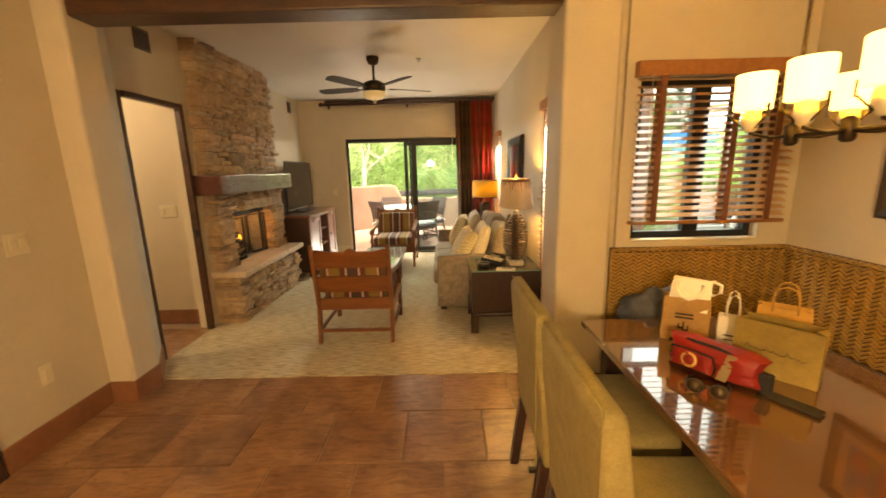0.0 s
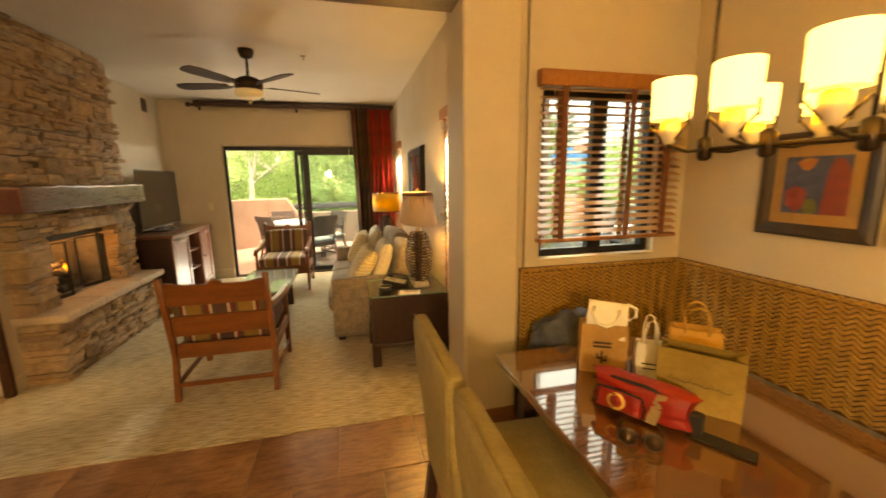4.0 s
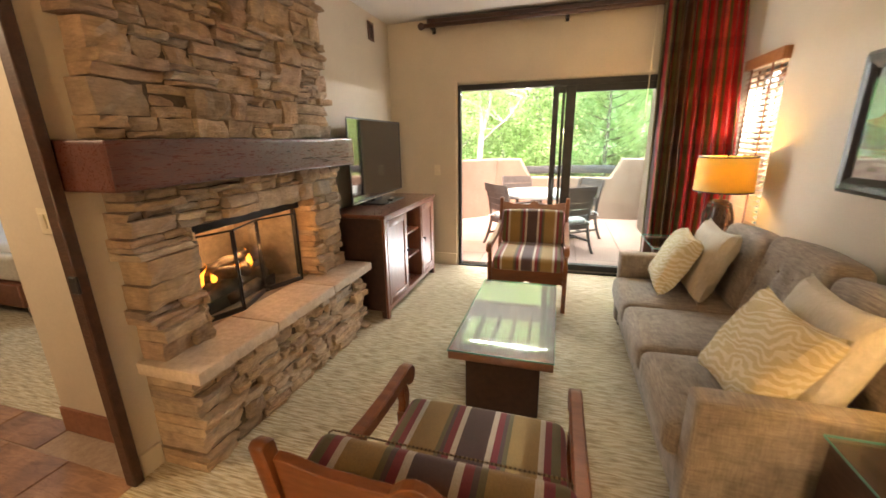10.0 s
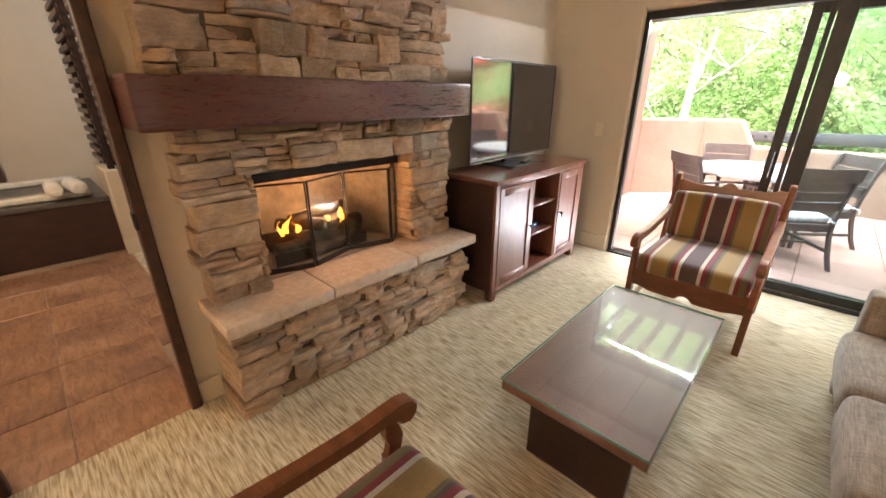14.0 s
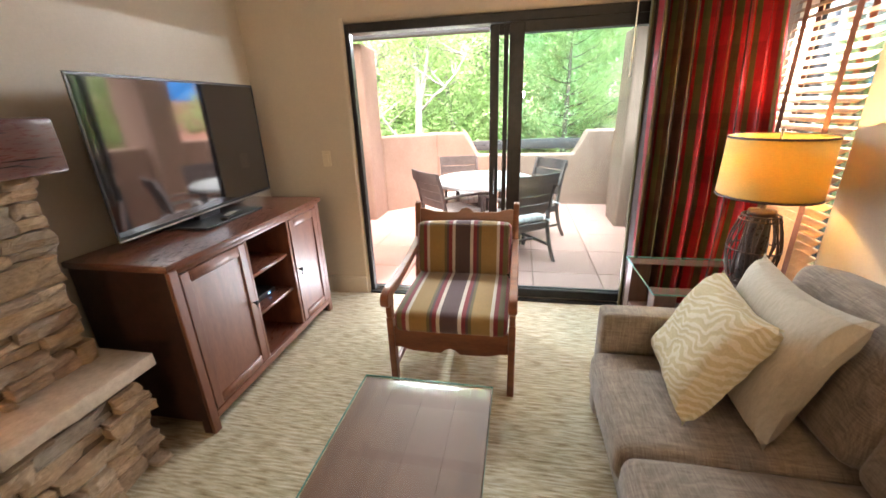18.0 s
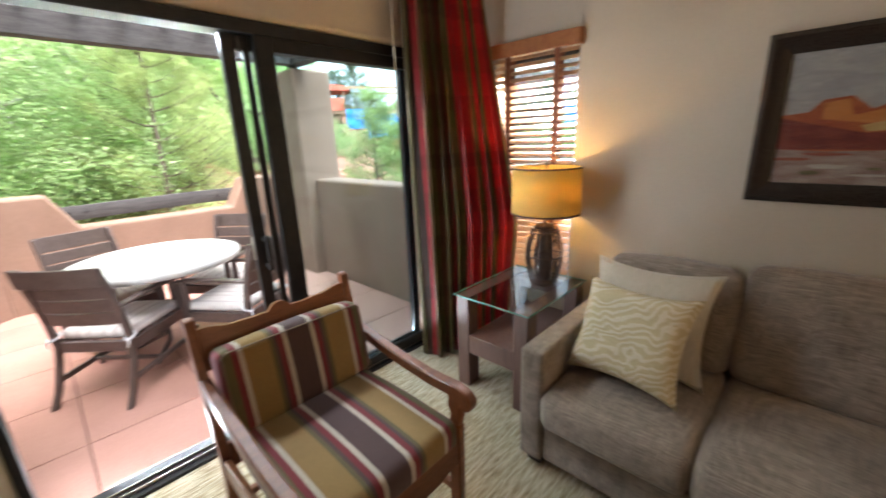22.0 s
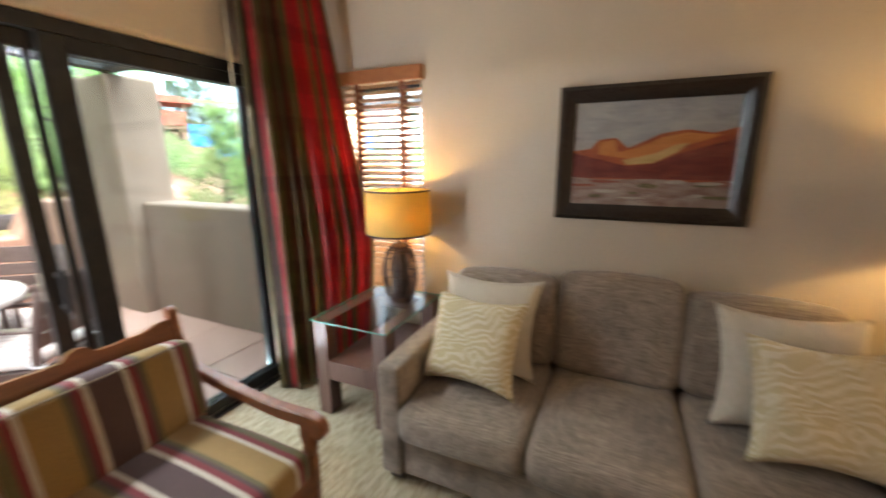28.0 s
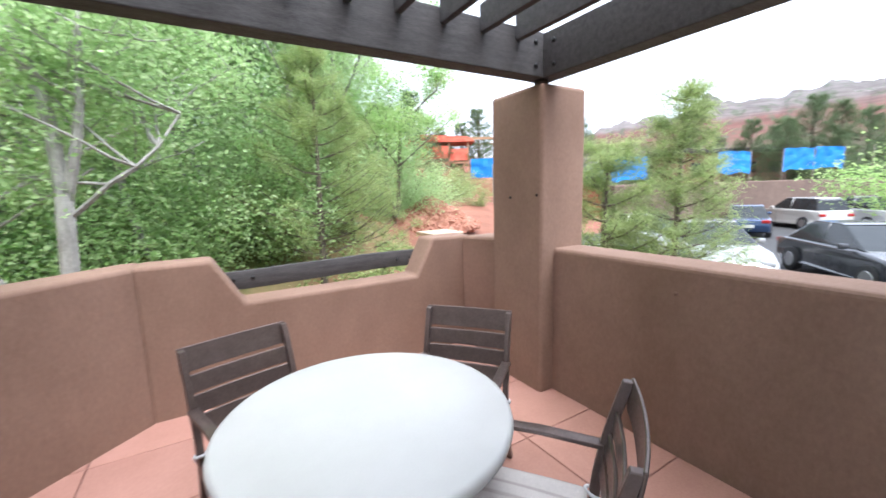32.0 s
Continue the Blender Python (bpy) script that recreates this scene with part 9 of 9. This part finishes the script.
# ---- distance: far house and red rock mesa ----
house = thing("far_building", "low dark-roofed building on the terrace", "house", pose(*aim(66, 62), GZ + 2.5, 0, 0, -30))
part("wall", bx(-7, 7, -3, 3, 0, 3.6, 0.05), stucco, house)
part("roof", bx(-7.8, 7.8, -3.8, 3.8, 3.6, 4.1, 0.05), pergola_wood, house)
for k in range(4):
    part("window", bx(-5.5 + 3.2 * k, -3.9 + 3.2 * k, -3.05, -2.95, 1.2, 2.5, 0.02), car_glass, house)


def mesa_material():
    m, nt, b = start("banded_red_rock")
    tc = nt.nodes.new("ShaderNodeTexCoord")
    sep = nt.nodes.new("ShaderNodeSeparateXYZ")
    nt.links.new(tc.outputs["Object"], sep.inputs[0])
    n1 = grain(nt, coords(nt, (0.012, 0.012, 0.012)), 1.0, 6, 0.65)
    n2 = grain(nt, coords(nt, (0.03, 0.03, 0.10)), 1.0, 6, 0.7)
    h = nt.nodes.new("ShaderNodeMath")
    h.operation, h.inputs[1].default_value = "DIVIDE", 215.0
    nt.links.new(sep.outputs[2], h.inputs[0])
    add = nt.nodes.new("ShaderNodeMath")
    add.operation = "MULTIPLY_ADD"
    nt.links.new(n1, add.inputs[0])
    add.inputs[1].default_value = 0.35
    nt.links.new(h.outputs[0], add.inputs[2])
    col = ramp(nt, add.outputs[0], [(0.25, (0.05, 0.08, 0.035)), (0.42, (0.11, 0.09, 0.06)), (0.52, (0.155, 0.075, 0.06)), (0.64, (0.16, 0.08, 0.066)), (0.72, (0.16, 0.142, 0.135)), (0.98, (0.135, 0.125, 0.122)), (1.0, (0.14, 0.16, 0.10))])
    col = blend(nt, 1.0, col, ramp(nt, n2, [(0.3, (0.62,) * 3), (0.65, (1.05,) * 3)]), "MULTIPLY")
    scrub = grain(nt, coords(nt, (0.07, 0.07, 0.07)), 1.0, 5, 0.7)
    col = blend(nt, ramp(nt, scrub, [(0.52, (0, 0, 0)), (0.6, (0.8,) * 3)]), col, (0.07, 0.09, 0.055))
    strata = grain(nt, coords(nt, (0.01, 0.01, 0.22)), 1.0, 4, 0.6)
    col = blend(nt, 1.0, col, ramp(nt, strata, [(0.35, (0.75, 0.7, 0.7)), (0.6, (1.05,) * 3)]), "MULTIPLY")
    nt.links.new(col, b.inputs["Base Color"])
    b.inputs["Roughness"].default_value = 1.0
    return m


def skyline(hd):
    """Height of the mesa's rim by heading."""
    rim = [(38, 90), (48, 120), (52.7, 141), (56, 157), (61.7, 159), (63.6, 180), (64.7, 204), (66, 180), (67.2, 169), (72, 178), (75, 180), (76.2, 188), (78.8, 171), (82, 165), (95, 150), (150, 150)]
    for (a, h), (c, k) in zip(rim, rim[1:]):
        if a <= hd <= c:
            return 0.84 * (h + (k - h) * (hd - a) / (c - a))
    return 150


verts, faces = [], []
NA, NR = 300, 12
for i in range(NA + 1):
    hd = 38 + 110 * i / NA
    top = skyline(hd) + 9 * noise.noise((hd * 0.5, 0, 1)) + 6 * noise.noise((hd * 1.7, 0, 2))
    for j in range(NR + 1):
        t = j / NR
        d = 640 + 260 * t
        prof = [0, 0.06, 0.13, 0.20, 0.30, 0.40, 0.44, 0.62, 0.66, 0.86, 0.90, 1.0, 0.98][j]
        x, y = aim(hd, d + 8 * noise.noise((hd * 0.5, t * 3, 5)))
        verts.append((x, y, -4 + top * prof + 5 * noise.noise((hd, t * 6, 7)) * t))
for i in range(NA):
    for j in range(NR):
        a = i * (NR + 1) + j
        faces.append((a, a + NR + 1, a + NR + 2, a + 1))
me = bpy.data.meshes.new("mesa")
me.from_pydata(verts, [], faces)
for p in me.polygons:
    p.use_smooth = True
me.materials.append(mesa_material())
tagged(new("backdrop_mesa", me), "banded red and white sandstone mesa", kind="structure")

# ---- floor tiles, piece by piece ----
tile_mesh = {}


def tile(parent, x0, x1, y0, y1, z, material, name, gap=0.0028, thick=0.02):
    w, d = x1 - x0 - 2 * gap, y1 - y0 - 2 * gap
    if w < 0.03 or d < 0.03:
        return
    key = (round(w, 3), round(d, 3), material.name)
    if key not in tile_mesh:
        bm = bx(0, w, 0, d, -thick, 0, 0.003)
        tile_mesh[key] = mesh_of(name, bm, material, False)
    piece(name, tile_mesh[key], parent, pose(x0 + gap, y0 + gap, z))


for r in range(11):
    y1 = 2.66 - 0.4445 * r
    y0 = y1 - 0.4445
    start_x = (-0.03 if r % 2 == 0 else -0.25) - 0.452 * 6
    for k in range(13):
        a, c = start_x + 0.452 * k, start_x + 0.452 * (k + 1)
        a, c = max(a, -2.28), min(c, 2.2)
        if c > a:
            tile(floor, a, c, max(y0, -2.3), y1, 0.0, terracotta, "tile")
for r in range(8):
    for k in range(7):
        x1 = -2.335 - 0.452 * k
        y1 = 3.63 - 0.452 * r
        if x1 - 0.452 < -5.19:
            continue
        tile(floor, x1 - 0.452, x1, max(0.5, y1 - 0.452), y1, 0.0, terracotta, "tile")
for k in range(5):
    tile(floor, -3.05 - 0.42 * (k + 1), -3.05 - 0.42 * k, 3.63, 3.82, 0.0, terracotta, "tile")
XS = [-3.0, -2.68, -2.09, -1.50, -0.91, -0.32, 0.27, 0.875]
YS = [7.25, 7.71, 8.32, 8.93, 9.54, 10.15, 10.52]
for a, c in zip(XS, XS[1:]):
    for s, e in zip(YS, YS[1:]):
        tile(patio, a, c, s, e, PZ, patio_tile, "paver", 0.004, 0.03)
